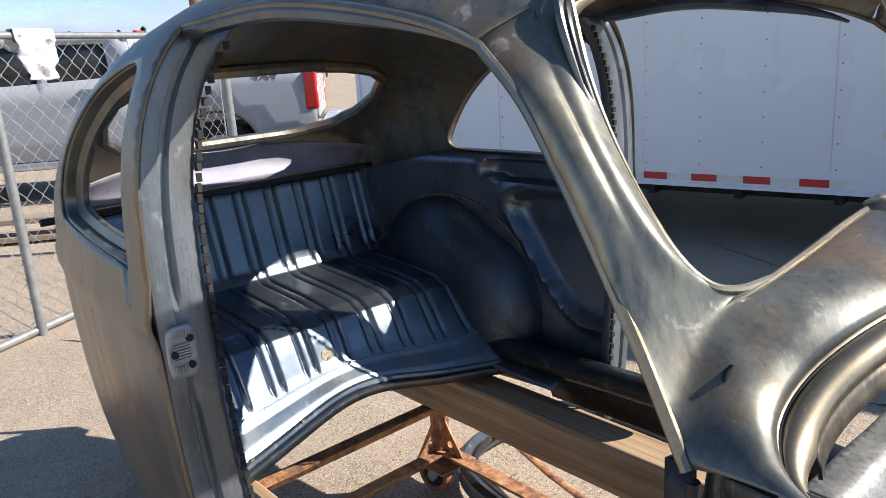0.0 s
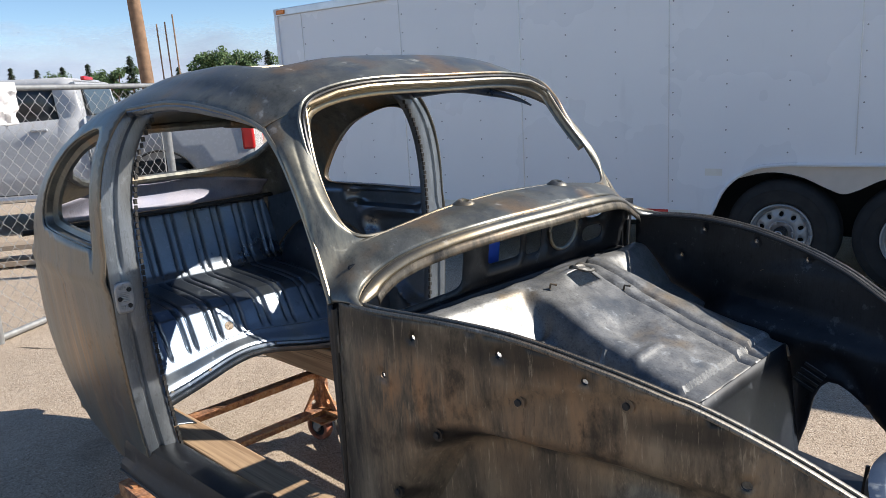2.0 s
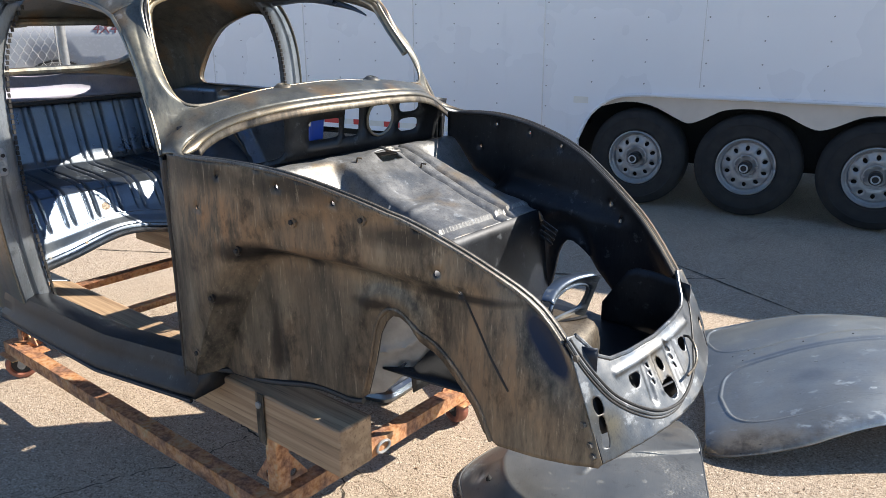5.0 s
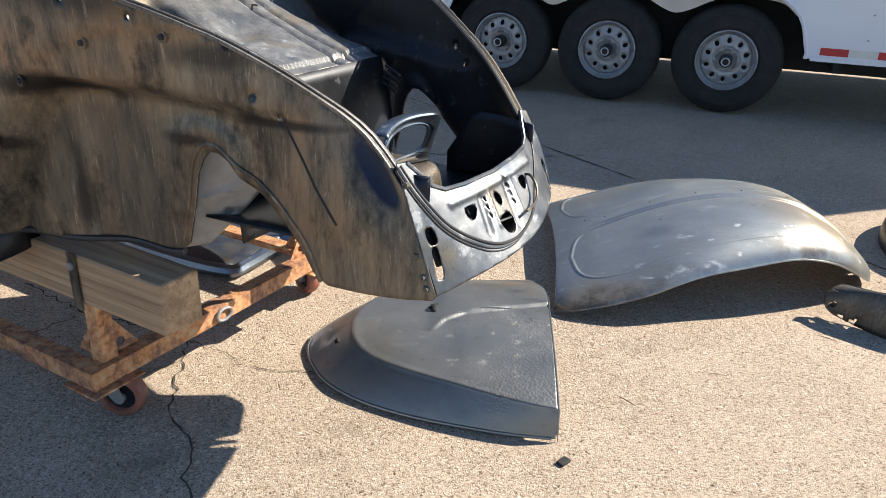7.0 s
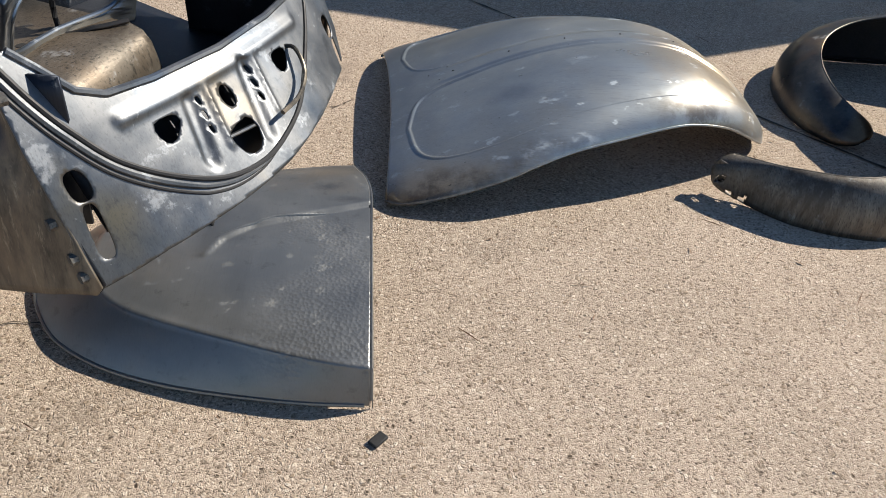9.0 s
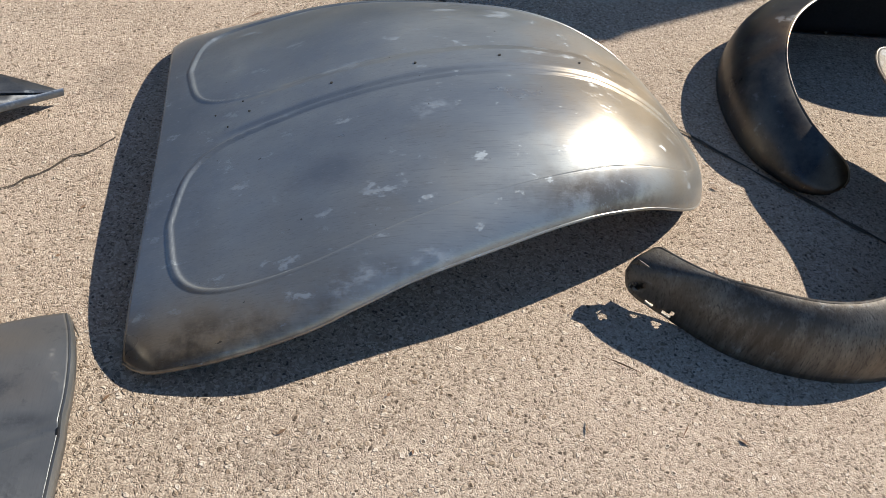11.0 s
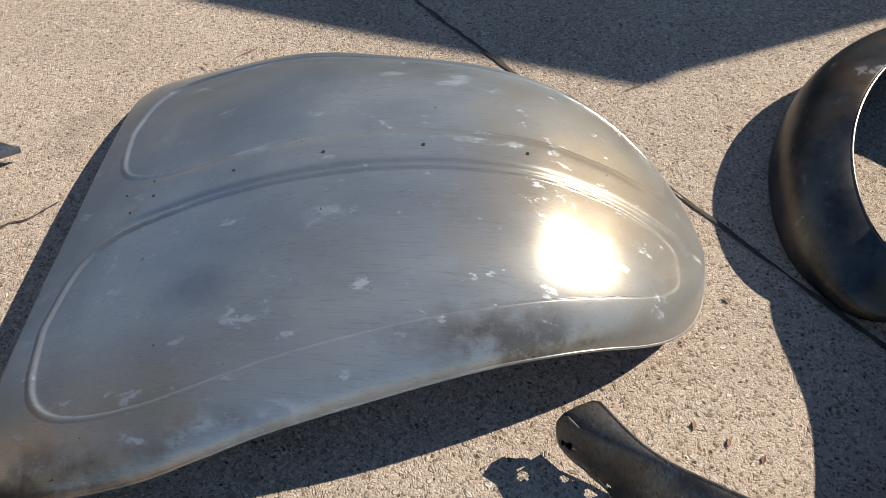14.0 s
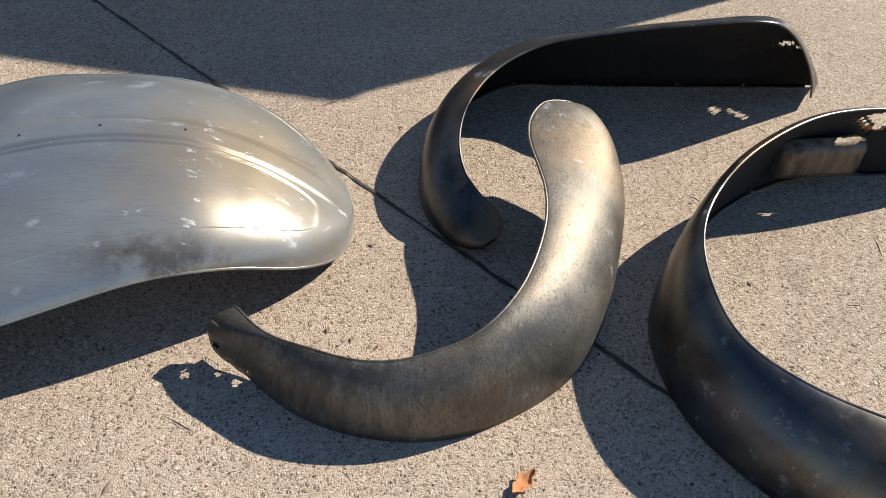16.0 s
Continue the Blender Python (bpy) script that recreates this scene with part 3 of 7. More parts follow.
def trailer_wheel(x):
    w = thing("trailer_wheel", TR @ pose(x, 0.13, R_TYRE + 0.005))
    prof = [(0.198, -0.10), (0.212, -0.116), (0.226, -0.122), (0.232, -0.119), (0.262, -0.126), (0.30, -0.123), (0.304, -0.126), (0.322, -0.120), (0.346, -0.104), (0.350, -0.102), (0.366, -0.075), (0.362, -0.07), (R_TYRE, -0.05), (R_TYRE, 0.05), (0.366, 0.07), (0.34, 0.11), (0.262, 0.125), (0.198, 0.10)]
    n = 56
    rows = [[(r * math.cos(a), y, r * math.sin(a)) for r, y in prof] for a in (2 * math.pi * i / n for i in range(n + 1))]
    bm = grid(rows)
    bmesh.ops.remove_doubles(bm, verts=bm.verts, dist=1e-5)
    tyre = part("tyre", bm, TYRE, w)
    # rim: lip, dish with ten holes, hub
    rp = [(0.206, -0.106), (0.203, -0.120), (0.198, -0.122), (0.190, -0.113), (0.186, -0.098), (0.180, -0.094), (0.176, -0.078), (0.172, -0.07)]
    rim = part("rim", grid([[(r * math.cos(a), y, r * math.sin(a)) for r, y in rp] for a in (2 * math.pi * i / 48 for i in range(49))]), RIM, w, "silver-painted steel rim", thick=0.004)
    holes = [oval(0.132 * math.cos(a), 0.132 * math.sin(a), 0.0145, 0.0185, 14, math.degrees(a) + 90) for a in (2 * math.pi * (i + 0.5) / 10 for i in range(10))]
    dish = lambda p, q: (p, -0.072 - 0.02 * max(0, 1 - abs(math.hypot(p, q) - 0.108) / 0.055), q)
    part("disc", sheet(oval(0, 0, 0.175, 0.175, 48), holes, dish, 0.022), RIM, rim, thick=0.005)
    part("hub", cylinder(0.044, 0.085, (0, -0.112, 0), (90, 0, 0), 24), STEEL_BLACK, rim, "grease-darkened wheel hub", bevel=0.006)
    part("hub_cap", cylinder(0.026, 0.035, (0, -0.17, 0), (90, 0, 0), 20), STEEL_BLACK, rim, "black rubber hub plug")
    part("cap_ring", tube([(0.026 * math.cos(a), -0.188, 0.026 * math.sin(a)) for a in np.linspace(0, 2 * math.pi, 21)[:-1]], 0.005, True, up=(0, 1, 0)), ALU, rim, "bright ring round the hub plug")
    part("disc_ring", tube([(0.078 * math.cos(a), -0.090, 0.078 * math.sin(a)) for a in np.linspace(0, 2 * math.pi, 33)[:-1]], 0.006, True, up=(0, 1, 0)), RIM, rim)
    for i in range(6):
        a = 2 * math.pi * i / 6
        part("lug_nut", cylinder(0.011, 0.025, (0.075 * math.cos(a), -0.095, 0.075 * math.sin(a)), (90, 0, 0), 6), RIM, rim)
    part("backing", cylinder(0.2, 0.02, (0, -0.03, 0), (90, 0, 0), 32), DARKGAP, rim)
    w.parent = trailer
    w.matrix_parent_inverse = trailer.matrix_world.inverted()
    return w


for hx in (0.0, 0.805, 1.63):
    trailer_wheel(hx)
# wheel skirt with cusps between the tyres
skirt = [(-0.30, 0.88), (-0.34, 0.74), (-0.1, 0.80), (0.1, 0.78), (0.28, 0.70), (0.38, 0.665), (0.48, 0.70), (0.62, 0.77), (0.80, 0.79), (1.0, 0.77), (1.15, 0.70), (1.25, 0.67), (1.35, 0.70), (1.5, 0.77), (1.65, 0.79), (1.9, 0.78), (2.02, 0.70), (1.98, 0.88)]
sk = [(p[0], p[1]) for p in curve([(x, z, 0) for x, z in skirt[1:-1]], 60)]
part("wheel_skirt", sheet([(-0.30, 0.87), *sk, (1.96, 0.87)], [], lambda x, z: (x, 0.015, z), 0.2), BEIGE, trailer, "beige scalloped wheel skirt", thick=0.008, smooth=False)
part("arch_trim", tube([(x, -0.02, z) for x, z in arch_edge()], 0.014, seg=6), TRAILER, trailer, "bright metal wheel arch trim")
part("wheel_well", box((2.7, 0.05, 0.62), (0.83, 0.5, 0.62)), DARKGAP, trailer)
part("wheel_well_top", box((2.6, 0.5, 0.02), (0.83, 0.27, 0.885)), DARKGAP, trailer)
for i in range(3):
    part("axle", cylinder(0.035, 2.0, ((0.0, 0.805, 1.63)[i], 1.2, 0.375), (90, 0, 0), 16), DARKGAP, trailer)
for x0, x1 in ((TR_LEFT, -0.5), (2.15, TR_RIGHT)):
    part("lower_rail", box((x1 - x0, 0.016, 0.028), ((x0 + x1) / 2, -0.018, TR_LOW + 0.002)), TRAILER, trailer)
    k, x, red = 0, x0 + 0.05, True
    while x + 0.17 < x1:
        part("tape_red" if red else "tape_white", box((0.17, 0.004, 0.048), (x + 0.085, -0.013, TR_LOW + 0.052)), REDTAPE if red else WHITETAPE, trailer, "red reflective tape" if red else "white reflective tape", smooth=False)
        x += 0.172
        red = not red
part("top_rail", box((TR_RIGHT - TR_LEFT, 0.03, 0.07), ((TR_LEFT + TR_RIGHT) / 2, -0.014, TR_TOP - 0.03)), ALU, trailer, bevel=0.006)
part("corner_rail", box((0.05, 0.03, TR_TOP - TR_LOW), (TR_LEFT + 0.02, -0.014, (TR_TOP + TR_LOW) / 2)), TRAILER, trailer, bevel=0.006)
part("marker_lamp", box((0.11, 0.03, 0.04), (TR_LEFT + 0.1, -0.03, TR_TOP - 0.03)), AMBER, trailer, "amber marker lamp", bevel=0.006)
part("decal", box((0.12, 0.003, 0.05), (-0.45, -0.012, 0.80)), WHITETAPE, trailer, "small white sticker with a red bar")
# panel seams and screw heads
SEAMS = [-4.42 + 0.405 * i for i in range(22)]
for i, x in enumerate(SEAMS):
    low = 0.90 if -0.5 < x < 2.15 else TR_LOW + 0.1
    if i % 3 == 0:
        part("panel_seam", box((0.006, 0.006, TR_TOP - low - 0.05), (x, -0.012, (TR_TOP + low) / 2)), ALU, trailer, smooth=False)
    bm = bmesh.new()
    z = low + 0.04
    while z < TR_TOP - 0.08:
        cylinder(0.0055, 0.006, (x + (0.03 if i % 3 == 0 else 0), -0.013, z), (90, 0, 0), 8, bm)
        z += 0.158
    tagged(part("screw_heads", bm, plain("screw_zinc", (0.25, 0.25, 0.27), 0.4, 0.7) if i == 0 else bpy.data.materials["screw_zinc"], trailer), kind="stuff")


# ---- car body shell ----
CAR = Matrix.Translation((1.683, 0.211, 0)) @ pose(0, 0, 0, 0, 0, -46.7)
car = thing("car_body_shell", CAR, label="stripped bare-steel shell of a rounded old sedan without doors", category="car body")

WIDE = ((-3.60, 0.14), (-3.50, 0.26), (-3.35, 0.37), (-3.15, 0.46), (-2.8, 0.545), (-2.54, 0.585), (-2.26, 0.62), (-1.93, 0.635), (-1.7, 0.612), (-1.5, 0.575), (-1.3, 0.53), (-1.05, 0.53), (-0.9, 0.53))
TOP = ((-3.60, 0.60), (-3.48, 0.78), (-3.3, 0.95), (-3.1, 1.09), (-2.95, 1.215), (-2.83, 1.32), (-2.7, 1.405), (-2.5, 1.488), (-2.25, 1.555), (-2.0, 1.595), (-1.7, 1.612), (-1.45, 1.586), (-1.3, 1.527), (-1.2, 1.47))
BELT = ((-3.6, 0.46), (-3.4, 0.62), (-3.1, 0.86), (-2.8, 1.0), (-2.5, 1.05), (-1.0, 1.05))


def squareness(u):
    """Exponent of the roof's cross section: squarer towards the windscreen."""
    return lerp(u, (-1.75, 3.3), (-1.29, 3.7))


LOW = 0.42


def low_edge(u):
    """Lower border of the quarters, rising where the rear fenders were bolted."""
    return lerp(u, (-3.6, 0.80), (-3.1, 0.68), (-2.8, 0.52), (-2.6, 0.42))


def half_width(u):
    return soft(u, *WIDE)


def skin_z(u, z):
    """The outer skin at station u and height z, on the far side (v > 0)."""
    w, zt, zb, POW = half_width(u), soft(u, *TOP), soft(u, *BELT), squareness(u)
    if z >= zb:
        c = min(1.0, (z - zb) / (zt - zb))
        v = w * max(0.0, 1 - c ** POW) ** (1 / POW)
    else:
        v = w - 0.052 * ((zb - z) / 0.6) ** 2 * (1 if u > -3 else 0.6)
    return Vector((u, v, z))


def skin_s(u, s):
    """The outer skin by the girth s: 0 at the ridge, 1 at the belt; negative on the near side."""
    w, zt, zb, POW = half_width(u), soft(u, *TOP), soft(u, *BELT), squareness(u)
    a = min(abs(s), 1.0) * math.pi / 2
    v = w * math.sin(a) ** (2 / POW)
    z = zb + (zt - zb) * math.cos(a) ** (2 / POW)
    if abs(s) > 1:
        z = max(zb - (abs(s) - 1) * (zb - LOW), low_edge(u))
        v = w - 0.052 * ((zb - z) / 0.6) ** 2
    over = lerp(u, (-2.6, 1.42), (-2.3, 1.50), (-2.05, 1.535), (-1.866, 1.540), (-1.60, 1.524), (-1.44, 1.494), (-1.35, 1.462), (-1.28, 1.42))
    v -= 0.009 * math.exp(-((z - over) / 0.016) ** 2) * max(0.0, min(1.0, (u + 2.7) / 0.25))
    v += 0.010 * math.exp(-((z - 1.03 - 0.05 * (u + 2.2)) / 0.028) ** 2) * (1 if u < -1.9 else 0)
    return Vector((u, math.copysign(v, s), z))


def girth(u, z):
    zt, zb, POW = soft(u, *TOP), soft(u, *BELT), squareness(u)
    if z >= zb:
        c = max(0.0, min(1.0, (z - zb) / (zt - zb)))
        return math.acos(c ** (POW / 2)) / (math.pi / 2)
    return 1 + (zb - z) / (zb - LOW)


# door opening line in side view, from the sill at the hinge pillar up and back to the lock pillar
DOOR = [(p[0], p[1]) for p in curve([(-1.085, 1.10, 0), (-1.14, 1.18, 0), (-1.195, 1.25, 0), (-1.275, 1.36, 0), (-1.35, 1.425, 0), (-1.48, 1.468, 0), (-1.70, 1.497, 0), (-1.93, 1.487, 0)], 48)]
QWIN = [(p[0], p[1]) for p in curve([(-2.02, 1.13, 0), (-2.01, 1.25, 0), (-2.005, 1.39, 0), (-2.04, 1.435, 0), (-2.14, 1.432, 0), (-2.32, 1.38, 0), (-2.46, 1.29, 0), (-2.545, 1.19, 0), (-2.545, 1.145, 0), (-2.48, 1.132, 0), (-2.25, 1.128, 0), (-2.05, 1.122, 0)], 48, True)]
HEAD_U, HEAD_V = -1.268, 0.402


def header_u(v):
    return HEAD_U - 0.036 * (v / HEAD_V) ** 2


def roof_outline():
    """Roof and upper rear in (u, s), near side first."""
    line = []
    for i in range(11):
        v = -HEAD_V + 2 * HEAD_V * i / 10
        u = header_u(v)
        w = half_width(u)
        s = math.asin(min(1.0, abs(v) / w) ** (squareness(u) / 2)) / (math.pi / 2)
        line.append((u, math.copysign(s, v)))
    return line


def rear_window():
    out = []
    for x, z in oval(0, 1.315, 0.41, 0.103, 36, 0, 2.8):
        # the station at which the skin reaches this height at this half width
        best = min((abs(skin_z(u, z)[1] - abs(x)) if z < soft(u, *TOP) else 9, u) for u in np.arange(-3.2, -2.45, 0.01))
        u = best[1]
        out.append((u, math.copysign(min(0.99, girth(u, z)), x)))
    return out


def quarter_tail(sign):
    return [(u, sign * 2.0) for u in (-1.95, -2.3, -2.6, -2.9, -3.2, -3.5)]


near_arc = [(u, -girth(u, z)) for u, z in DOOR if u < -1.352]
far_arc = [(u, -s) for u, s in near_arc]
front = roof_outline()
CORNER = 22
corner = [(front[-1][0] + (far_arc[0][0] - front[-1][0]) * i / CORNER, front[-1][1] + (far_arc[0][1] - front[-1][1]) * i / CORNER) for i in range(1, CORNER)]
near_corner = [(u, -s) for u, s in corner][::-1]
outline = [*front, *corner, *far_arc, (-1.95, 2.0), *quarter_tail(1)[1:], (-3.62, 1.0), (-3.62, 0.0), (-3.62, -1.0), *quarter_tail(-1)[::-1][:-1], (-1.95, -2.0), *near_arc[::-1], *near_corner]
win = [(u, girth(u, z)) for u, z in QWIN]
wide_win = [(-2.27 + (u + 2.27) * 1.07, girth(u, 1.28 + (z - 1.28) * 1.04)) for u, z in QWIN]
# the roof is cut open behind the windscreen header for a sliding cover
ROOF_CUT = []
for u, v in oval(-1.735, 0.0, 0.27, 0.355, 56, 0, 9.0):
    u -= 0.012 * (1 - (v / 0.355) ** 2) * (1 if u > -1.7 else 0)
    ROOF_CUT.append((u, math.copysign(math.asin(min(1.0, abs(v) / half_width(u)) ** (squareness(u) / 2)) / (math.pi / 2), v)))
holes = [wide_win, [(u, -s) for u, s in win][::-1], rear_window(), ROOF_CUT]
shell_bm = sheet(outline, holes, skin_s, 0.022)

# windscreen pillars: from the roof's front corner down to the cowl
WS_EDGE = [Vector((-1.104, 0.377, 1.2095)), Vector((-1.113, 0.415, 1.2085)), Vector((-1.128, 0.442, 1.218)), Vector((-1.155, 0.454, 1.248)), Vector((-1.205, 0.448, 1.31)), Vector((-1.258, 0.428, 1.385)), Vector((header_u(HEAD_V), HEAD_V, skin_s(header_u(HEAD_V), front[-1][1])[2]))]
DOOR_EDGE = [Vector(p) for p in ((-1.085, 0.540, 1.10), (-1.14, 0.522, 1.18), (-1.195, 0.505, 1.25), (-1.24, 0.495, 1.31), (-1.29, 0.488, 1.375), (-1.352, skin_z(-1.352, 1.427)[1], 1.427))]


ws_c, dr_c = curve(WS_EDGE, 32), curve(DOOR_EDGE, 32)


def settle(p):
    """The far front of the roof sits a little wider than the near one."""
    def ramp(x, a, b):
        k = max(0.0, min(1.0, (x - a) / (b - a)))
        return k * k * (3 - 2 * k)
    x, y, z = p
    return Vector((x, y + 0.050 * ramp(y, 0.05, 0.42) * ramp(z, 1.10, 1.32) * ramp(x, -2.0, -1.5), z))


def rail(points, r, material, name, label="", seg=8):
    points = [settle(p) for p in points]
    return part(name, tube(points, r, seg=seg), material, car, label)


COWL_FRONT = ((-0.968, 0.0, 1.212), (-0.974, 0.12, 1.211), (-0.985, 0.22, 1.206), (-1.005, 0.30, 1.196), (-1.03, 0.38, 1.178), (-1.045, 0.44, 1.155), (-1.043, 0.487, 1.133), (-1.02, 0.523, 1.118), (-0.988, 0.543, 1.112), (-0.955, 0.553, 1.109))
COWL_REAR = ((-1.098, 0.0, 1.242), (-1.098, 0.12, 1.238), (-1.098, 0.22, 1.232), (-1.100, 0.32, 1.218), (-1.106, 0.40, 1.205), (-1.117, 0.44, 1.194), (-1.114, 0.47, 1.172), (-1.106, 0.50, 1.145), (-1.096, 0.525, 1.118), (-1.087, 0.538, 1.102))


def both_sides(points, n):
    half = curve(points, n)
    return [Vector((p[0], -p[1], p[2])) for p in half[:0:-1]] + half


cf, cr_line = both_sides(COWL_FRONT, 44), both_sides(COWL_REAR, 44)
inward = []
for k, p in enumerate(cf):
    t = cf[min(k + 1, len(cf) - 1)] - cf[max(k - 1, 0)]
    inward.append(Vector((t.y, -t.x, 0)).normalized())
rows = []
for i in range(11):
    q = i / 10
    rows.append([a.lerp(b, q) + Vector((0.3, 0, 1)) * 0.008 * (1 - (2 * q - 1) ** 2) for a, b in zip(cr_line, cf)])
cowl_bm = grid(rows)


# each pillar flows out of the roof corner and flares into the cowl's cheek
def pillar(sign):
    foot = list(zip(cr_line, cf))[-CORNER - 1:]
    m = CORNER
    bottom = []
    flare = []
    for i in range(m + 1):
        x = i / m * (len(foot) - 1)
        j = min(int(x), len(foot) - 2)
        a, b = foot[j][0].lerp(foot[j + 1][0], x - j), foot[j][1].lerp(foot[j + 1][1], x - j)
        bottom.append(a)
        flare.append((a - b).normalized())
    (u0, s0), (u1, s1) = front[-1], far_arc[0]
    cols = []
    for i in range(m + 1):
        q = i / m
        u, s = u0 + (u1 - u0) * q, s0 + (s1 - s0) * q
        top = skin_s(u, s)
        du = skin_s(u + 0.01, s) - skin_s(u - 0.01, s)
        ds = skin_s(u, s + 0.01) - skin_s(u, s - 0.01)
        nrm = du.cross(ds).normalized()
        way = bottom[i] - top
        down = (way - nrm * way.dot(nrm)).normalized()
        size = way.length
        m0, m1 = flare[i] * size * (0.9 - 0.4 * q), -down * size * 0.8
        col = []
        for n in range(33):
            k = n / 32
            h00, h10, h01, h11 = 2 * k ** 3 - 3 * k * k + 1, k ** 3 - 2 * k * k + k, -2 * k ** 3 + 3 * k * k, k ** 3 - k * k
            col.append(bottom[i] * h00 + m0 * h10 + top * h01 + m1 * h11)
        cols.append(col)
    rows = []
    for n in range(33):
        hold = min(1.0, n / 3)
        ea, eb = (ws_c[n] - cols[0][n]) * hold, (dr_c[n] - cols[m][n]) * hold
        row = []
        for i in range(m + 1):
            q = i / m
            p = cols[i][n] + ea * (1 - q) ** 1.6 + eb * q ** 1.6
            p += Vector((0.75, 0.62, 0.2)).normalized() * (0.018 if sign > 0 else 0.032) * max(0.0, math.sin(math.pi * q)) ** 0.8 * math.sin(math.pi * n / 32) ** 2
            row.append((p[0], sign * p[1], p[2]))
        rows.append(row)
    grid(rows if sign > 0 else [r[::-1] for r in rows], False, cowl_bm)


for sign in (-1, 1):
    pillar(sign)
for v in shell_bm.verts:
    v.tag = True
tmp_mesh = bpy.data.meshes.new("roof_join")
shell_bm.to_mesh(tmp_mesh)
cowl_bm.from_mesh(tmp_mesh)
shell_bm.free()
bmesh.ops.remove_doubles(cowl_bm, verts=cowl_bm.verts, dist=2e-3)
bmesh.ops.recalc_face_normals(cowl_bm, faces=cowl_bm.faces)
# the panels are leaded together: soften the roof corners and the pillars' feet
top_corner = [skin_s(u, s) for u, s in corner]
foot_line = cr_line[-CORNER - 1:]
for _ in range(22):
    loose = []
    for v in cowl_bm.verts:
        if v.is_boundary or abs(v.co.y) < 0.36 or v.co.x < -1.55 or v.co.x > -1.0:
            continue
        p = Vector((v.co.x, abs(v.co.y), v.co.z))
        if min((p - q).length for q in top_corner[::3]) < 0.075 or min((p - q).length for q in foot_line[::3]) < 0.055:
            loose.append(v)
    bmesh.ops.smooth_vert(cowl_bm, verts=loose, factor=0.5, use_axis_x=True, use_axis_y=True, use_axis_z=True)
for v in cowl_bm.verts:
    v.co = settle(v.co)
shell = part("shell_skin", cowl_bm, STEEL_SIDE, car, "bronze-tinted bare steel roof, pillars, cowl and quarters", thick=0.005)
fade = [min(1.0, (0.3 + i) / 9, (len(cf) - 10.7 - i) / 9) for i in range(len(cf) - 10)]
band = [[p + (n * a + Vector((0, 0, b))) * k for p, n, k in zip(cf[5:-5], inward[5:-5], fade)] for a, b in ((-0.001, 0.002), (0.003, -0.004), (0.006, -0.004), (0.010, 0.0), (0.016, 0.001), (0.022, -0.002), (0.027, -0.008), (0.028, -0.015))]
part("cowl_seal_band", grid(band), STEEL, car, "bright rolled band round the hood opening", thick=0.003)
part("cowl_seal_groove", tube([p + n * 0.0035 + Vector((0, 0, -0.003)) for p, n in zip(cf, inward)], 0.0022, seg=6), SEAL, car)
part("cowl_inner_flange", grid([[p + n * a + Vector((0, 0, b)) for p, n in zip(cf[14:-14], inward[14:-14])] for a, b in ((0.028, -0.015), (0.030, -0.022), (0.032, -0.026), (0.033, -0.034))]), STEEL_DARK, car, thick=0.003)
for wu, wv in ((-1.078, -0.155), (-1.074, 0.188)):
    rows = [[(wu + r * math.cos(a), wv + r * math.sin(a), 1.2365 - 0.25 * r * math.cos(a) + h) for a in (2 * math.pi * i / 24 for i in range(24))] for r, h in ((0.030, -0.003), (0.024, 0.002), (0.018, 0.008), (0.013, 0.010), (0.008, 0.010), (0.0075, 0.002))]
    boss = part("wiper_boss", grid(rows, True), STEEL, car, "raised wiper spindle boss")
    part("wiper_hole", cylinder(0.0075, 0.003, (wu, wv, 1.240), (0, 12, 0), 14), DARKGAP, boss)
part("windscreen_lower_flange", tube(cr_line[12:-12], 0.0045), STEEL, car)
for sign in (-1, 1):
    rail([(p[0], sign * p[1], p[2]) for p in ws_c], 0.0045, STEEL, "windscreen_side_flange")
    rail([(p[0], sign * p[1], p[2]) for p in dr_c] + [(p[0], sign * p[1], p[2]) for p in (skin_z(u, z) for u, z in DOOR if u < -1.352)], 0.006, STEEL, "drip_rail", "bright worn drip rail")
rail([skin_s(u, s) for u, s in front], 0.006, STEEL, "windscreen_header_flange")
cut_edge = [settle(skin_s(u, s)) for u, s in ROOF_CUT]
cut_mid = sum(cut_edge, Vector()) / len(cut_edge)
part("roof_cut_lip", grid([[p + (cut_mid - p).normalized() * a + Vector((0, 0, b)) for p in cut_edge] for a, b in ((-0.002, 0.001), (0.001, 0.001), (0.004, -0.004), (0.005, -0.026), (0.018, -0.030))], True), STEEL, car, "bright folded lip round the roof opening", thick=0.002)
# windscreen recess: raised bead, dark tube as the glass groove's shade, inner flange
header_line = [skin_s(u, s) for u, s in front]
ws_side = [Vector(p) for p in ws_c[21:]]
ring = [Vector((p[0], -p[1], p[2])) for p in ws_side] + header_line[1:-1] + ws_side[::-1]
ring = resample_line(ring, 90)
for _ in range(8):
    ring = [ring[0]] + [(a + 2 * b + c) / 4 for a, b, c in zip(ring, ring[1:], ring[2:])] + [ring[-1]]
ws_mid = Vector((-1.20, 0.0, 1.36))
ws_out = Vector((0.80, 0.0, 0.60))
spread = []
for k, p in enumerate(ring):
    d = p - ws_mid
    t = (ring[min(k + 1, len(ring) - 1)] - ring[max(k - 1, 0)]).normalized()
    d = d - t * d.dot(t)
    d = d - ws_out * d.dot(ws_out)
    spread.append(d.normalized())
ends = [min(1.0, 0.05 + min(k, len(ring) - 1 - k) / 12) for k in range(len(ring))]
part("windscreen_bead", tube([settle(p + d * (0.004 + 0.017 * e) + ws_out * (0.003 * e - 0.001)) for p, d, e in zip(ring, spread, ends)], [0.0045 * e for e in ends], seg=8), STEEL_SIDE, car, "raised bead round the windscreen")
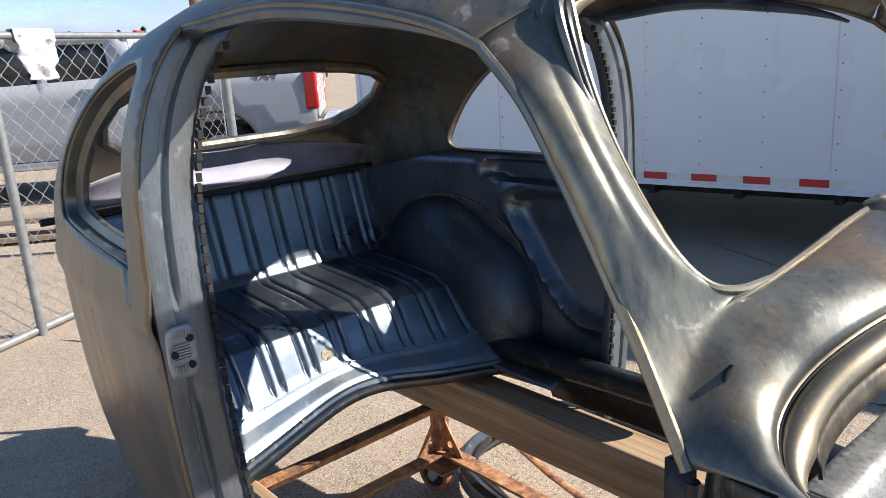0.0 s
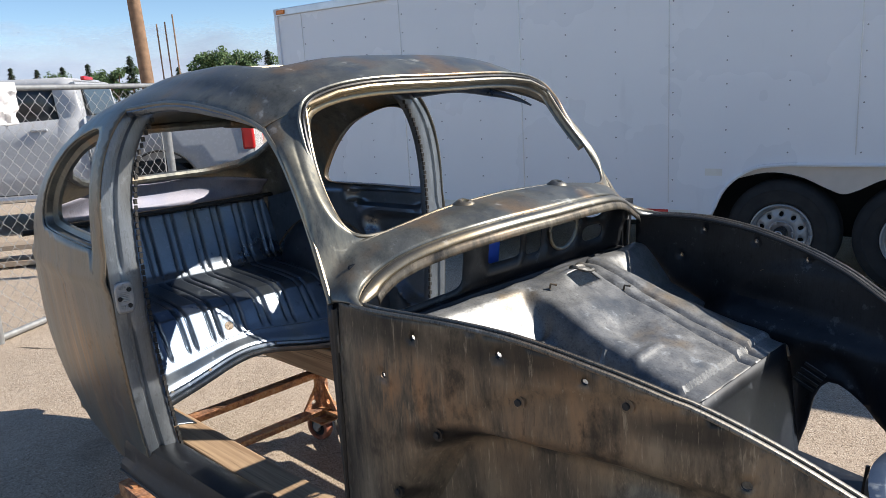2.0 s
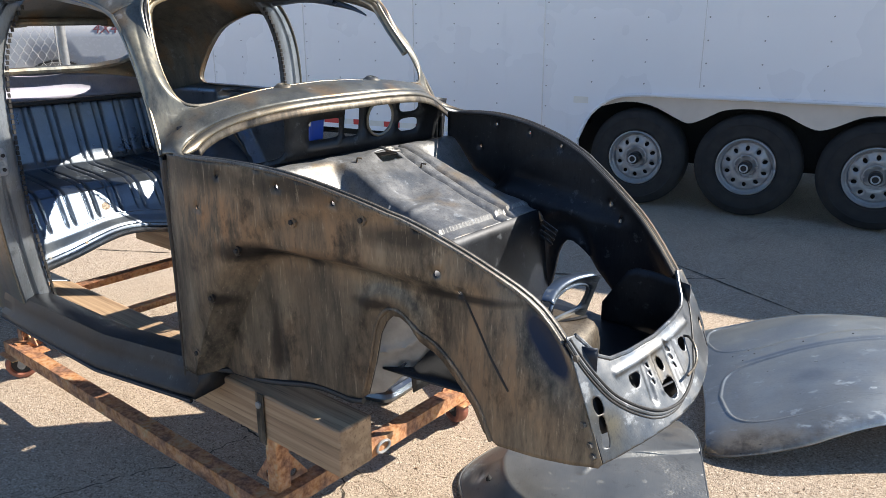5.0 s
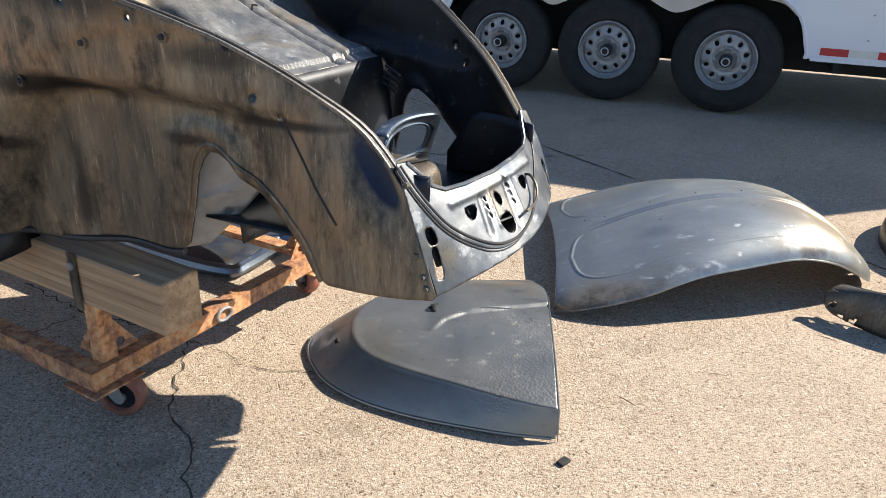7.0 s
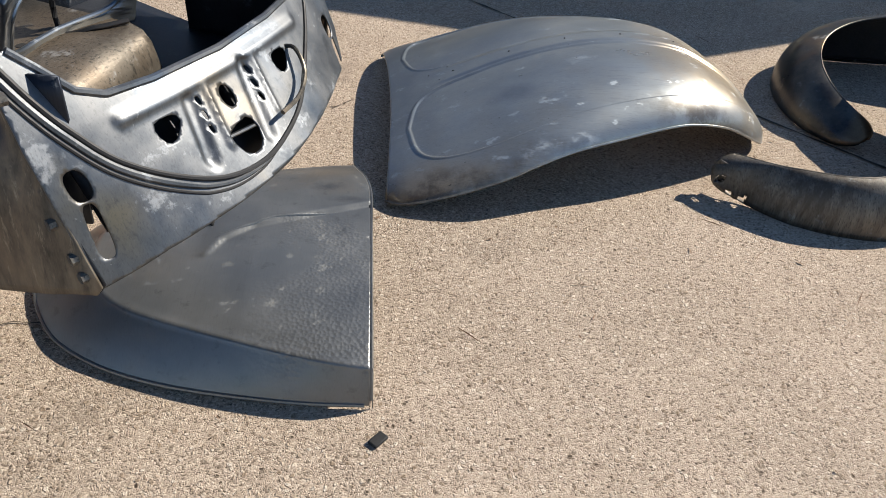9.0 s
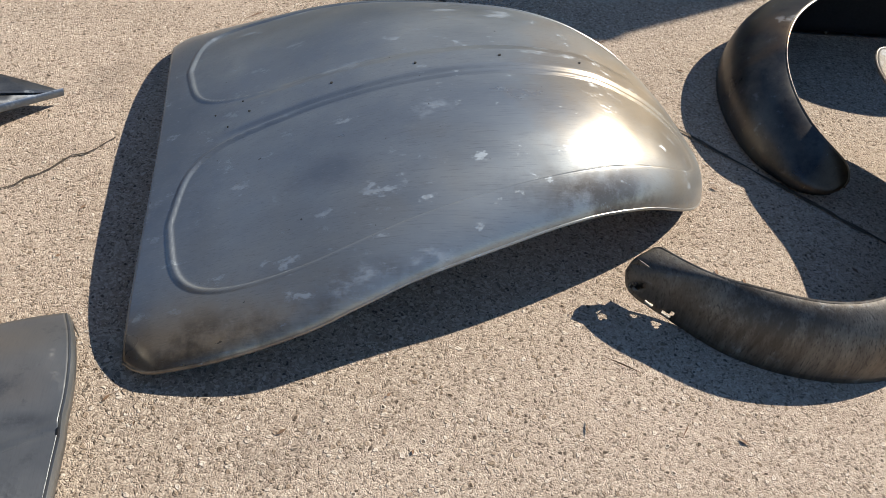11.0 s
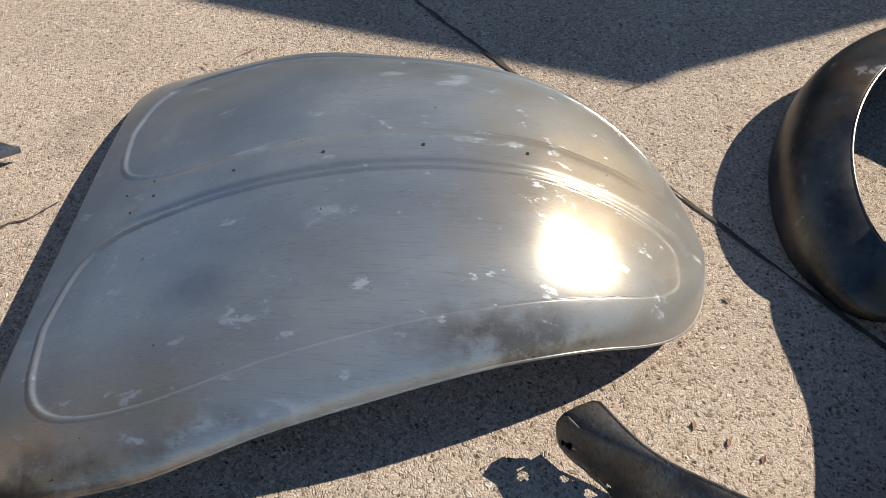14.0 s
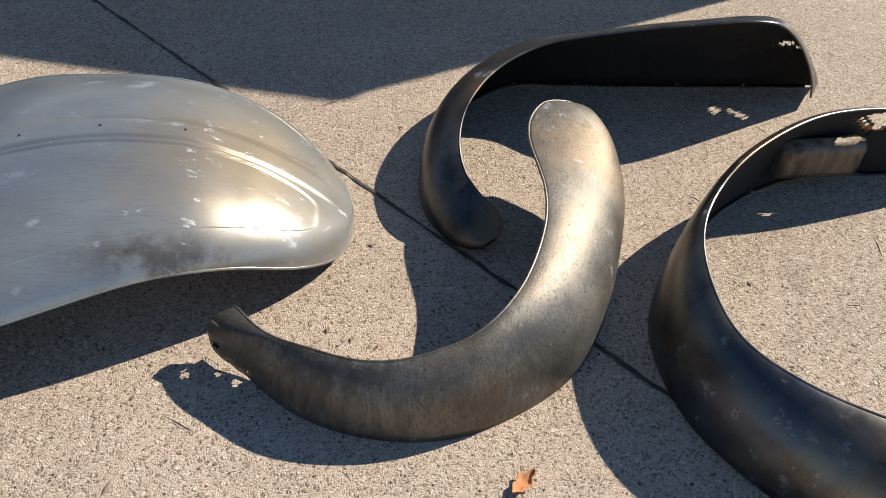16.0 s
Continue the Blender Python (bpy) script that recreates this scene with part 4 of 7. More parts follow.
part("windscreen_groove_shade", tube([settle(p + d * (0.002 + 0.009 * e) + ws_out * (0.002 * e - 0.001)) for p, d, e in zip(ring, spread, ends)], [0.0048 * e for e in ends], seg=8), STEEL_BLACK, car, "dark tube painting the shade in the glass rubber's groove")
part("windscreen_inner_flange", grid([[settle(p - d * a - ws_out * b) for p, d in zip(ring, spread)] for a, b in ((-0.002, 0.002), (0.0, 0.010), (0.003, 0.016), (0.014, 0.018))]), STEEL, car, thick=0.002)

# front aprons
APR_W = ((-1.15, 0.527), (-1.08, 0.54), (-1.0, 0.56), (-0.92, 0.568), (-0.67, 0.497), (-0.5, 0.447), (-0.34, 0.396), (-0.16, 0.36), (0.02, 0.297))
APR_TOP = ((-1.06, 1.11), (-0.963, 1.113), (-0.85, 1.118), (-0.69, 1.105), (-0.555, 1.075), (-0.42, 1.03), (-0.295, 0.962), (-0.18, 0.892), (-0.092, 0.809), (-0.045, 0.72), (0.0, 0.605), (0.02, 0.555))


APR_EDGE = ((-1.15, 0.525), (-1.06, 0.543), (-0.963, 0.557), (-0.85, 0.549), (-0.69, 0.505), (-0.555, 0.470), (-0.42, 0.427), (-0.295, 0.372), (-0.18, 0.325), (-0.092, 0.284), (-0.045, 0.300), (0.0, 0.300), (0.02, 0.298))


def apron_point(u, z):
    w, top = soft(u, *APR_W), soft(u, *APR_TOP)
    k = max(0.0, min(1.0, 1 - (top - z) / 0.22))
    v = w - (w - soft(u, *APR_EDGE)) * k ** 2.2
    # wheel arch: bolting flange, then the pan sunk behind it under a long crease
    def fall(x, w):
        return 1 / (1 + math.exp(max(-40.0, min(40.0, x / w))))
    back = u - lerp(z, (0.50, -1.08), (0.60, -1.02), (0.70, -0.962), (0.80, -0.895), (0.893, -0.824), (0.96, -0.756), (1.006, -0.669), (1.03, -0.56), (1.04, -0.3))
    v -= 0.009 * fall(-back, 0.004) * fall(z - 1.03 + 0.9 * max(0.0, u + 0.42) ** 1.5, 0.006) * fall(u + 0.14, 0.02)
    crease = lerp(u, (-1.1, 0.35), (-1.02, 0.536), (-0.944, 0.66), (-0.891, 0.765), (-0.837, 0.856), (-0.795, 0.891), (-0.751, 0.907), (-0.573, 0.901), (-0.355, 0.884), (-0.22, 0.878), (0.1, 0.87))
    deep = lerp(u, (-1.0, 0.085), (-0.72, 0.080), (-0.50, 0.050), (-0.30, 0.020), (-0.22, 0.0))
    v -= deep * fall(z - crease, 0.0065)
    # pressed slot, steering dome and the scoop beside the nose
    v -= 0.008 * fall(abs(u + 0.815 + 0.1 * (z - 0.68)) - 0.022, 0.003) * fall(abs(z - 0.66) - 0.10, 0.006)
    ring = math.hypot((u + 0.475) / 0.085, (z - 0.72) / 0.115)
    v += 0.014 * math.exp(-((ring - 1.0) / 0.22) ** 2) * fall(0.70 - z - 0.9 * (u + 0.475), 0.02)
    v -= 0.020 * math.exp(-((u + 0.12 + 0.62 * (z - 0.79)) / 0.026) ** 2 - ((z - 0.785) / 0.075) ** 2)
    v -= 0.004 * math.exp(-((u + 0.22 + 0.46 * (z - 0.79)) / 0.004) ** 2) * fall(abs(z - 0.78) - 0.10, 0.01)
    v += 0.003 * noise.noise((u * 7, z * 7, 4.0))
    return Vector((u, v, z))


top_line = [(u, soft(u, *APR_TOP)) for u in np.linspace(-1.06, -0.095, 40)]
apron_outline = [(-1.085, 0.53), (-1.055, 1.11), *top_line[1:], (-0.068, 0.765), (-0.045, 0.72), (-0.022, 0.662), (0.0, 0.605), (0.015, 0.566), (0.008, 0.555), (-0.04, 0.550), (-0.14, 0.551), (-0.20, 0.553), (-0.233, 0.575), (-0.261, 0.624), (-0.31, 0.675), (-0.347, 0.711), (-0.393, 0.748), (-0.424, 0.774), (-0.45, 0.788), (-0.472, 0.787), (-0.49, 0.768), (-0.504, 0.737), (-0.52, 0.66), (-0.545, 0.574), (-0.575, 0.548), (-0.62, 0.545), (-0.70, 0.553), (-0.85, 0.535), (-1.0, 0.52)]
apron_holes = [oval(-0.85, 1.081, 0.006, 0.006, 10), oval(-0.693, 1.071, 0.006, 0.006, 10), oval(-0.555, 1.047, 0.006, 0.006, 10), oval(-0.339, 0.915, 0.008, 0.008, 10), oval(-0.297, 0.877, 0.006, 0.006, 10), oval(-0.922, 1.0, 0.006, 0.006, 10)]
apron_bm = sheet(apron_outline, apron_holes, apron_point, 0.016)
for sign in (-1, 1):
    bm = apron_bm.copy() if sign > 0 else mirrored(apron_bm)
    if sign > 0:
        for w in bm.verts:
            w.co.z = max(w.co.z, lerp(w.co.x, (-0.26, 0.50), (-0.05, 0.600), (0.02, 0.606)))
            w.co.x = min(w.co.x, lerp(w.co.z, (0.60, -0.035), (0.68, -0.03), (0.72, 0.02)))
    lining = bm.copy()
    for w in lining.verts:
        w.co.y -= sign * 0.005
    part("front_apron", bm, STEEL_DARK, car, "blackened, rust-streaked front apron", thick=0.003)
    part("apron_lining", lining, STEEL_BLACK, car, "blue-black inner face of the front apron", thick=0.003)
    edge = [apron_point(u, z) for u, z in top_line[2:]]
    for off, r, mat, nm in ((0.0, 0.0045, STEEL_SCUFF, "hood_channel_outer"), (-0.009, 0.005, SEAL, "hood_seal"), (-0.018, 0.0035, STEEL_SCUFF, "hood_channel_inner"), (-0.025, 0.005, SEAL, "hood_inner_seal")):
        part(nm, tube([(p[0], sign * (p[1] + off), p[2] - (0.004 if mat is SEAL else 0)) for p in edge], r, seg=8), mat, car)
apron_bm.free()


# nose panel
NOSE_SEAM = curve([(-0.278, 0.802, 0), (-0.262, 0.755, 0), (-0.244, 0.718, 0), (-0.216, 0.678, 0), (-0.170, 0.643, 0), (-0.112, 0.617, 0), (-0.045, 0.610, 0), (0.02, 0.618, 0), (0.085, 0.634, 0), (0.148, 0.664, 0), (0.203, 0.698, 0), (0.238, 0.735, 0), (0.255, 0.795, 0)], 110)


def segment_gap(v, z, a, b):
    """Distance from (v, z) to the stroke a-b."""
    d = (b[0] - a[0], b[1] - a[1])
    t = max(0.0, min(1.0, ((v - a[0]) * d[0] + (z - a[1]) * d[1]) / (d[0] ** 2 + d[1] ** 2)))
    return math.hypot(v - a[0] - t * d[0], z - a[1] - t * d[1])


def nose_point(v, z):
    mid = lerp(z, (0.55, 0.105), (0.592, 0.076), (0.64, 0.040), (0.68, 0.010), (0.73, -0.025), (0.82, -0.092))
    end = lerp(z, (0.55, 0.020), (0.60, 0.002), (0.66, -0.018), (0.72, -0.044), (0.82, -0.096))
    u = mid + (end - mid) * (v / 0.292) ** 2
    # long rib under the opening, two sunk troughs, a fine rib beside each
    u += 0.005 * math.exp(-(segment_gap(v, z, (-0.19, 0.712), (0.17, 0.712)) / 0.006) ** 2)
    u -= 0.006 * math.exp(-(segment_gap(v, z, (-0.092, 0.695), (-0.112, 0.638)) / 0.010) ** 4)
    u -= 0.006 * math.exp(-(segment_gap(v, z, (0.022, 0.704), (-0.006, 0.628)) / 0.010) ** 4)
    u += 0.004 * math.exp(-(segment_gap(v, z, (0.045, 0.702), (0.032, 0.642)) / 0.004) ** 2)
    u += 0.004 * math.exp(-(segment_gap(v, z, (-0.060, 0.702), (-0.075, 0.642)) / 0.004) ** 2)
    return Vector((u, v, z))


nose_outline = [(-0.299, 0.562), (-0.26, 0.569), (-0.22, 0.576), (-0.15, 0.583), (-0.07, 0.588), (0, 0.592), (0.08, 0.599), (0.15, 0.604), (0.22, 0.608), (0.27, 0.607), (0.293, 0.615), (0.303, 0.66), (0.302, 0.72), (0.288, 0.800), (0.256, 0.803), (0.238, 0.782), (0.215, 0.752), (0.185, 0.738), (0.12, 0.733), (0, 0.730), (-0.12, 0.733), (-0.185, 0.738), (-0.215, 0.752), (-0.238, 0.782), (-0.256, 0.803), (-0.285, 0.808), (-0.300, 0.72), (-0.302, 0.66), (-0.301, 0.605)]
nose_holes = [oval(-0.034, 0.684, 0.0115, 0.0125, 24), [(-0.070, 0.650), (-0.050, 0.655), (-0.028, 0.657), (-0.020, 0.652), (-0.018, 0.640), (-0.024, 0.628), (-0.036, 0.621), (-0.05, 0.620), (-0.062, 0.626), (-0.068, 0.638)]]
for c in (-0.138, 0.100):
    nose_holes.append([(c + x, 0.684 + z) for x, z in ((-0.020, 0.004), (-0.016, 0.010), (-0.006, 0.012), (0.012, 0.011), (0.018, 0.008), (0.019, 0.002), (0.011, -0.006), (0.002, -0.012), (-0.008, -0.014), (-0.015, -0.011), (-0.019, -0.004))])
nose_holes += [oval(0.028 - 0.0035 * i, 0.694 - 0.015 * i, 0.0028, 0.005, 8, 0, 3) for i in range(3)]
nose_holes += [oval(-0.079 - 0.0035 * i, 0.694 - 0.015 * i, 0.0028, 0.005, 8, 0, 3) for i in range(3)]
for sx in (-1, 1):
    nose_holes += [oval(sx * 0.270, 0.672, 0.0125, 0.0165, 22, 0, 2.6), oval(sx * 0.2745, 0.622, 0.0088, 0.031, 26, sx * 6, 3.6)]
part("nose_panel", sheet(nose_outline, nose_holes, nose_point, 0.0042), STEEL_NOSE, car, "pale bare steel nose panel with latch holes", thick=0.0018)
inner = grid([[nose_point(v, z) + Vector((-0.030, 0, -0.01)) for v in np.linspace(-0.25, 0.25, 24)] for z in np.linspace(0.61, 0.715, 8)])
part("nose_inner_wall", inner, STEEL_BLACK, car, "black inner wall behind the nose panel", thick=0.003)
for lift, drop, r, mat, nm, lb in ((0.002, 0.0, 0.0036, SEAL, "nose_seam", "dark seam round the latch panel"), (0.001, 0.0085, 0.0048, STEEL_NOSE, "seal_ridge", "bright rolled ridge beside the seam"), (0.001, 0.0165, 0.0026, SEAL, "seal_groove", "")):
    pts = NOSE_SEAM if drop == 0 else NOSE_SEAM[:62]
    run = []
    for k, p in enumerate(pts):
        d = pts[min(k + 1, len(pts) - 1)] - pts[max(k - 1, 0)]
        n = Vector((d.y, -d.x, 0)).normalized() * drop * min(1.0, (len(pts) - k) / 20)
        run.append(nose_point(p[0] + n.x, p[1] + n.y) + Vector((lift, 0, 0)))
    part(nm, tube(run, [r * min(1.0, 0.35 + (len(run) - k) / 40) for k in range(len(run))], seg=8), mat, car, lb)
part("opening_lip", tube([nose_point(v, z) for v, z in ((-0.256, 0.803), (-0.238, 0.782), (-0.215, 0.752), (-0.185, 0.738), (-0.12, 0.733), (0.0, 0.730), (0.12, 0.733), (0.185, 0.738), (0.215, 0.752), (0.238, 0.782), (0.256, 0.803))], 0.005), STEEL_NOSE, car, "rolled lip of the front opening")
lever = [nose_point(0.125, 0.690) + Vector((-0.01, 0, 0.0)), nose_point(0.128, 0.688) + Vector((0.012, 0, 0.004)), nose_point(0.112, 0.668) + Vector((0.022, 0, 0)), nose_point(0.07, 0.652) + Vector((0.022, 0, 0)), nose_point(0.02, 0.648) + Vector((0.02, 0, 0))]
part("hole_cross_bar", tube([nose_point(-0.072, 0.648) + Vector((-0.004, 0, 0)), nose_point(-0.016, 0.642) + Vector((-0.004, 0, 0))], 0.0028, seg=6), STEEL_NOSE, car)
part("latch_lever", tube(curve(lever, 16), 0.0032, seg=8), STEEL_DARK, car, "bent dark latch rod")


# ---- loose panels on the concrete ----
HOOD_HALF = ((-0.05, 0.505), (0.0, 0.51), (0.15, 0.515), (0.3, 0.50), (0.4, 0.475), (0.5, 0.442), (0.6, 0.41), (0.7, 0.38), (0.8, 0.352), (0.9, 0.32), (1.0, 0.283), (1.08, 0.247), (1.14, 0.205), (1.19, 0.145), (1.218, 0.078), (1.2285, 0.0))
HOOD_TOP = ((-0.05, 0.075), (0.0, 0.088), (0.207, 0.171), (0.374, 0.238), (0.54, 0.285), (0.71, 0.304), (0.882, 0.286), (1.0, 0.235), (1.08, 0.183), (1.16, 0.115), (1.23, 0.045))
HOOD_EDGE = ((-0.05, 0.008), (0.0, 0.010), (0.15, 0.045), (0.3, 0.09), (0.4, 0.125), (0.5, 0.15), (0.65, 0.168), (0.8, 0.185), (0.9, 0.175), (1.0, 0.145), (1.1, 0.09), (1.18, 0.04), (1.23, 0.015))


def bead(x, at, width):
    return math.exp(-((x - at) / width) ** 2)


def step(x, width):
    return 1 / (1 + math.exp(max(-40, min(40, -x / width))))


def smooth_line(knots):
    return [(p[0], p[1]) for p in curve([(x, y, 0) for x, y in knots], 260)]


HOOD_HALF = smooth_line(HOOD_HALF)
HOOD_TOP, HOOD_EDGE = smooth_line(HOOD_TOP), smooth_line(HOOD_EDGE)


def hood_width(s):
    return lerp(s, *HOOD_HALF) - 0.03 * max(0.0, 1 - s / 0.06) ** 2


def hood_shape(s, q):
    """s along from the straight edge to the tip, q across from -1 to 1."""
    w = hood_width(s)
    top, edge = lerp(s, *HOOD_TOP), lerp(s, *HOOD_EDGE)
    full = 2.5 + 1.1 * step(s - 0.98, 0.05)
    z = edge + (top - edge) * max(0.0, 1 - abs(q) ** full) ** (1 / (1.6 + 0.35 * step(s - 0.98, 0.05)))
    y = w * q
    # raised middle band that narrows to the tip
    ridge = 0.030 + 0.030 * math.exp(-s / 0.25)
    fade = step(s - 0.17, 0.02) * step(1.185 - s, 0.01)
    z += 0.0048 * fade * step(ridge - abs(y), 0.0020 if y < 0 else 0.0045)
    # sunk panel on each side with rounded corners: distance to its border
    outer = w * 0.84 - 0.012
    cy, hy = (ridge + outer) / 2 + 0.008, max(0.01, (outer - ridge) / 2 - 0.004)
    front, back = 0.055 + 0.03 * abs(abs(y) - cy) / hy, 1.15
    cs, hs = (front + back) / 2, (back - front) / 2
    n = 5.0
    d = (abs((abs(y) - cy) / hy) ** n + abs((s - cs) / hs) ** (n * 1.6)) ** (1 / n)
    z += 0.0020 * bead(d, 1.0, 0.011) * step(1.12 - s, 0.03) + 0.0034 * bead(d, 1.0, 0.012) * step(0.27 - s, 0.04)
    z += 0.0035 * step(d - 1.0, 0.008) * step(1.15 - s, 0.02)
    # the straight edge bows in towards the middle
    return Vector((s + 0.022 * (1 - q * q) * math.exp(-s / 0.15), y, z))


HOODM = Matrix.Translation((2.316, 1.27, 0)) @ pose(0, 0, 0, 0, 0, -20.5)
hood = thing("hood", HOODM, label="bare steel front hood lying dome-up on the concrete", category="hood")
SS = [*np.linspace(0, 1.08, 270).tolist(), *np.linspace(1.084, 1.2275, 44).tolist()]
QS = [math.sin(x) for x in np.linspace(-math.pi / 2, math.pi / 2, 381)]
part("hood_skin", grid([[hood_shape(s, q) for q in QS] for s in SS]), STEEL_HOOD, hood, "hazy bare steel skin with water marks", thick=0.004, sharp=0)
rim = [hood_shape(s, -1) for s in SS[:-1:3]] + [hood_shape(s, 1) for s in SS[:-1:3]][::-1]
part("rim_flange", tube([p + Vector((0, 0, 0.002)) for p in rim], 0.004), STEEL_HOOD, hood, "rolled lower rim")
part("straight_edge", tube([hood_shape(0.0, q) for q in QS[::5]], 0.0022), STEEL_HOOD, hood)
for s in (0.205, 0.374, 0.54, 0.71, 0.882):
    p = hood_shape(s, 0.0)
    part("trim_hole", cylinder(0.0028, 0.004, (p[0], p[1], p[2] + 0.0015), (0, 0, 0), 12), DARKGAP, hood, "small black trim clip hole")
for s, y in ((0.13, 0.03), (0.16, -0.025), (0.19, 0.045)):
    p = hood_shape(s, y / hood_width(s))
    part("badge_hole", cylinder(0.0019, 0.004, (p[0], p[1], p[2] + 0.0015), (0, 0, 0), 10), DARKGAP, hood)

LID_RIM = [(0.0, 0.388), (0.144, 0.378), (0.324, 0.348), (0.45, 0.313), (0.55, 0.267), (0.64, 0.198), (0.70, 0.108), (0.728, 0.04), (0.732, 0.0)]
LID_CREASE = [(0.0, 0.366), (0.08, 0.354), (0.19, 0.325), (0.30, 0.288), (0.42, 0.240), (0.49, 0.205), (0.543, 0.155), (0.578, 0.085), (0.594, 0.0)]
LID_RIM, LID_CREASE = ([(p[0], p[1]) for p in curve([(x, y, 0) for x, y in knots], 120)] for knots in (LID_RIM, LID_CREASE))


def lid_reach(line, a):
    """How far a border line lies from the middle of the straight edge, in the direction a."""
    return lerp(a, *sorted((math.atan2(y, x), math.hypot(x, y)) for x, y in line))


def lid_point(a, k):
    """The lid's skin in the direction a: k from 0 at the straight edge's middle over 1 at the crease to 2 at the rim."""
    inner, outer = lid_reach(LID_CREASE, abs(a)), lid_reach(LID_RIM, abs(a))
    r = inner * k if k <= 1 else inner + (outer - inner) * (k - 1)
    s, y = r * math.cos(a), r * math.sin(a)
    z = 0.136 - 0.036 * min(1.0, r / inner) ** 2.4 - 0.012 * max(0.0, 0.25 - s) / 0.25
    if k > 1:
        j = k - 1
        z = 0.012 + (z - 0.012) * (1 - 0.86 * j - 0.14 * j ** 3)
    z += 0.002 * math.exp(-((k - 1) / 0.03) ** 2)
    # pressed lamp housing, open to the straight edge, and a dent near the tip
    if k <= 1:
        edge = lerp(s, (0.0, -0.135), (0.142, -0.075), (0.256, -0.030), (0.317, 0.017), (0.345, 0.070))
        z += (0.011 * step(edge - y, 0.0030) + 0.003 * math.exp(-((y - edge) / 0.006) ** 2)) * step(0.345 - s, 0.012) * step(y + 0.30, 0.02)
    z -= 0.008 * math.exp(-((s - 0.66) / 0.022) ** 2 - ((y - 0.04) / 0.03) ** 2)
    return Vector((s + 0.9 * max(0.0, -y - 0.15) ** 2 * math.exp(-s / 0.15), y, z))


LIDM = Matrix.Translation((2.02, 0.595, 0)) @ pose(0, 0, 0, 0, 0, 159.5) @ Matrix.Translation((0.002, 0.058, 0))
lid = thing("engine_lid", LIDM, label="dark bare steel engine lid lying on the concrete", category="engine lid")
AL = np.linspace(-math.pi / 2, math.pi / 2, 241).tolist()
KL = [*np.linspace(0.004, 1.0, 70).tolist(), *np.linspace(1.03, 2.0, 24).tolist()]
part("lid_skin", grid([[lid_point(a, k) for a in AL] for k in KL]), STEEL_LID, lid, "dull dark skin with a pebbled patch", thick=0.004, sharp=0)
part("straight_flange", grid([[lid_point(math.copysign(math.pi / 2, q), abs(q)) + Vector((-d, 0, e)) for q in np.linspace(-1.9, 1.9, 90)] for d, e in ((-0.002, 0.0), (0.004, 0.001), (0.006, -0.004), (0.006, -0.022))]), STEEL_LID, lid, "folded edge", thick=0.002)
part("lower_rim", tube([lid_point(a, 2.0) for a in AL[2:-2:2]], 0.005), STEEL_LID, lid)
seam = []
for s in np.linspace(0.02, 0.325, 40):
    y = lerp(s, (0.0, -0.126), (0.083, -0.090), (0.22, -0.052), (0.314, 0.006))
    seam.append(lid_point(math.atan2(y, s), math.hypot(s, y) / lid_reach(LID_CREASE, abs(math.atan2(y, s)))))
part("housing_crease", tube(seam, [0.0042 - 0.002 * abs(k / 20 - 1) for k in range(40)], seg=8), STEEL_LID, lid, "raised crease of the lamp housing")
for s, y, r, turn in ((0.350, -0.055, 0.020, 0), (0.628, 0.080, 0.010, 25)):
    a, far = math.atan2(y, s), math.hypot(s, y)
    k = far / lid_reach(LID_CREASE, abs(a))
    if k > 1:
        k = 1 + (far - lid_reach(LID_CREASE, abs(a))) / (lid_reach(LID_RIM, abs(a)) - lid_reach(LID_CREASE, abs(a)))
    p = lid_point(a, k)
    jag = [(0.9 * r * math.cos(w) * (1 + 0.22 * math.sin(5 * w)), 1.25 * r * math.sin(w) * (1 + 0.16 * math.cos(3 * w)), 0) for w in np.linspace(0, 2 * math.pi, 20)[:-1]]
    bm = bmesh.new()
    bm.faces.new([bm.verts.new(pose(p[0], p[1], p[2] + 0.0035, 0, -6 if k < 1 else 28, turn) @ Vector(q)) for q in jag])
    part("lamp_hole", bm, DARKGAP, lid, "jagged black lamp wire hole", thick=0.002)


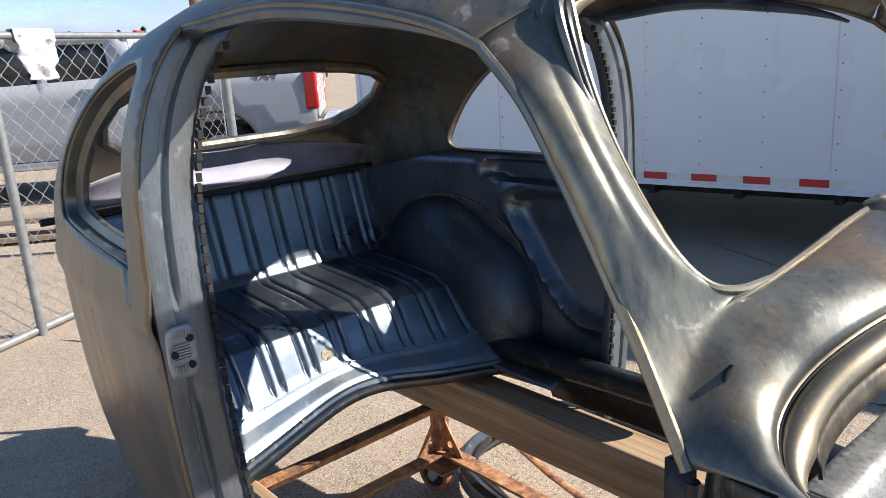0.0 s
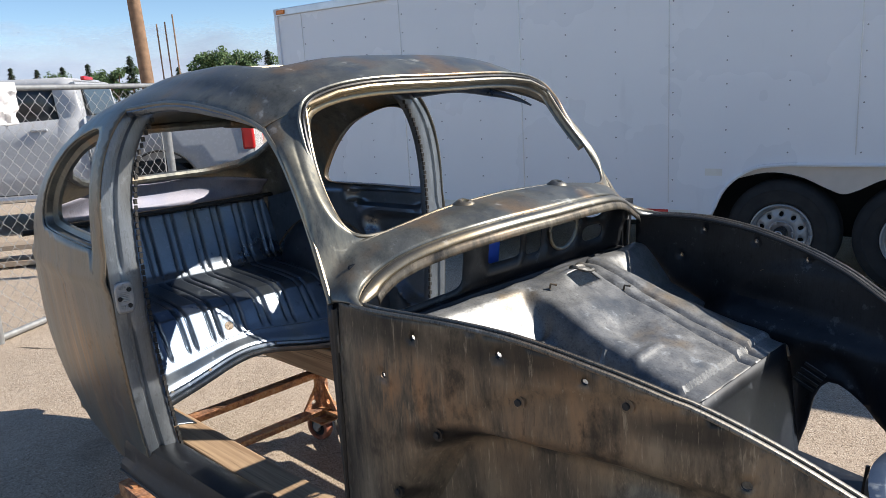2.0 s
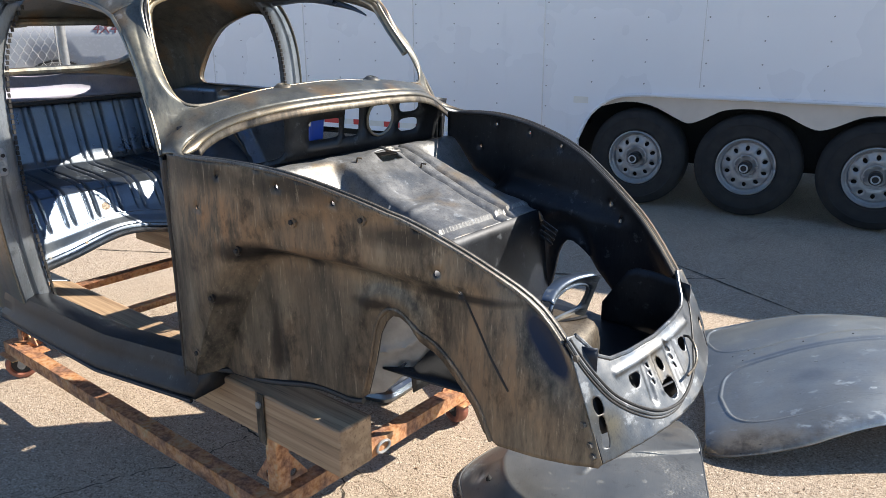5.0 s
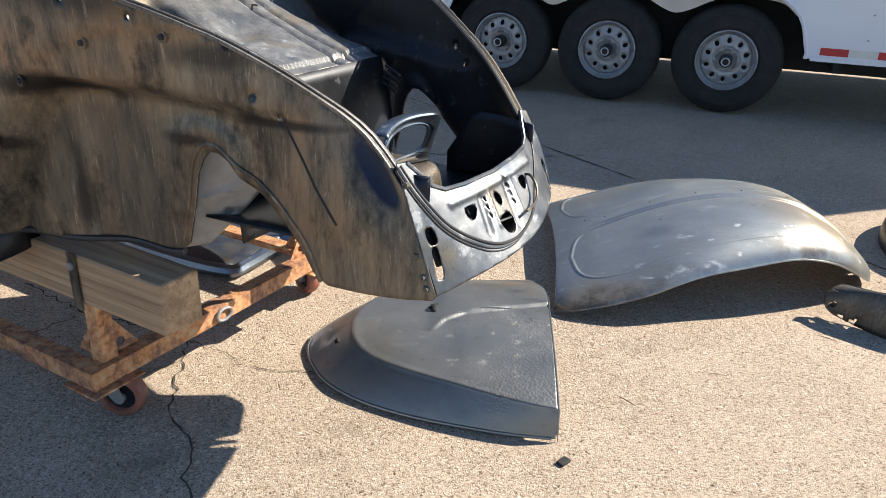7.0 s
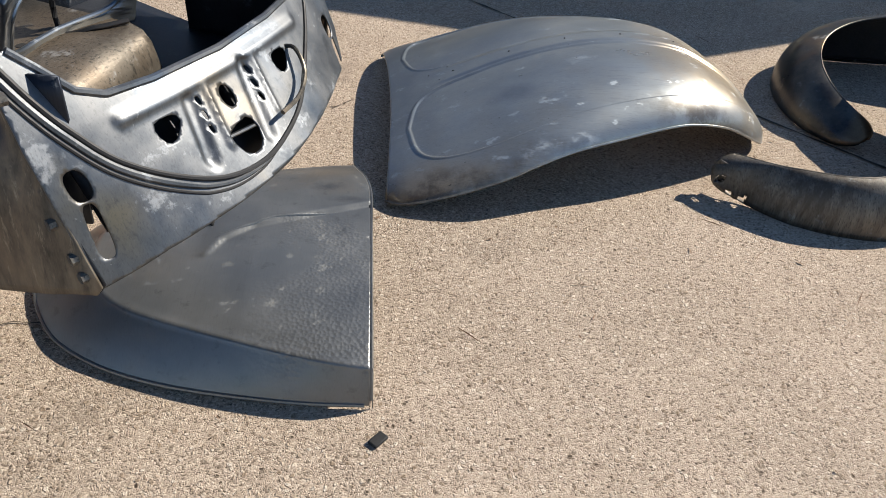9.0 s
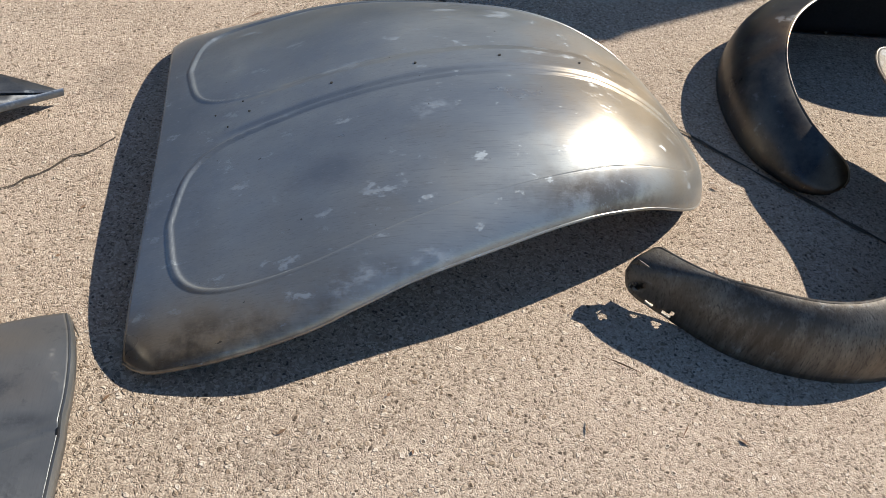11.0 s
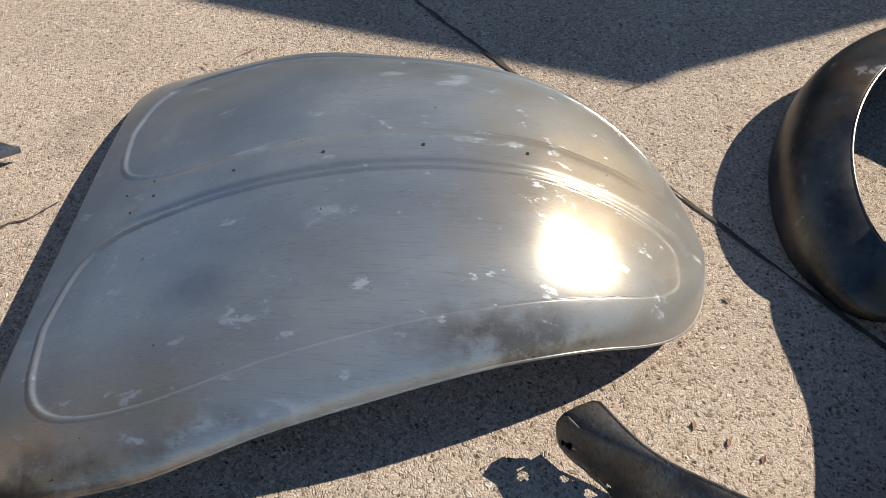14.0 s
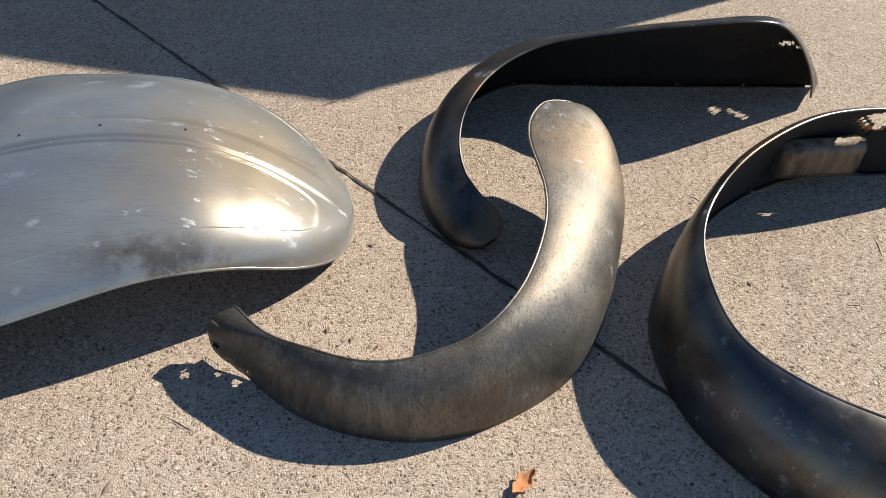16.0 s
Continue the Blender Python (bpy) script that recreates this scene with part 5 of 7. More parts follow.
def fender(outer, inner, label, material, holes=(), cut_end=False, round_ends=(0.05, 0.05)):
    """A wheel-arch fender lying on its bolting flange: outer line on the ground, inner line is the raised wheel lip."""
    f = thing("fender", Matrix(), label=label, category="fender", group="loose fenders")
    n = 190
    o, i = curve(outer, n), curve(inner, n)
    rows, lips = [], []
    for j, (a, b) in enumerate(zip(o, i)):
        t0 = min(1.0, j / n / round_ends[0]) if round_ends[0] else 1
        t1 = min(1.0, (n - j) / n / round_ends[1]) if round_ends[1] else 1
        e = math.sqrt(max(0.0, 1 - (1 - min(t0, t1)) ** 2))
        mid = a.lerp(b, 0.45)
        mid.z = b.z * 0.80
        flat = b - a
        row = []
        for k in range(25):
            t = k / 24
            h = math.sin(t * math.pi / 2) ** 0.80
            g = 1 - math.cos(t * math.pi / 2) ** 1.2
            p = Vector((a.x + flat.x * g, a.y + flat.y * g, a.z + flat.z * h))
            if cut_end and t1 < 1:
                row.append(Vector((p.x, p.y, a.z + (p.z - a.z) * max(0.12, e))))
            else:
                row.append(mid.lerp(p, max(0.12, e)))
        rows.append(row)
        lips.append(row[-1])
    bm = grid(rows)
    sx, sy, kt = math.cos(sa), math.sin(sa), 1 / math.tan(se)
    gone = []
    for fc in bm.faces:
        c = fc.calc_center_median()
        q = Vector((c.x - c.z * kt * sx, c.y - c.z * kt * sy))
        if any((q - Vector(hh[:2])).length < hh[2] for hh in holes):
            gone.append(fc)
    bmesh.ops.delete(bm, geom=gone, context="FACES")
    part("fender_skin", bm, material, f, thick=0.003)
    part("wheel_lip", tube(lips, 0.0032, seg=8), material, f, "rolled wheel lip")
    # near-black second skin just inside the fender
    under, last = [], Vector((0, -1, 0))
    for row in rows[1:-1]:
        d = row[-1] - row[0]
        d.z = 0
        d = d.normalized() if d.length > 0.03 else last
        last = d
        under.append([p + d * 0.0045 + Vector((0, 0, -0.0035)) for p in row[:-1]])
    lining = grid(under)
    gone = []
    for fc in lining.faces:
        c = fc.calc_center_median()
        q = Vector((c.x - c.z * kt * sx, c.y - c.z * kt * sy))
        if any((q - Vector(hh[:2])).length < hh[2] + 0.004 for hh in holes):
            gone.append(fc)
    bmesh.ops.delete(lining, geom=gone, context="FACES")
    part("fender_lining", lining, FENDER_INSIDE, f, "black inside of the fender", thick=0.001)
    # bolting flange turned inwards at the bottom, with bolt holes
    fl = []
    for row in rows[4:-4]:
        a, b = row[0], row[-1]
        d = Vector((b.x - a.x, b.y - a.y, 0))
        d = d.normalized() if d.length > 0.01 else Vector((0, -1, 0))
        fl.append([a, a + d * 0.012 + Vector((0, 0, -0.002)), a + d * 0.022 + Vector((0, 0, -0.002))])
    part("bolting_flange", grid(fl), material, f, thick=0.002)
    for j in range(10, n - 8, 22):
        a = rows[j][0]
        d = (Vector(rows[j][-1]) - a)
        d.z = 0
        d = d.normalized() if d.length > 0.01 else Vector((0, -1, 0))
        part("bolt_hole", cylinder(0.005, 0.003, (a + d * 0.016 + Vector((0, 0, 0.004)))[:], (0, 0, 0), 10), CONCRETE, f, "bolt hole showing the concrete")
    return f


S_OUT = [(3.06, 0.6, 0.07), (3.06, 0.57, 0.03), (3.1, 0.5, 0.01), (3.16, 0.38, 0.0), (3.24, 0.29, 0.0), (3.35, 0.22, 0.0), (3.47, 0.19, 0.0), (3.62, 0.2, -0.0), (3.74, 0.24, 0.01), (3.86, 0.33, 0.03), (3.98, 0.46, 0.07), (4.05, 0.56, 0.1), (4.09, 0.66, 0.14), (4.12, 0.79, 0.19)]
S_IN = [(3.12, 0.6, 0.11), (3.15, 0.49, 0.13), (3.21, 0.41, 0.14), (3.29, 0.33, 0.15), (3.38, 0.29, 0.16), (3.5, 0.28, 0.18), (3.62, 0.33, 0.2), (3.73, 0.43, 0.22), (3.8, 0.54, 0.23), (3.86, 0.71, 0.24), (3.94, 0.8, 0.24), (4.04, 0.83, 0.24)]
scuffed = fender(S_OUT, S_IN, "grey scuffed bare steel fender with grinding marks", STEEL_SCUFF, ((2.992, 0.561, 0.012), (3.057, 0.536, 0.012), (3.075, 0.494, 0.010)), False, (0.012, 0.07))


def end_flange_point(x, y):
    """Upright plate inside the scuffed fender's low end, given by where the sun throws it on the ground."""
    plane = 3.070 + 0.465 * (0.584 - y)
    return Vector((plane, y, (plane - x) * math.tan(se)))


tip = [(3.031, 0.584), (3.010, 0.580), (2.998, 0.573), (2.984, 0.570), (2.968, 0.578), (2.953, 0.578), (2.951, 0.597), (2.93, 0.585), (2.97, 0.53), (3.06, 0.46), (3.10, 0.455)]
part("end_flange", sheet(tip, [oval(2.991, 0.560, 0.011, 0.010, 14), oval(3.052, 0.536, 0.009, 0.008, 14), oval(3.077, 0.496, 0.009, 0.008, 14)], end_flange_point, 0.004), STEEL_SCUFF, scuffed, "bolting flange with three holes", thick=0.002)
R1_OUT = [(3.67, 0.60, 0.01), (3.64, 0.80, 0.01), (3.74, 1.02, 0.01), (3.92, 1.19, 0.01), (4.13, 1.255, 0.01), (4.32, 1.18, 0.01), (4.64, 1.03, 0.01), (4.85, 0.94, 0.01), (5.05, 0.85, 0.01)]
R1_IN = [(3.78, 0.60, 0.06), (3.73, 0.76, 0.13), (3.80, 0.92, 0.17), (3.95, 1.045, 0.195), (4.12, 1.085, 0.22), (4.28, 1.03, 0.25), (4.45, 0.89, 0.31), (4.66, 0.785, 0.325), (4.93, 0.775, 0.20)]
R1_HOLES = ((4.650, 0.878, 0.020), (4.697, 0.851, 0.017), (4.701, 0.836, 0.017), (4.703, 0.818, 0.017))
fender(R1_OUT, R1_IN, "dark bronze-tinted steel fender lying open side up", STEEL_FENDER, R1_HOLES, True, (0.05, 0.13))
R2_OUT = [(5.12, 0.33, 0.01), (4.87, 0.44, 0.01), (4.62, 0.53, 0.01), (4.35, 0.51, 0.01), (4.1, 0.40, 0.01), (3.93, 0.27, 0.01), (3.85, 0.09, 0.01), (3.855, -0.09, 0.01), (3.95, -0.33, 0.01), (4.15, -0.50, 0.01)]
R2_IN = [(5.08, 0.32, 0.15), (4.80, 0.39, 0.25), (4.55, 0.455, 0.27), (4.31, 0.437, 0.255), (4.13, 0.37, 0.22), (4.0, 0.25, 0.21), (3.925, 0.075, 0.2), (3.95, -0.07, 0.2), (4.05, -0.22, 0.2), (4.22, -0.36, 0.18)]
R2_HOLES = ((4.444, 0.451, 0.018), (4.474, 0.450, 0.018), (4.506, 0.448, 0.018), (4.534, 0.445, 0.018), (4.561, 0.443, 0.018))
r2 = fender(R2_OUT, R2_IN, "dark polished steel fender with blue heat tint", STEEL_FENDER, R2_HOLES, True, (0.05, 0.05))
bm = box((0.24, 0.06, 0.12), (4.62, 0.485, 0.10), (0, 0, -20))
part("lamp_pocket", bm, STEEL_DARK, r2, "welded-in lamp pocket", bevel=0.03)


# ---- body shell: pillars, interior, front compartment ----
def lock_pillar(sign):
    """Door jamb behind the door opening: outer strip, step, inner strip."""
    zs = np.linspace(0.43, 1.482, 40)
    steps = ((0.0, 0.0), (0.012, -0.004), (0.016, -0.012), (0.016, -0.030), (0.005, -0.034), (0.004, -0.046), (0.018, -0.052), (0.020, -0.085), (0.014, -0.094), (-0.02, -0.096))
    rows = []
    for z in zs:
        p = skin_z(-1.95, z)
        pocket = math.exp(-((z - 0.995) / 0.075) ** 6)
        row = []
        for i, (du, dv) in enumerate(steps):
            if 3 <= i <= 5:
                du += 0.014 * pocket
            row.append((p[0] + du * 0.7, sign * (p[1] + dv * 0.9), z))
        rows.append(row)
    return grid(rows)


for sign in (-1, 1):
    lp = part("lock_pillar", lock_pillar(sign), STEEL_JAMB, car, "blue-tinted lock pillar with latch pocket", thick=0.004)
    pv = sign * (skin_z(-1.95, 1.0)[1] - 0.026)
    plate_sheet = sheet(oval(0, 0, 0.024, 0.043, 28, 0, 5), [], lambda y, z: (-1.921 + 0.004 * math.exp(-((math.hypot(y / 0.024, z / 0.043) - 1) / 0.2) ** 2), pv + y, 0.998 + z), 0.01)
    plate = part("striker_plate", plate_sheet, FRESH, lp, "bright ribbed striker plate with screw holes", thick=0.004)
    for k in range(6):
        part("striker_rib", box((0.005, 0.026, 0.0028), (-1.9175, pv, 0.986 + 0.0048 * k)), FRESH, plate)
    for k in range(7):
        part("striker_rib", box((0.005, 0.0024, 0.014), (-1.9175, pv + 0.0045 * (k - 3), 1.028)), FRESH, plate)
    for k in range(5):
        part("striker_rib", box((0.005, 0.0024, 0.014), (-1.9175, pv + 0.0045 * (k - 3), 0.970)), FRESH, plate)
    for dv, z in ((0.012, 0.974), (-0.013, 0.996), (0.014, 1.018)):
        part("screw_hole", cylinder(0.0062, 0.006, (-1.9175, pv - sign * dv, z), (0, 90, 0), 12), DARKGAP, lp)
    # serrated tacking strip for the upholstery
    bm = bmesh.new()
    for k in range(60):
        z = 0.50 + 0.0162 * k
        p = skin_z(-1.95, z)
        box((0.007, 0.008, 0.013), (p[0] + 0.018 + 0.003 * (k % 2), sign * (p[1] - 0.091), z), (0, 0, 12 * (-1) ** k), bm)
    tagged(part("tacking_strip", bm, TACK, lp, "black serrated tacking strip", smooth=False), kind="stuff")

# roof inside edge strip with tacking slots over the door
for sign in (-1, 1):
    pts = [skin_z(u, z - 0.008) for u, z in DOOR if u < -1.36]
    part("roof_inner_rail", tube([(p[0], sign * (p[1] - 0.016), p[2]) for p in pts], [0.003 + 0.010 * min(1, k / 8) for k in range(len(pts))], seg=8), STEEL_IN, car)


def rib(v, pitch, width=0.0055, depth=0.010):
    """Pressed grooves in pairs."""
    d = ((v / pitch + 0.5) % 1 - 0.5) * pitch
    return depth * (math.exp(-((d - 0.016) / width) ** 2) + 0.7 * math.exp(-((d + 0.016) / width) ** 2))


SEAT = ((0.00, -2.36, 0.548), (0.06, -2.37, 0.57), (0.12, -2.395, 0.595), (0.2, -2.42, 0.64), (0.3, -2.445, 0.70), (0.38, -2.465, 0.742), (0.46, -2.51, 0.766), (0.56, -2.60, 0.776), (0.66, -2.70, 0.782), (0.74, -2.78, 0.786), (0.80, -2.835, 0.792), (0.86, -2.855, 0.82), (0.93, -2.885, 0.92), (1.0, -2.925, 1.06))


def seat_point(t, v):
    u = lerp(t, *[(k[0], k[1]) for k in SEAT])
    z = lerp(t, *[(k[0], k[2]) for k in SEAT])
    v *= min(1.0, (skin_z(u, max(z, 0.6))[1] - 0.05) / 0.56)
    front = max(0.0, 1 - t / 0.40)
    u += front * (0.17 * (abs(v) / 0.55) ** 2.2)
    z += front * (0.05 * math.exp(-(v / 0.2) ** 2) - 0.012)
    r = rib(v, 0.105) * (0 if t < 0.16 else min(1, (t - 0.16) / 0.05))
    if 0.78 < t < 0.84:
        r *= 0.3
    if t < 0.80:
        z -= r * (0.6 if t < 0.4 else 1)
        u -= r * (0.7 if t < 0.4 else 0)
    else:
        u += -r
    return (u, v, z)


TS = np.linspace(0, 1, 110).tolist()
VSEAT = np.linspace(-0.56, 0.56, 340)
part("rear_seat_pan", grid([[seat_point(t, v) for v in VSEAT] for t in TS]), STEEL_IN, car, "ribbed bare steel rear seat pan and backrest", thick=0.003)
part("seat_front_bead", tube([seat_point(0.0, v) for v in VSEAT[::4]], 0.010), STEEL_IN, car)
part("seat_front_seam", tube([Vector(seat_point(0.155, v)) + Vector((0.002, 0, 0.001)) for v in VSEAT[8:-8:4]], 0.003, seg=6), STEEL_IN, car)
part("seat_front_flange", grid([[Vector(seat_point(0.0, v)) + Vector((a, 0, b)) for v in VSEAT[::4]] for a, b in ((0.0, -0.008), (0.016, -0.012), (0.018, -0.03))]), STEEL_IN, car, thick=0.003)
for v in (-0.40, -0.375, -0.20, 0.10, 0.30):
    p = seat_point(0.03, v)
    part("flange_bolt", cylinder(0.006, 0.008, (p[0] + 0.012, p[1], p[2] - 0.004), (0, 70, 0), 6), STEEL_SCUFF, car)
for sign in (-1, 1):
    # seat corner panel and heater tube running forward beside the sill
    corner_rows = [[(u, sign * v, 0.545 + 0.03 * max(0.0, (-u - 2.2) / 0.25) - 0.02 * ((v - 0.5) / 0.1) ** 2) for v in np.linspace(0.40, 0.545, 12)] for u in np.linspace(-2.46, -2.04, 20)]
    part("seat_corner_panel", grid(corner_rows), STEEL_IN, car, "dark floor corner beside the seat", thick=0.004)
part("heater_tube", tube(curve([(-2.37, 0.468, 0.566), (-2.1, 0.470, 0.568), (-1.95, 0.474, 0.572), (-1.74, 0.478, 0.575)], 24), 0.036, seg=20), STEEL_BLACK, car, "blue-black heater tube along the sill")
part("tube_collar", tube([(-2.385, 0.468, 0.566), (-2.35, 0.468, 0.566)], 0.043, seg=20), STEEL_BLACK, car)
for v, u, z in ((-0.048, -2.445, 0.672), (0.067, -2.452, 0.668)):
    part("seat_hole", cylinder(0.017, 0.006, (u + 0.018, v, z), (0, 68, 0), 20), CONCRETE if v < 0 else DARKGAP, car, "open drain hole")
# luggage panel between backrest and rear window
shelf = []
for i in range(7):
    t = i / 6
    row = []
    for v in np.linspace(-0.47, 0.47, 40):
        zt = 1.19 - 0.05 * (v / 0.47) ** 2
        row.append((-2.945 - 0.035 * t - 0.015 * math.sin(t * math.pi) + 0.10 * (abs(v) / 0.47) ** 2 * t, v, 1.075 + (zt - 1.075) * t))
    shelf.append(row)
HEATED = bare_steel("heat_tinted_panel", (0.29, 0.28, 0.33), (0.18, 0.18, 0.23), (0.33, 0.27, 0.20), (0.13, 0.15, 0.25), 0.55, (1.5, 1.5, 1.5), 0.56, metal=0.4)
part("luggage_panel", grid(shelf), HEATED, car, "heat-tinted panel under the rear window", thick=0.004)
part("backrest_gap", tube([(-2.925, v, 1.066) for v in np.linspace(-0.55, 0.55, 10)], 0.010), DARKGAP, car)
win_pts = [skin_s(u, s) for u, s in rear_window()]
part("rear_window_flange", tube([p + Vector((0.018, 0, -0.006)) for p in win_pts], 0.016, True), STEEL_SIDE, car)
for sign in (-1, 1):
    big = (1.07, 1.04) if sign > 0 else (1.0, 1.0)
    rings = []
    for k, drop in ((1.0, 0.003), (0.985, 0.010), (0.965, 0.026), (0.90, 0.032), (0.865, 0.034), (0.855, 0.044)) if sign < 0 else ((1.0, 0.003), (0.985, 0.012), (0.97, 0.022), (0.965, 0.03)):
        row = []
        for u, z in QWIN:
            uu, zz = -2.27 + (u + 2.27) * big[0], 1.28 + (z - 1.28) * big[1]
            p = skin_z(uu, zz)
            row.append((-2.25 + (uu + 2.25) * k, sign * (p[1] - drop), 1.27 + (zz - 1.27) * k))
        rings.append(row)
    part("quarter_window_flange", grid(rings, True), STEEL_SIDE, car, thick=0.003)


def wheel_hump(sign):
    rows = []
    for i in range(15):
        a = i / 14 * math.pi / 2
        r = 0.375 * math.cos(a) ** 0.55 if i < 14 else 0.0
        v = 0.60 - 0.185 * math.sin(a) ** 0.8
        row = []
        for k in range(33):
            b = math.pi * (-0.12 + 1.12 * k / 32)
            wob = 1 + 0.05 * math.cos(3 * b) - 0.06 * math.exp(-((b - 1.0) / 0.3) ** 2)
            hu, hz = -2.57 + r * 0.95 * wob * math.cos(b), 0.625 + r * 0.97 * wob * math.sin(b)
            row.append((hu, sign * min(v, skin_z(hu, max(0.5, hz))[1] - 0.03), hz))
        rows.append(row)
    return grid(rows)


def inner_side(u, z):
    p = skin_z(u, z)

    def pocket(cu, cz, ru, rz, depth):
        d = (abs((u - cu) / ru) ** 4 + abs((z - cz) / rz) ** 4) ** 0.25
        return depth / (1 + math.exp(max(-40.0, min(40.0, (d - 1) * 30)))) - 0.010 * math.exp(-((d - 1.14) / 0.08) ** 2)

    left = -2.33 + 0.73 * (0.977 - z)
    out = pocket(-2.20, 1.080, 0.205, 0.030, 0.028) + pocket((left - 1.90) / 2, 0.845, max(0.05, (-1.90 - left) / 2), 0.165, 0.034)
    return Vector((u, p[1] - 0.012 - 0.034 * min(1.0, max(0.0, (1.135 - z) / 0.03)) + out, z))


for sign in (-1, 1):
    hump = part("wheel_hump", wheel_hump(sign), STEEL_HUMP, car, "heat-blued inner wheel arch", thick=0.004)
    part("weld_seam", tube([(-2.57 + 0.36 * math.cos(b), sign * min(0.592, skin_z(-2.57 + 0.36 * math.cos(b), 0.9)[1] - 0.045), 0.625 + 0.375 * 0.97 * math.sin(b)) for b in np.linspace(0, math.pi, 40)], 0.007), STEEL_DARK, hump)
    bm = sheet([(-1.965, 0.50), (-1.965, 1.128), (-2.56, 1.134), (-2.90, 1.06), (-2.95, 0.6), (-2.6, 0.5)], [], lambda u, z: (u, sign * inner_side(u, z)[1], z), 0.013)
    part("inner_quarter_panel", bm, STEEL_IN, car, "dark inner quarter panel with pressed recesses", thick=0.003)

# sills
for sign in (-1, 1):
    prof = [(0.035, 0.050), (0.012, 0.056), (-0.035, 0.052), (-0.058, 0.035), (-0.062, 0.0), (-0.055, -0.035), (-0.02, -0.045), (0.03, -0.05), (0.062, -0.052), (0.066, -0.046), (0.064, -0.03), (0.050, -0.015), (0.047, 0.015)]
    rows = []
    for u in np.linspace(-2.12, -1.06, 12):
        c = 0.553 - 0.03 * max(0, (-u - 1.9)) + (u + 2.0) * -0.012 - 0.065 * max(0.0, min(1.0, (u + 1.45) / 0.39))
        rows.append([(u, sign * (c + a), 0.492 + b + 0.012 * (u + 1.5)) for a, b in prof])
    bm = grid(rows, True)
    bm.faces.new([bm.verts.new(p) for p in rows[-1]])
    part("sill", bm, STEEL_BLACK, car, "blue-black heater channel sill", thick=0.002)
    part("sill_lip", tube([(u, sign * (0.553 + 0.062), 0.440 + 0.012 * (u + 1.5)) for u in (-2.12, -1.45)] + [(-1.06, sign * 0.55, 0.445)], 0.006), STEEL_BLACK, car)
    # hinge pillar closing the front of the door opening
    rows = []
    for z in np.linspace(0.47, 1.10, 16):
        w = lerp(z, (0.47, 0.522), (0.8, 0.532), (1.1, 0.538))
        rows.append([(-1.075 - 0.02 * (1 - (z - .47)), sign * w, z), (-1.10 - 0.02 * (1 - (z - .47)), sign * (w - 0.006), z), (-1.105, sign * (w - 0.014), z), (-1.09, sign * (w - 0.02), z)])
    part("hinge_pillar", grid(rows), STEEL_BLACK, car, thick=0.004)
    part("door_seal_edge", tube([(-1.083 - 0.04 * (1.09 - z), sign * (0.535 - 0.01 * (1.09 - z)), z) for z in (0.5, 0.8, 1.09)], 0.006), SEAL, car)


# dashboard seen from the front, with its openings
def dash_point(v, z):
    return Vector((-1.115 + 0.03 * (v / 0.55) ** 2 + 0.12 * (z - 1.1), v, z))


dash_holes = [oval(0.247, 1.112, 0.056, 0.056, 28), oval(0.128, 1.112, 0.032, 0.046, 16, 0, 6), oval(0.015, 1.10, 0.062, 0.030, 20, 0, 8), oval(0.378, 1.142, 0.045, 0.022, 20, 0, 3), oval(0.378, 1.078, 0.045, 0.022, 20, 0, 3), oval(-0.29, 1.095, 0.155, 0.062, 28, 0, 7)]
dash = part("dashboard", sheet([(-0.49, 1.0), (0.555, 1.0), (0.555, 1.15), (0.3, 1.188), (0, 1.2), (-0.3, 1.188), (-0.49, 1.165)], dash_holes, dash_point, 0.04), STEEL_BLACK, car, "dark bare dashboard with instrument holes", thick=0.004)
for h in dash_holes[:1]:
    part("instrument_rim", tube([dash_point(x, z) + Vector((0.004, 0, 0)) for x, z in h], 0.005, True), STEEL, dash)
part("dash_lower_rail", tube([dash_point(v, 1.0) for v in np.linspace(-0.49, 0.52, 24)], 0.018), STEEL_BLACK, car)


# tank tray and toe board
def tray(u, v):
    z = soft(u, (-1.2, 1.035), (-1.0, 1.03), (-0.87, 0.975), (-0.70, 0.925), (-0.58, 0.888), (-0.5, 0.88)) - 0.008
    left = -0.03 - 0.14 * (u + 1.0)
    raised = 1 / (1 + math.exp(-(v - left) * 120)) * 1 / (1 + math.exp((v - 0.36 - 0.10 * (u + 0.8)) * 90))
    z -= 0.085 * (1 - raised) * min(1, max(0, (u + 1.03) / 0.08))
    for ur in (-0.93, -0.80, -0.70):
        z += 0.011 * math.exp(-((u - ur) / 0.014) ** 2) * (1 - raised) * (1 if v < 0.1 else 0.2)
    z -= 0.010 * (math.exp(-((v - 0.20 + 0.1 * (u + 0.8)) / 0.008) ** 2) + math.exp(-((v - 0.25 + 0.1 * (u + 0.8)) / 0.008) ** 2)) * raised
    z += 0.02 * math.exp(-((u + 1.0) / 0.03) ** 2) * math.exp(-((v - 0.14) / 0.08) ** 2)
    if u > -0.60:
        z -= 0.01
    # dish below the hump, dents and weld lumps
    z -= 0.022 * math.exp(-((u + 0.80) / 0.05) ** 2 - ((v - 0.05) / 0.06) ** 2)
    z += 0.007 * math.exp(-((u + 0.715) / 0.010) ** 2) * (1 if -0.30 < v < 0.05 else 0)
    z += 0.006 * noise.noise((u * 9, v * 9, 2.0)) + 0.0015 * noise.noise((u * 28, v * 28, 5.0))
    return Vector((u, v, z))


def tray_width(u):
    z = tray(u, 0.0)[2]
    return min(apron_point(u, z + d)[1] for d in (0.03, 0.0, -0.04, -0.08)) - 0.014


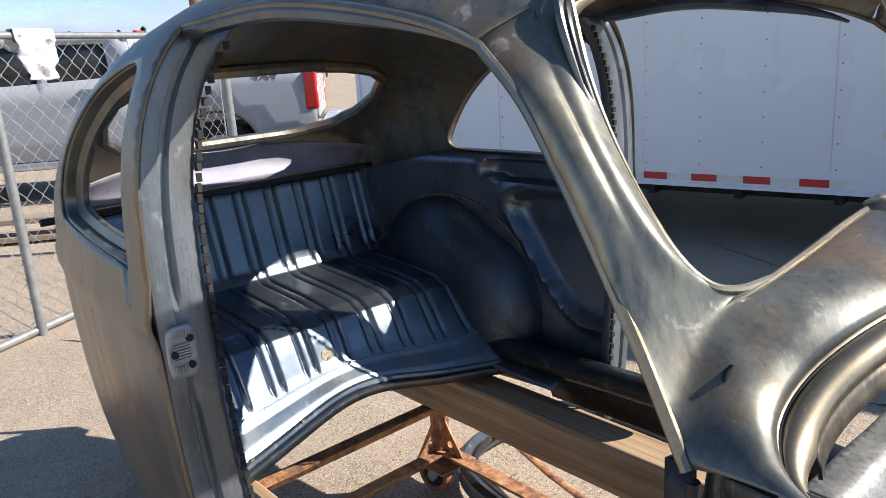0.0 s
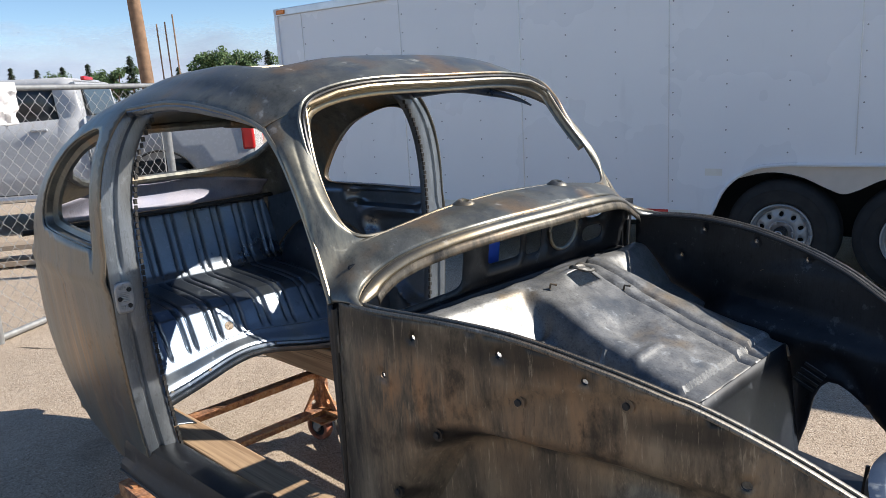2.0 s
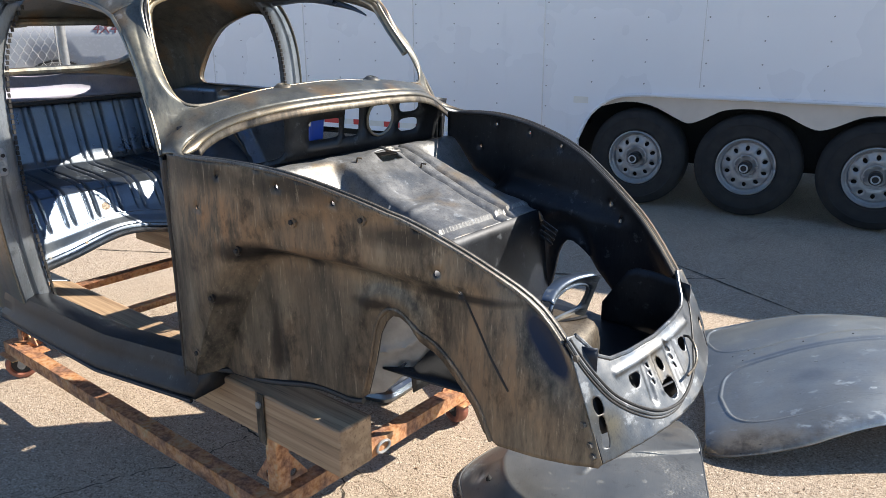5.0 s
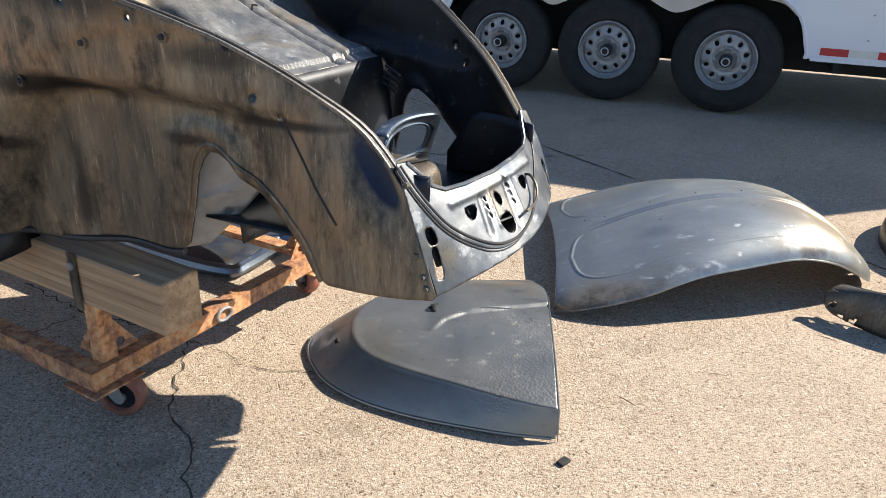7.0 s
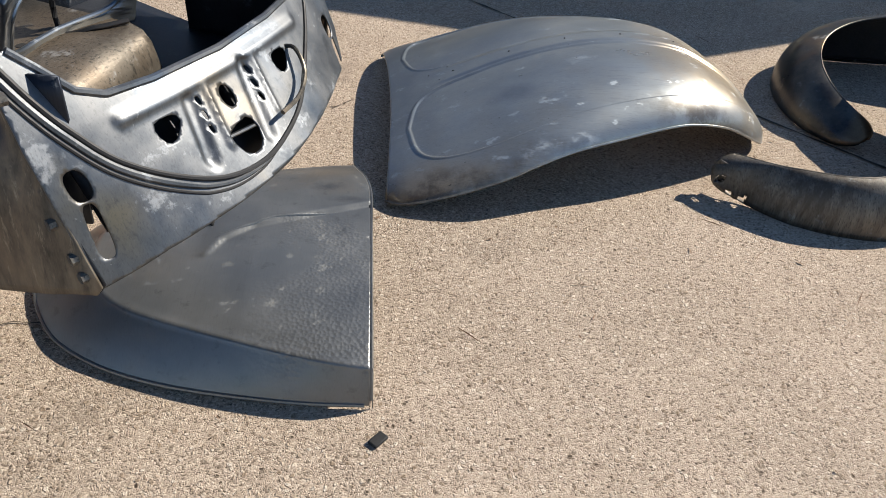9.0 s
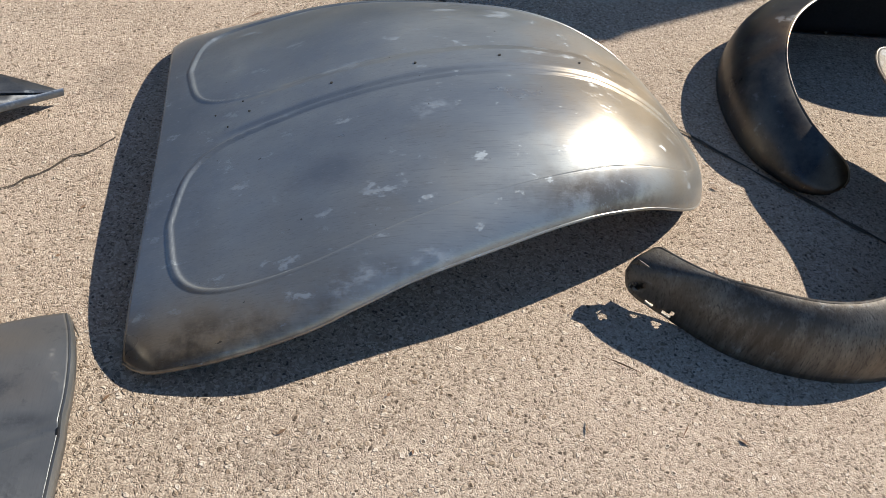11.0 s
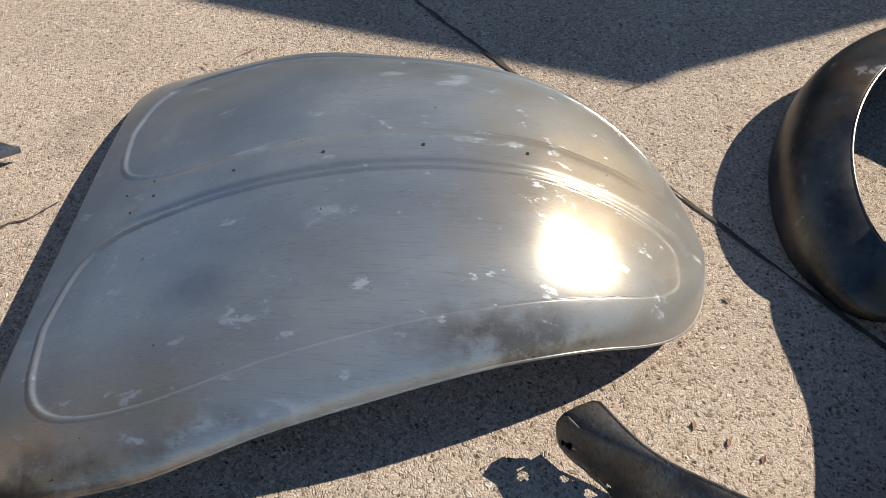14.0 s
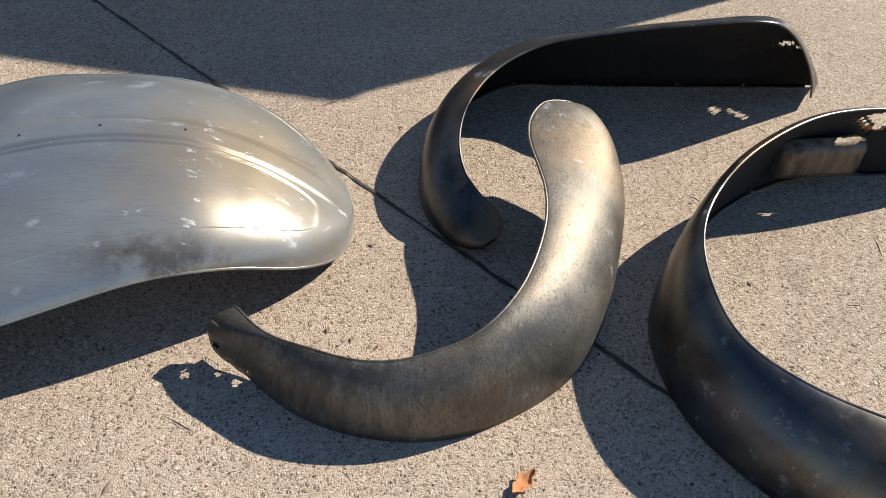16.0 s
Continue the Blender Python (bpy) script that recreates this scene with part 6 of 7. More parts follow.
us = np.linspace(-1.06, -0.56, 44)
hole = [(-0.995, 0.10), (-0.955, 0.10), (-0.955, 0.19), (-0.995, 0.19)]
tray_outline = [(u, -tray_width(u)) for u in us] + [(u, tray_width(u)) for u in us[::-1]]
TANK = bare_steel("scorched_tray_steel", (0.26, 0.262, 0.258), (0.145, 0.148, 0.15), (0.25, 0.195, 0.13), (0.085, 0.098, 0.115), 0.46, (4, 4, 4), 0.56, 0.3, 0.40, 0.35, 0.5, (30, 30, 30))
part("tank_tray", sheet(tray_outline, [hole], tray, 0.008), TANK, car, "scorched pale steel tank tray with steering hole", thick=0.004)
part("tray_front_wall", grid([[(-0.56 + 0.004 * k, v, 0.872 - 0.032 * k - (0 if -0.08 < v < 0.36 else 0.055)) for v in np.linspace(-0.26, 0.38, 40)] for k in range(10)]), STEEL_BLACK, car, thick=0.004)
for u, v in ((-0.905, 0.215), (-0.985, 0.02)):
    z = tray(u, v)[2]
    part("bent_clip", tube([(u, v, z - 0.004), (u + 0.004, v, z + 0.014), (u + 0.016, v + 0.008, z + 0.012)], 0.003, seg=6), STEEL_DARK, car)
# weld ring and a fuel line stub along the back of the tray
part("weld_ring", tube([(-1.005 + 0.022 * math.cos(a), 0.185 + 0.038 * math.sin(a), tray(-1.005 + 0.022 * math.cos(a), 0.185 + 0.038 * math.sin(a))[2] + 0.004) for a in np.linspace(0, 2 * math.pi, 25)[:-1]], [0.004 + 0.0025 * math.sin(9 * a) ** 2 for a in np.linspace(0, 2 * math.pi, 25)[:-1]], True, seg=6), STEEL_SCUFF, car, "rough weld ring")
for u0, v0, v1 in ((-0.90, -0.34, -0.06), (-0.79, -0.30, -0.05)):
    part("tray_ridge", tube([(u0, v, tray(u0, v)[2] + 0.002) for v in np.linspace(v0, v1, 14)], 0.007, seg=8), TANK, car)
part("toe_bracket", tube([(-0.93, -0.36, 0.94), (-0.985, -0.33, 0.985), (-1.03, -0.30, 1.0)], 0.012, seg=6, flat=0.3), STEEL, car)

# lower front structure: cross member with oval opening, spare wheel floor ring
def bracket_point(v, k):
    """Cross plate standing on the shelf behind the nose opening: k runs down its face."""
    return Vector((-0.245 - 0.045 * k + 0.03 * (v / 0.13) ** 2, v, 0.812 - 0.122 * k - 0.010 * (v / 0.13) ** 2))


RING = oval(-0.015, 0.52, 0.106, 0.36, 36, 0, 3.4)
part("axle_bracket", sheet([(-0.142, 0.05), (-0.12, 0.0), (0.09, 0.0), (0.112, 0.05), (0.118, 1.0), (-0.150, 1.0)], [RING], bracket_point, 0.03), STEEL_IN, car, "bare steel front bracket with oval opening", thick=0.006)
part("bracket_flange", grid([[bracket_point(v, 0.0) + Vector((-a, 0, b)) for v in np.linspace(-0.13, 0.10, 16)] for a, b in ((-0.004, -0.003), (0.006, 0.002), (0.028, 0.0), (0.032, -0.015))]), STEEL_IN, car, thick=0.004)
part("opening_rim", tube([bracket_point(v, k) + Vector((0.004, 0, 0.002)) for v, k in RING], 0.0035, True), STEEL_IN, car)
shelf_rows = []
for drop, out in ((0.0, -0.33), (0.0, -0.16), (0.0, -0.035), (0.006, -0.014), (0.02, -0.002), (0.045, 0.004), (0.09, 0.008), (0.10, 0.012)):
    shelf_rows.append([(-0.165 - 0.22 * (v + 0.10) * (1 if v > -0.10 else 0.3) + out, v, 0.692 - drop - 0.004 * noise.noise((v * 14, out * 12, 3.0)) - 0.10 * max(0.0, (v - 0.085) / 0.02)) for v in np.linspace(-0.27, 0.105, 30)])
part("spare_wheel_shelf", grid(shelf_rows), STEEL_SCUFF, car, "scuffed bare steel shelf behind the nose", thick=0.005)
part("drain_hole", cylinder(0.008, 0.004, (-0.30, -0.06, 0.693), (0, 0, 0), 14), DARKGAP, car)
part("bonnet_cable", tube(curve([(-0.285, 0.0, 0.80), (-0.29, 0.0, 0.70), (-0.26, 0.035, 0.697), (-0.235, 0.075, 0.70)], 20), 0.004, seg=6), SEAL, car, "loose black cable on the shelf")
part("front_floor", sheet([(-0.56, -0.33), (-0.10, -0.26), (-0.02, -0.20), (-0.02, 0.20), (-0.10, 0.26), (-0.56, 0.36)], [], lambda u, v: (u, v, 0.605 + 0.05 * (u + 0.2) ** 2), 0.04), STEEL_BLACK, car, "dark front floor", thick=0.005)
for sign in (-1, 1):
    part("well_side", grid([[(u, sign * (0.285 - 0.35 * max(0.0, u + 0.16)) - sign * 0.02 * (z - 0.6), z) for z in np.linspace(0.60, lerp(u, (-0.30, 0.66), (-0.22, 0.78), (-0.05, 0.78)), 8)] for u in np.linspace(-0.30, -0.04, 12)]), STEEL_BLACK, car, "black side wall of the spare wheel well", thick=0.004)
for k in range(4):
    part("louvre_fin", box((0.05, 0.002, 0.008), (-0.50 + 0.012 * k, 0.30 - 0.012 * k, 0.80 + 0.018 * k), (20, 30, 10)), STEEL_NOSE, car)
# black tube as the pressed groove's shade, rolled lip of the steering opening, edge bolts beside the nose
STEER_LIP = [(-0.215, 0.560), (-0.247, 0.634), (-0.298, 0.688), (-0.336, 0.724), (-0.385, 0.762), (-0.418, 0.787), (-0.45, 0.803), (-0.482, 0.801), (-0.506, 0.776), (-0.519, 0.74), (-0.535, 0.66), (-0.555, 0.585)]
for sign in (-1, 1):
    for path, r, nm in ((curve([(u, z, 0) for u, z in STEER_LIP], 60), 0.0055, "opening_lip"), ([Vector((-0.288 + 0.0055 * k, 0.862 - 0.0088 * k, 0)) for k in range(21)], 0.0028, "groove_shade")):
        line = [apron_point(p[0], p[1]) for p in path]
        part(nm, tube([(p[0], sign * (p[1] + 0.001), p[2]) for p in line], r, seg=8), STEEL_DARK if nm == "opening_lip" else DARKGAP, car)
    if sign < 0:
        for u, z in ((-0.056, 0.775), (-0.012, 0.600), (-0.004, 0.578), (-0.030, 0.640)):
            p = apron_point(u, z)
            part("edge_bolt", cylinder(0.007, 0.008, (p[0], -p[1] - 0.002, p[2]), (90, 0, -20), 8), STEEL_SCUFF, car)
# bolt studs along the aprons' arch
for sign in (-1, 1):
    for u, z in ((-1.004, 0.602), (-0.907, 0.776), (-0.811, 0.91), (-0.667, 0.992), (-0.497, 1.015)):
        p = apron_point(u, z)
        boss = part("bolt_boss", cylinder(0.012, 0.006, (p[0], sign * (p[1] + 0.002), p[2]), (90, 0, 0), 14), STEEL_DARK, car)
        part("bolt_hole", cylinder(0.006, 0.012, (p[0], sign * (p[1] + 0.003), p[2]), (90, 0, 0), 10), DARKGAP, boss)
    lowedge = [apron_point(u, z) for u, z in ((-1.085, 0.53), (-1.0, 0.52), (-0.85, 0.535), (-0.70, 0.553), (-0.60, 0.546), (-0.56, 0.552))]
    part("apron_lower_flange", tube([(p[0], sign * p[1], p[2]) for p in curve(lowedge, 24)], 0.008), SEAL, car)
part("rear_bracket", box((0.02, 0.015, 0.06), (-2.90, -0.492, 0.635), (0, 10, 20)), STEEL_DARK, car, bevel=0.004)


# pale patch panel behind the steering opening, with a round pressing
def patch_point(u, z):
    rim = abs(math.hypot(u + 0.555, z - 0.735) - 0.078)
    return (u, -0.34 + 0.8 * (u + 0.58) - 0.009 * math.exp(-(rim / 0.006) ** 2), z)


patch_holes = [oval(-0.60, 0.722, 0.016, 0.004, 10, 10, 3), oval(-0.525, 0.615, 0.004, 0.012, 10, -35, 3)]
part("patch_panel", sheet([(-0.635, 0.53), (-0.56, 0.545), (-0.50, 0.62), (-0.43, 0.72), (-0.43, 0.80), (-0.635, 0.80)], patch_holes, patch_point, 0.012), GALV, car, "new grey patch panel with round pressing", thick=0.003)
block = part("wiring_block", box((0.03, 0.055, 0.15), (-1.19, 0.038, 1.062), (0, 8, 0)), BLUE, car, "bright blue plastic wiring block", bevel=0.005)
part("clip", box((0.006, 0.03, 0.03), (-1.172, 0.0, 1.118), (0, 8, 0)), ALU, block, "pale metal clip", bevel=0.002)

# ---- dolly and beams under the shell ----
dolly = thing("body_dolly", CAR, label="rusty angle-iron dolly on four swivel casters", category="dolly")
RAIL_V, FRONT_U, REAR_U, RAIL_Z = 0.43, -0.90, -2.53, 0.165


def angle_iron(a, b, w=0.045, t=0.006):
    """An L-shaped bar from a to b."""
    a, b = Vector(a), Vector(b)
    d = (b - a).normalized()
    x = d.cross(Vector((0, 0, 1))).normalized()
    z = Vector((0, 0, 1))
    prof = [(0, 0), (w, 0), (w, -t), (t, -t), (t, -w), (0, -w)]
    bm = grid([[p + x * q[0] + z * q[1] for q in prof] for p in (a, b)], True)
    for p in (a, b):
        bm.faces.new([bm.verts.new(p + x * q[0] + z * q[1]) for q in prof])
    bmesh.ops.remove_doubles(bm, verts=bm.verts, dist=1e-6)
    bmesh.ops.recalc_face_normals(bm, faces=bm.faces)
    return bm


part("side_rail", angle_iron((FRONT_U + 0.03, -RAIL_V - 0.045, RAIL_Z), (REAR_U - 0.05, -RAIL_V - 0.045, RAIL_Z), 0.05), RUST, dolly, smooth=False)
part("side_rail", angle_iron((REAR_U - 0.05, RAIL_V, RAIL_Z), (FRONT_U + 0.03, RAIL_V, RAIL_Z), 0.05), RUST, dolly, smooth=False)
part("front_rail", angle_iron((FRONT_U + 0.045, RAIL_V + 0.03, RAIL_Z + 0.006), (FRONT_U + 0.045, -RAIL_V - 0.05, RAIL_Z + 0.006), 0.05), RUST, dolly, smooth=False)
part("rear_rail", angle_iron((REAR_U, -RAIL_V - 0.03, RAIL_Z + 0.006), (REAR_U, RAIL_V + 0.03, RAIL_Z + 0.006)), RUST, dolly, smooth=False)
part("rear_upper_rail", angle_iron((REAR_U, -RAIL_V, 0.345), (REAR_U, RAIL_V, 0.345)), RUST, dolly, smooth=False)
part("brace_ring", tube([(FRONT_U + 0.052, -0.045 + 0.028 * math.cos(a), RAIL_Z - 0.02 + 0.018 * math.sin(a)) for a in np.linspace(0, 6.28, 20)[:-1]], 0.005, True, up=(1, 0, 0)), GALV, dolly)
for su, sv in ((FRONT_U, -1), (FRONT_U, 1), (REAR_U, -1), (REAR_U, 1)):
    v = sv * (RAIL_V - 0.025)
    post = part("corner_post", box((0.045, 0.045, 0.185), (su, v, RAIL_Z + 0.088)), RUST, dolly, bevel=0.003)
    for du, dv in ((1, 0), (0, -sv)):
        g = sheet([(0.02, 0.0), (0.105, 0.0), (0.02, 0.12)], [oval(0.047, 0.03, 0.012, 0.012, 14)], lambda x, z: (su + (-du if su == FRONT_U else du) * x * (1 if du else 0), v + dv * x, RAIL_Z + z), 0.03)
        part("gusset", g, RUST, post, thick=0.005, smooth=False)
    caster = part("caster_plate", box((0.13, 0.15, 0.006), (su, v + 0.015 * sv, RAIL_Z - 0.0535)), RUST, dolly, bevel=0.002)
    yaw = {(FRONT_U, -1): 205, (FRONT_U, 1): -20, (REAR_U, -1): 60, (REAR_U, 1): 10}[(su, sv)]
    cm = pose(su, v, 0, 0, 0, yaw)
    prof = [(1.12 * a, b) for a, b in ((0.036, -0.010), (0.0375, -0.019), (0.04, -0.022), (0.052, -0.020), (0.056, -0.010), (0.056, 0.010), (0.052, 0.020), (0.04, 0.022), (0.0375, 0.019), (0.036, 0.010))]
    rows = [[cm @ Vector((-0.03 + r * math.cos(a), y, 0.063 + r * math.sin(a))) for r, y in prof] for a in (2 * math.pi * i / 28 for i in range(29))]
    wheel = part("caster_wheel", grid(rows), CASTER, dolly, "worn red-brown caster wheel")
    bm = cylinder(0.014, 0.05, (0, 0, 0), (90, 0, 0), 12)
    bmesh.ops.transform(bm, matrix=cm @ Matrix.Translation((-0.03, 0, 0.057)), verts=bm.verts)
    part("axle_bolt", bm, GALV, caster)
    hub = cylinder(0.0415, 0.022, (0, 0, 0), (90, 0, 0), 24)
    bmesh.ops.transform(hub, matrix=cm @ Matrix.Translation((-0.03, 0, 0.063)), verts=hub.verts)
    part("wheel_core", hub, STEEL_BLACK, wheel, "dark wheel core")
    for y in (-0.027, 0.027):
        bm = sheet([(-0.046, 0.062), (-0.040, 0.050), (-0.030, 0.046), (-0.020, 0.050), (-0.012, 0.062), (0.03, 0.112), (-0.03, 0.112)], [], lambda x, z: cm @ Vector((x, y, z)), 0.03)
        part("fork", bm, GALV, caster, thick=0.004, smooth=False)


def beam(name, v0, v1, u0, u1, z0, z1, label):
    bm = box((u1 - u0, v1 - v0, z1 - z0), (0, 0, 0))
    bmesh.ops.subdivide_edges(bm, edges=[e for e in bm.edges if abs(e.verts[0].co.x - e.verts[1].co.x) > 0.5], cuts=24)
    for w in bm.verts:
        w.co.y += 0.003 * noise.noise((w.co.x * 3, v0, 0.3))
        w.co.z += 0.003 * noise.noise((w.co.x * 3, v0, 7.3))
    ob = tagged(part(name, bm, WOOD, None, label, bevel=0.006), category="beam", group="support beams")
    ob.matrix_world = CAR @ Matrix.Translation(((u0 + u1) / 2, (v0 + v1) / 2, (z0 + z1) / 2))
    return ob


near_beam = beam("timber_beam", -0.445, -0.335, -2.95, -0.60, 0.345, 0.475, "weathered timber beam lying across the dolly under the shell")
far_beam = beam("timber_beam", 0.335, 0.445, -2.95, -0.62, 0.345, 0.475, "weathered timber beam lying across the dolly under the shell")
strap = part("beam_strap", box((0.032, 0.004, 0.15), (-0.90, -0.449, 0.405)), STEEL_DARK, dolly, "dark steel strap bolted to the beam", bevel=0.001)
part("strap_bolt", cylinder(0.010, 0.008, (-0.90, -0.454, 0.447), (90, 0, 0), 12), GALV, strap, bevel=0.002)


# ---- a door lying on the ground ----
def door_thing(m, label):
    d = thing("salvaged_door", m, label=label, category="car door", group="loose doors")
    outl = [(p[0], p[1]) for p in curve([(0.0, 0.02, 0), (0.35, 0.0, 0), (0.68, 0.03, 0), (0.72, 0.12, 0), (0.68, 0.5, 0), (0.72, 0.82, 0), (0.4, 0.86, 0), (0.02, 0.84, 0), (-0.03, 0.5, 0), (-0.02, 0.1, 0)], 60, True)]
    f = lambda x, y: (x, y, 0.075 - 0.05 * ((x - 0.35) / 0.4) ** 4 - 0.04 * ((y - 0.43) / 0.45) ** 6 - 0.006 * math.exp(-((math.hypot((x - 0.35) / 0.27, (y - 0.45) / 0.3) - 1) / 0.05) ** 2))
    part("door_skin", sheet(outl, [], f, 0.03), STEEL_NOSE, d, "bare grey door skin with curved pressing", thick=0.004)
    part("door_edge", tube([(x, y, 0.03) for x, y in outl], 0.025, True), STEEL_IN, d)
    frame_pts = curve([(-0.02, 0.10, 0.05), (-0.30, 0.09, 0.06), (-0.55, 0.16, 0.06), (-0.66, 0.32, 0.06), (-0.66, 0.60, 0.06), (-0.55, 0.77, 0.06), (-0.25, 0.80, 0.05), (0.0, 0.78, 0.05)], 40)
    part("window_frame", tube(frame_pts, 0.030, flat=1.3), STEEL_IN, d, "rounded bare window frame")
    part("window_rubber", tube([Vector((-0.3, 0.45, 0.075)) + (p - Vector((-0.3, 0.45, 0.06))) * 0.91 for p in frame_pts], 0.012), SEAL, d, "black rubber window channel")
    part("hinge_bar", tube([(-0.62, 0.40, 0.10), (-0.3, 0.30, 0.10), (0.05, 0.22, 0.10)], 0.016, flat=0.4), RUST, d)
    return d


door_thing(CAR @ pose(-1.93, 0.30, 0.0), "bare steel car door lying flat beneath the shell")
# folded body panel lying beyond the nose
panel = thing("loose_body_panel", Matrix.Translation((2.20, 1.61, 0)) @ pose(0, 0, 0, 0, 0, 180), label="pointed bare steel body panel with folded edges on the concrete", category="body panel")
part("panel_skin", sheet([(0.0, 0.0), (0.14, -0.09), (0.75, -0.42), (0.80, 0.30), (0.28, 0.09)], [], lambda x, y: (x, y, 0.03 + 0.13 * min(1, x / 0.5) - 0.25 * max(0, y) - 0.10 * max(0, -y - 0.05)), 0.03), STEEL_NOSE, panel, thick=0.004)
part("folded_edge", tube([(0.0, 0.0, 0.03), (0.30, 0.10, 0.075), (0.80, 0.32, 0.09)], 0.004, flat=2.5), STEEL_IN, panel, "dark folded edge")
part("stiffener", tube([(0.02, 0.005, 0.04), (0.4, 0.02, 0.14), (0.8, 0.04, 0.17)], 0.005, flat=0.6), STEEL_NOSE, panel)
for x, y in ((0.30, 0.06), (0.36, 0.07)):
    part("slot", box((0.03, 0.012, 0.004), (x, y, 0.095), (0, 0, 20)), DARKGAP, panel)


# ---- chain-link fence ----
FA, FANG = Vector((-2.23, 3.84, 0)), math.degrees(math.atan2(0.84, 0.24))
FENCE = Matrix.Translation(FA) @ pose(0, 0, 0, 0, 0, FANG)
fence = thing("chain_link_fence", FENCE, label="galvanised chain-link fence with pipe posts and rails", category="fence")
F0, F1, FH = -4.2, 2.46, 1.67
part("top_rail", cylinder(0.021, F1 - F0, ((F0 + F1) / 2, 0, FH), (0, 90, 0), 12), GALV, fence)
part("bottom_rail", cylinder(0.024, F1 - F0, ((F0 + F1) / 2, 0, 0.03), (0, 90, 0), 12), GALV, fence)
for x in (F0, -1.9, 0.28, F1):
    part("post", cylinder(0.027 if x < F1 else 0.036, FH + 0.03, (x, -0.02, FH / 2), (0, 0, 0), 14), GALV, fence)
part("end_tie_bar", box((0.012, 0.006, FH - 0.1), (F1 - 0.06, 0, FH / 2)), GALV, fence)


def chain_link():
    """Zigzag wires, hooked one into the next."""
    bm = bmesh.new()
    pitch, r = 0.058, 0.0019
    n = int((F1 - F0) / pitch)
    for i in range(n):
        x0 = F0 + i * pitch
        z, k, pts = 0.04, 0, []
        while z < FH:
            pts.append((x0 + (pitch * 1.03 if (k + i) % 2 else -pitch * 0.03), 0.004 * (-1) ** (k + i), z))
            z += pitch * 0.98
            k += 1
        for a, b in zip(pts, pts[1:]):
            a, b = Vector(a), Vector(b)
            s = (b - a).cross(Vector((0, 1, 0))).normalized() * r
            o = Vector((0, r, 0))
            v = [bm.verts.new(p) for p in (a + s, a + o, a - s, b + s, b + o, b - s)]
            bm.faces.new((v[0], v[1], v[4], v[3]))
            bm.faces.new((v[1], v[2], v[5], v[4]))
            bm.faces.new((v[2], v[0], v[3], v[5]))
    return bm


tagged(part("mesh_wire", chain_link(), GALV, fence, smooth=False), kind="stuff")


def rag(m, w, h, name, label, drape):
    rows = []
    for i in range(25):
        t = i / 24
        row = []
        for k in range(21):
            x = (k / 20 - 0.5) * w * (1 + 0.12 * math.sin(5 * t))
            if drape:
                x *= 0.86 + 0.22 * noise.noise((t * 5, 0.0, 3.0))
                y = (0.030 if t < 0.3 else -0.034) + 0.038 * noise.noise((x * 16, t * 7, 1.0)) + 0.014 * noise.noise((x * 40, t * 16, 4.0))
                z = -abs(t - 0.3) * h + 0.02 * noise.noise((x * 12, 3.0, t * 3)) * (1 if abs(t - .3) > .08 else 0)
                if abs(t - 0.3) < 0.08:
                    y, z = 0.03 * (0.3 - t) / 0.08, 0.012
            else:
                y = (t - 0.5) * h
                z = 0.012 + 0.035 * abs(noise.noise((x * 9, t * 4, 2.0)))
            row.append((x, y, z))
        rows.append(row)
    ob = tagged(part(name, grid(rows), CLOTH, None, label, thick=0.004), category="rag")
    ob.matrix_world = m
    return ob


rag(FENCE @ pose(0.63, 0, FH + 0.022), 0.30, 0.38, "towel", "white towel hung over the top rail of the fence", True)
rag(FENCE @ pose(0.12, 0.42, 0.0, 0, 0, 30), 0.22, 0.16, "cleaning_rag", "crumpled white rag lying on the dirt", False)


# ---- pickup truck beyond the fence ----
TRUCK = Matrix.Translation((-1.42, 9.15, 0)) @ pose(0, 0, 0, 0, 0, 8)
truck = thing("pickup_truck", TRUCK, label="white crew-cab pickup truck parked beyond the fence", category="pickup truck")
TW = 1.95


bed = [(0.0, 0.62), (0.02, 1.36), (-0.02, 1.42), (-1.98, 1.42), (-1.98, 0.55), (-1.62, 0.55)]
bed += [(-1.17 + 0.47 * math.cos(a), 0.45 + 0.48 * math.sin(a)) for a in np.linspace(math.pi * 0.93, math.pi * 0.07, 16)]
bed += [(-0.62, 0.6)]
for y in (0.0, TW):
    part("bed_side", sheet(bed, [], lambda x, z: (x, y + (0.04 if y == 0 else -0.04) * max(0, (z - 0.75)) ** 2, z), 0.25), TRUCKWHITE, truck, thick=0.03)
    part("arch_lip", tube([(-1.17 + 0.47 * math.cos(a), y - (0.01 if y == 0 else -0.01), 0.45 + 0.48 * math.sin(a)) for a in np.linspace(0.1, math.pi - 0.1, 24)], 0.015), DARKGAP, truck)
part("tailgate", box((0.06, TW - 0.24, 0.62), (0.0, TW / 2, 1.08)), TRUCKWHITE, truck, bevel=0.02)
part("bed_floor", box((1.95, TW - 0.1, 0.06), (-1.0, TW / 2, 0.78)), DARKGAP, truck)
part("bumper", box((0.22, TW - 0.05, 0.22), (0.13, TW / 2, 0.62)), TRUCKWHITE, truck, "white rear bumper", bevel=0.04)
part("bumper_insert", box((0.30, 0.42, 0.14), (0.10, 0.20, 0.60)), DARKGAP, truck, bevel=0.02)
part("number_plate", box((0.01, 0.3, 0.15), (0.25, TW / 2, 0.62)), WHITETAPE, truck)
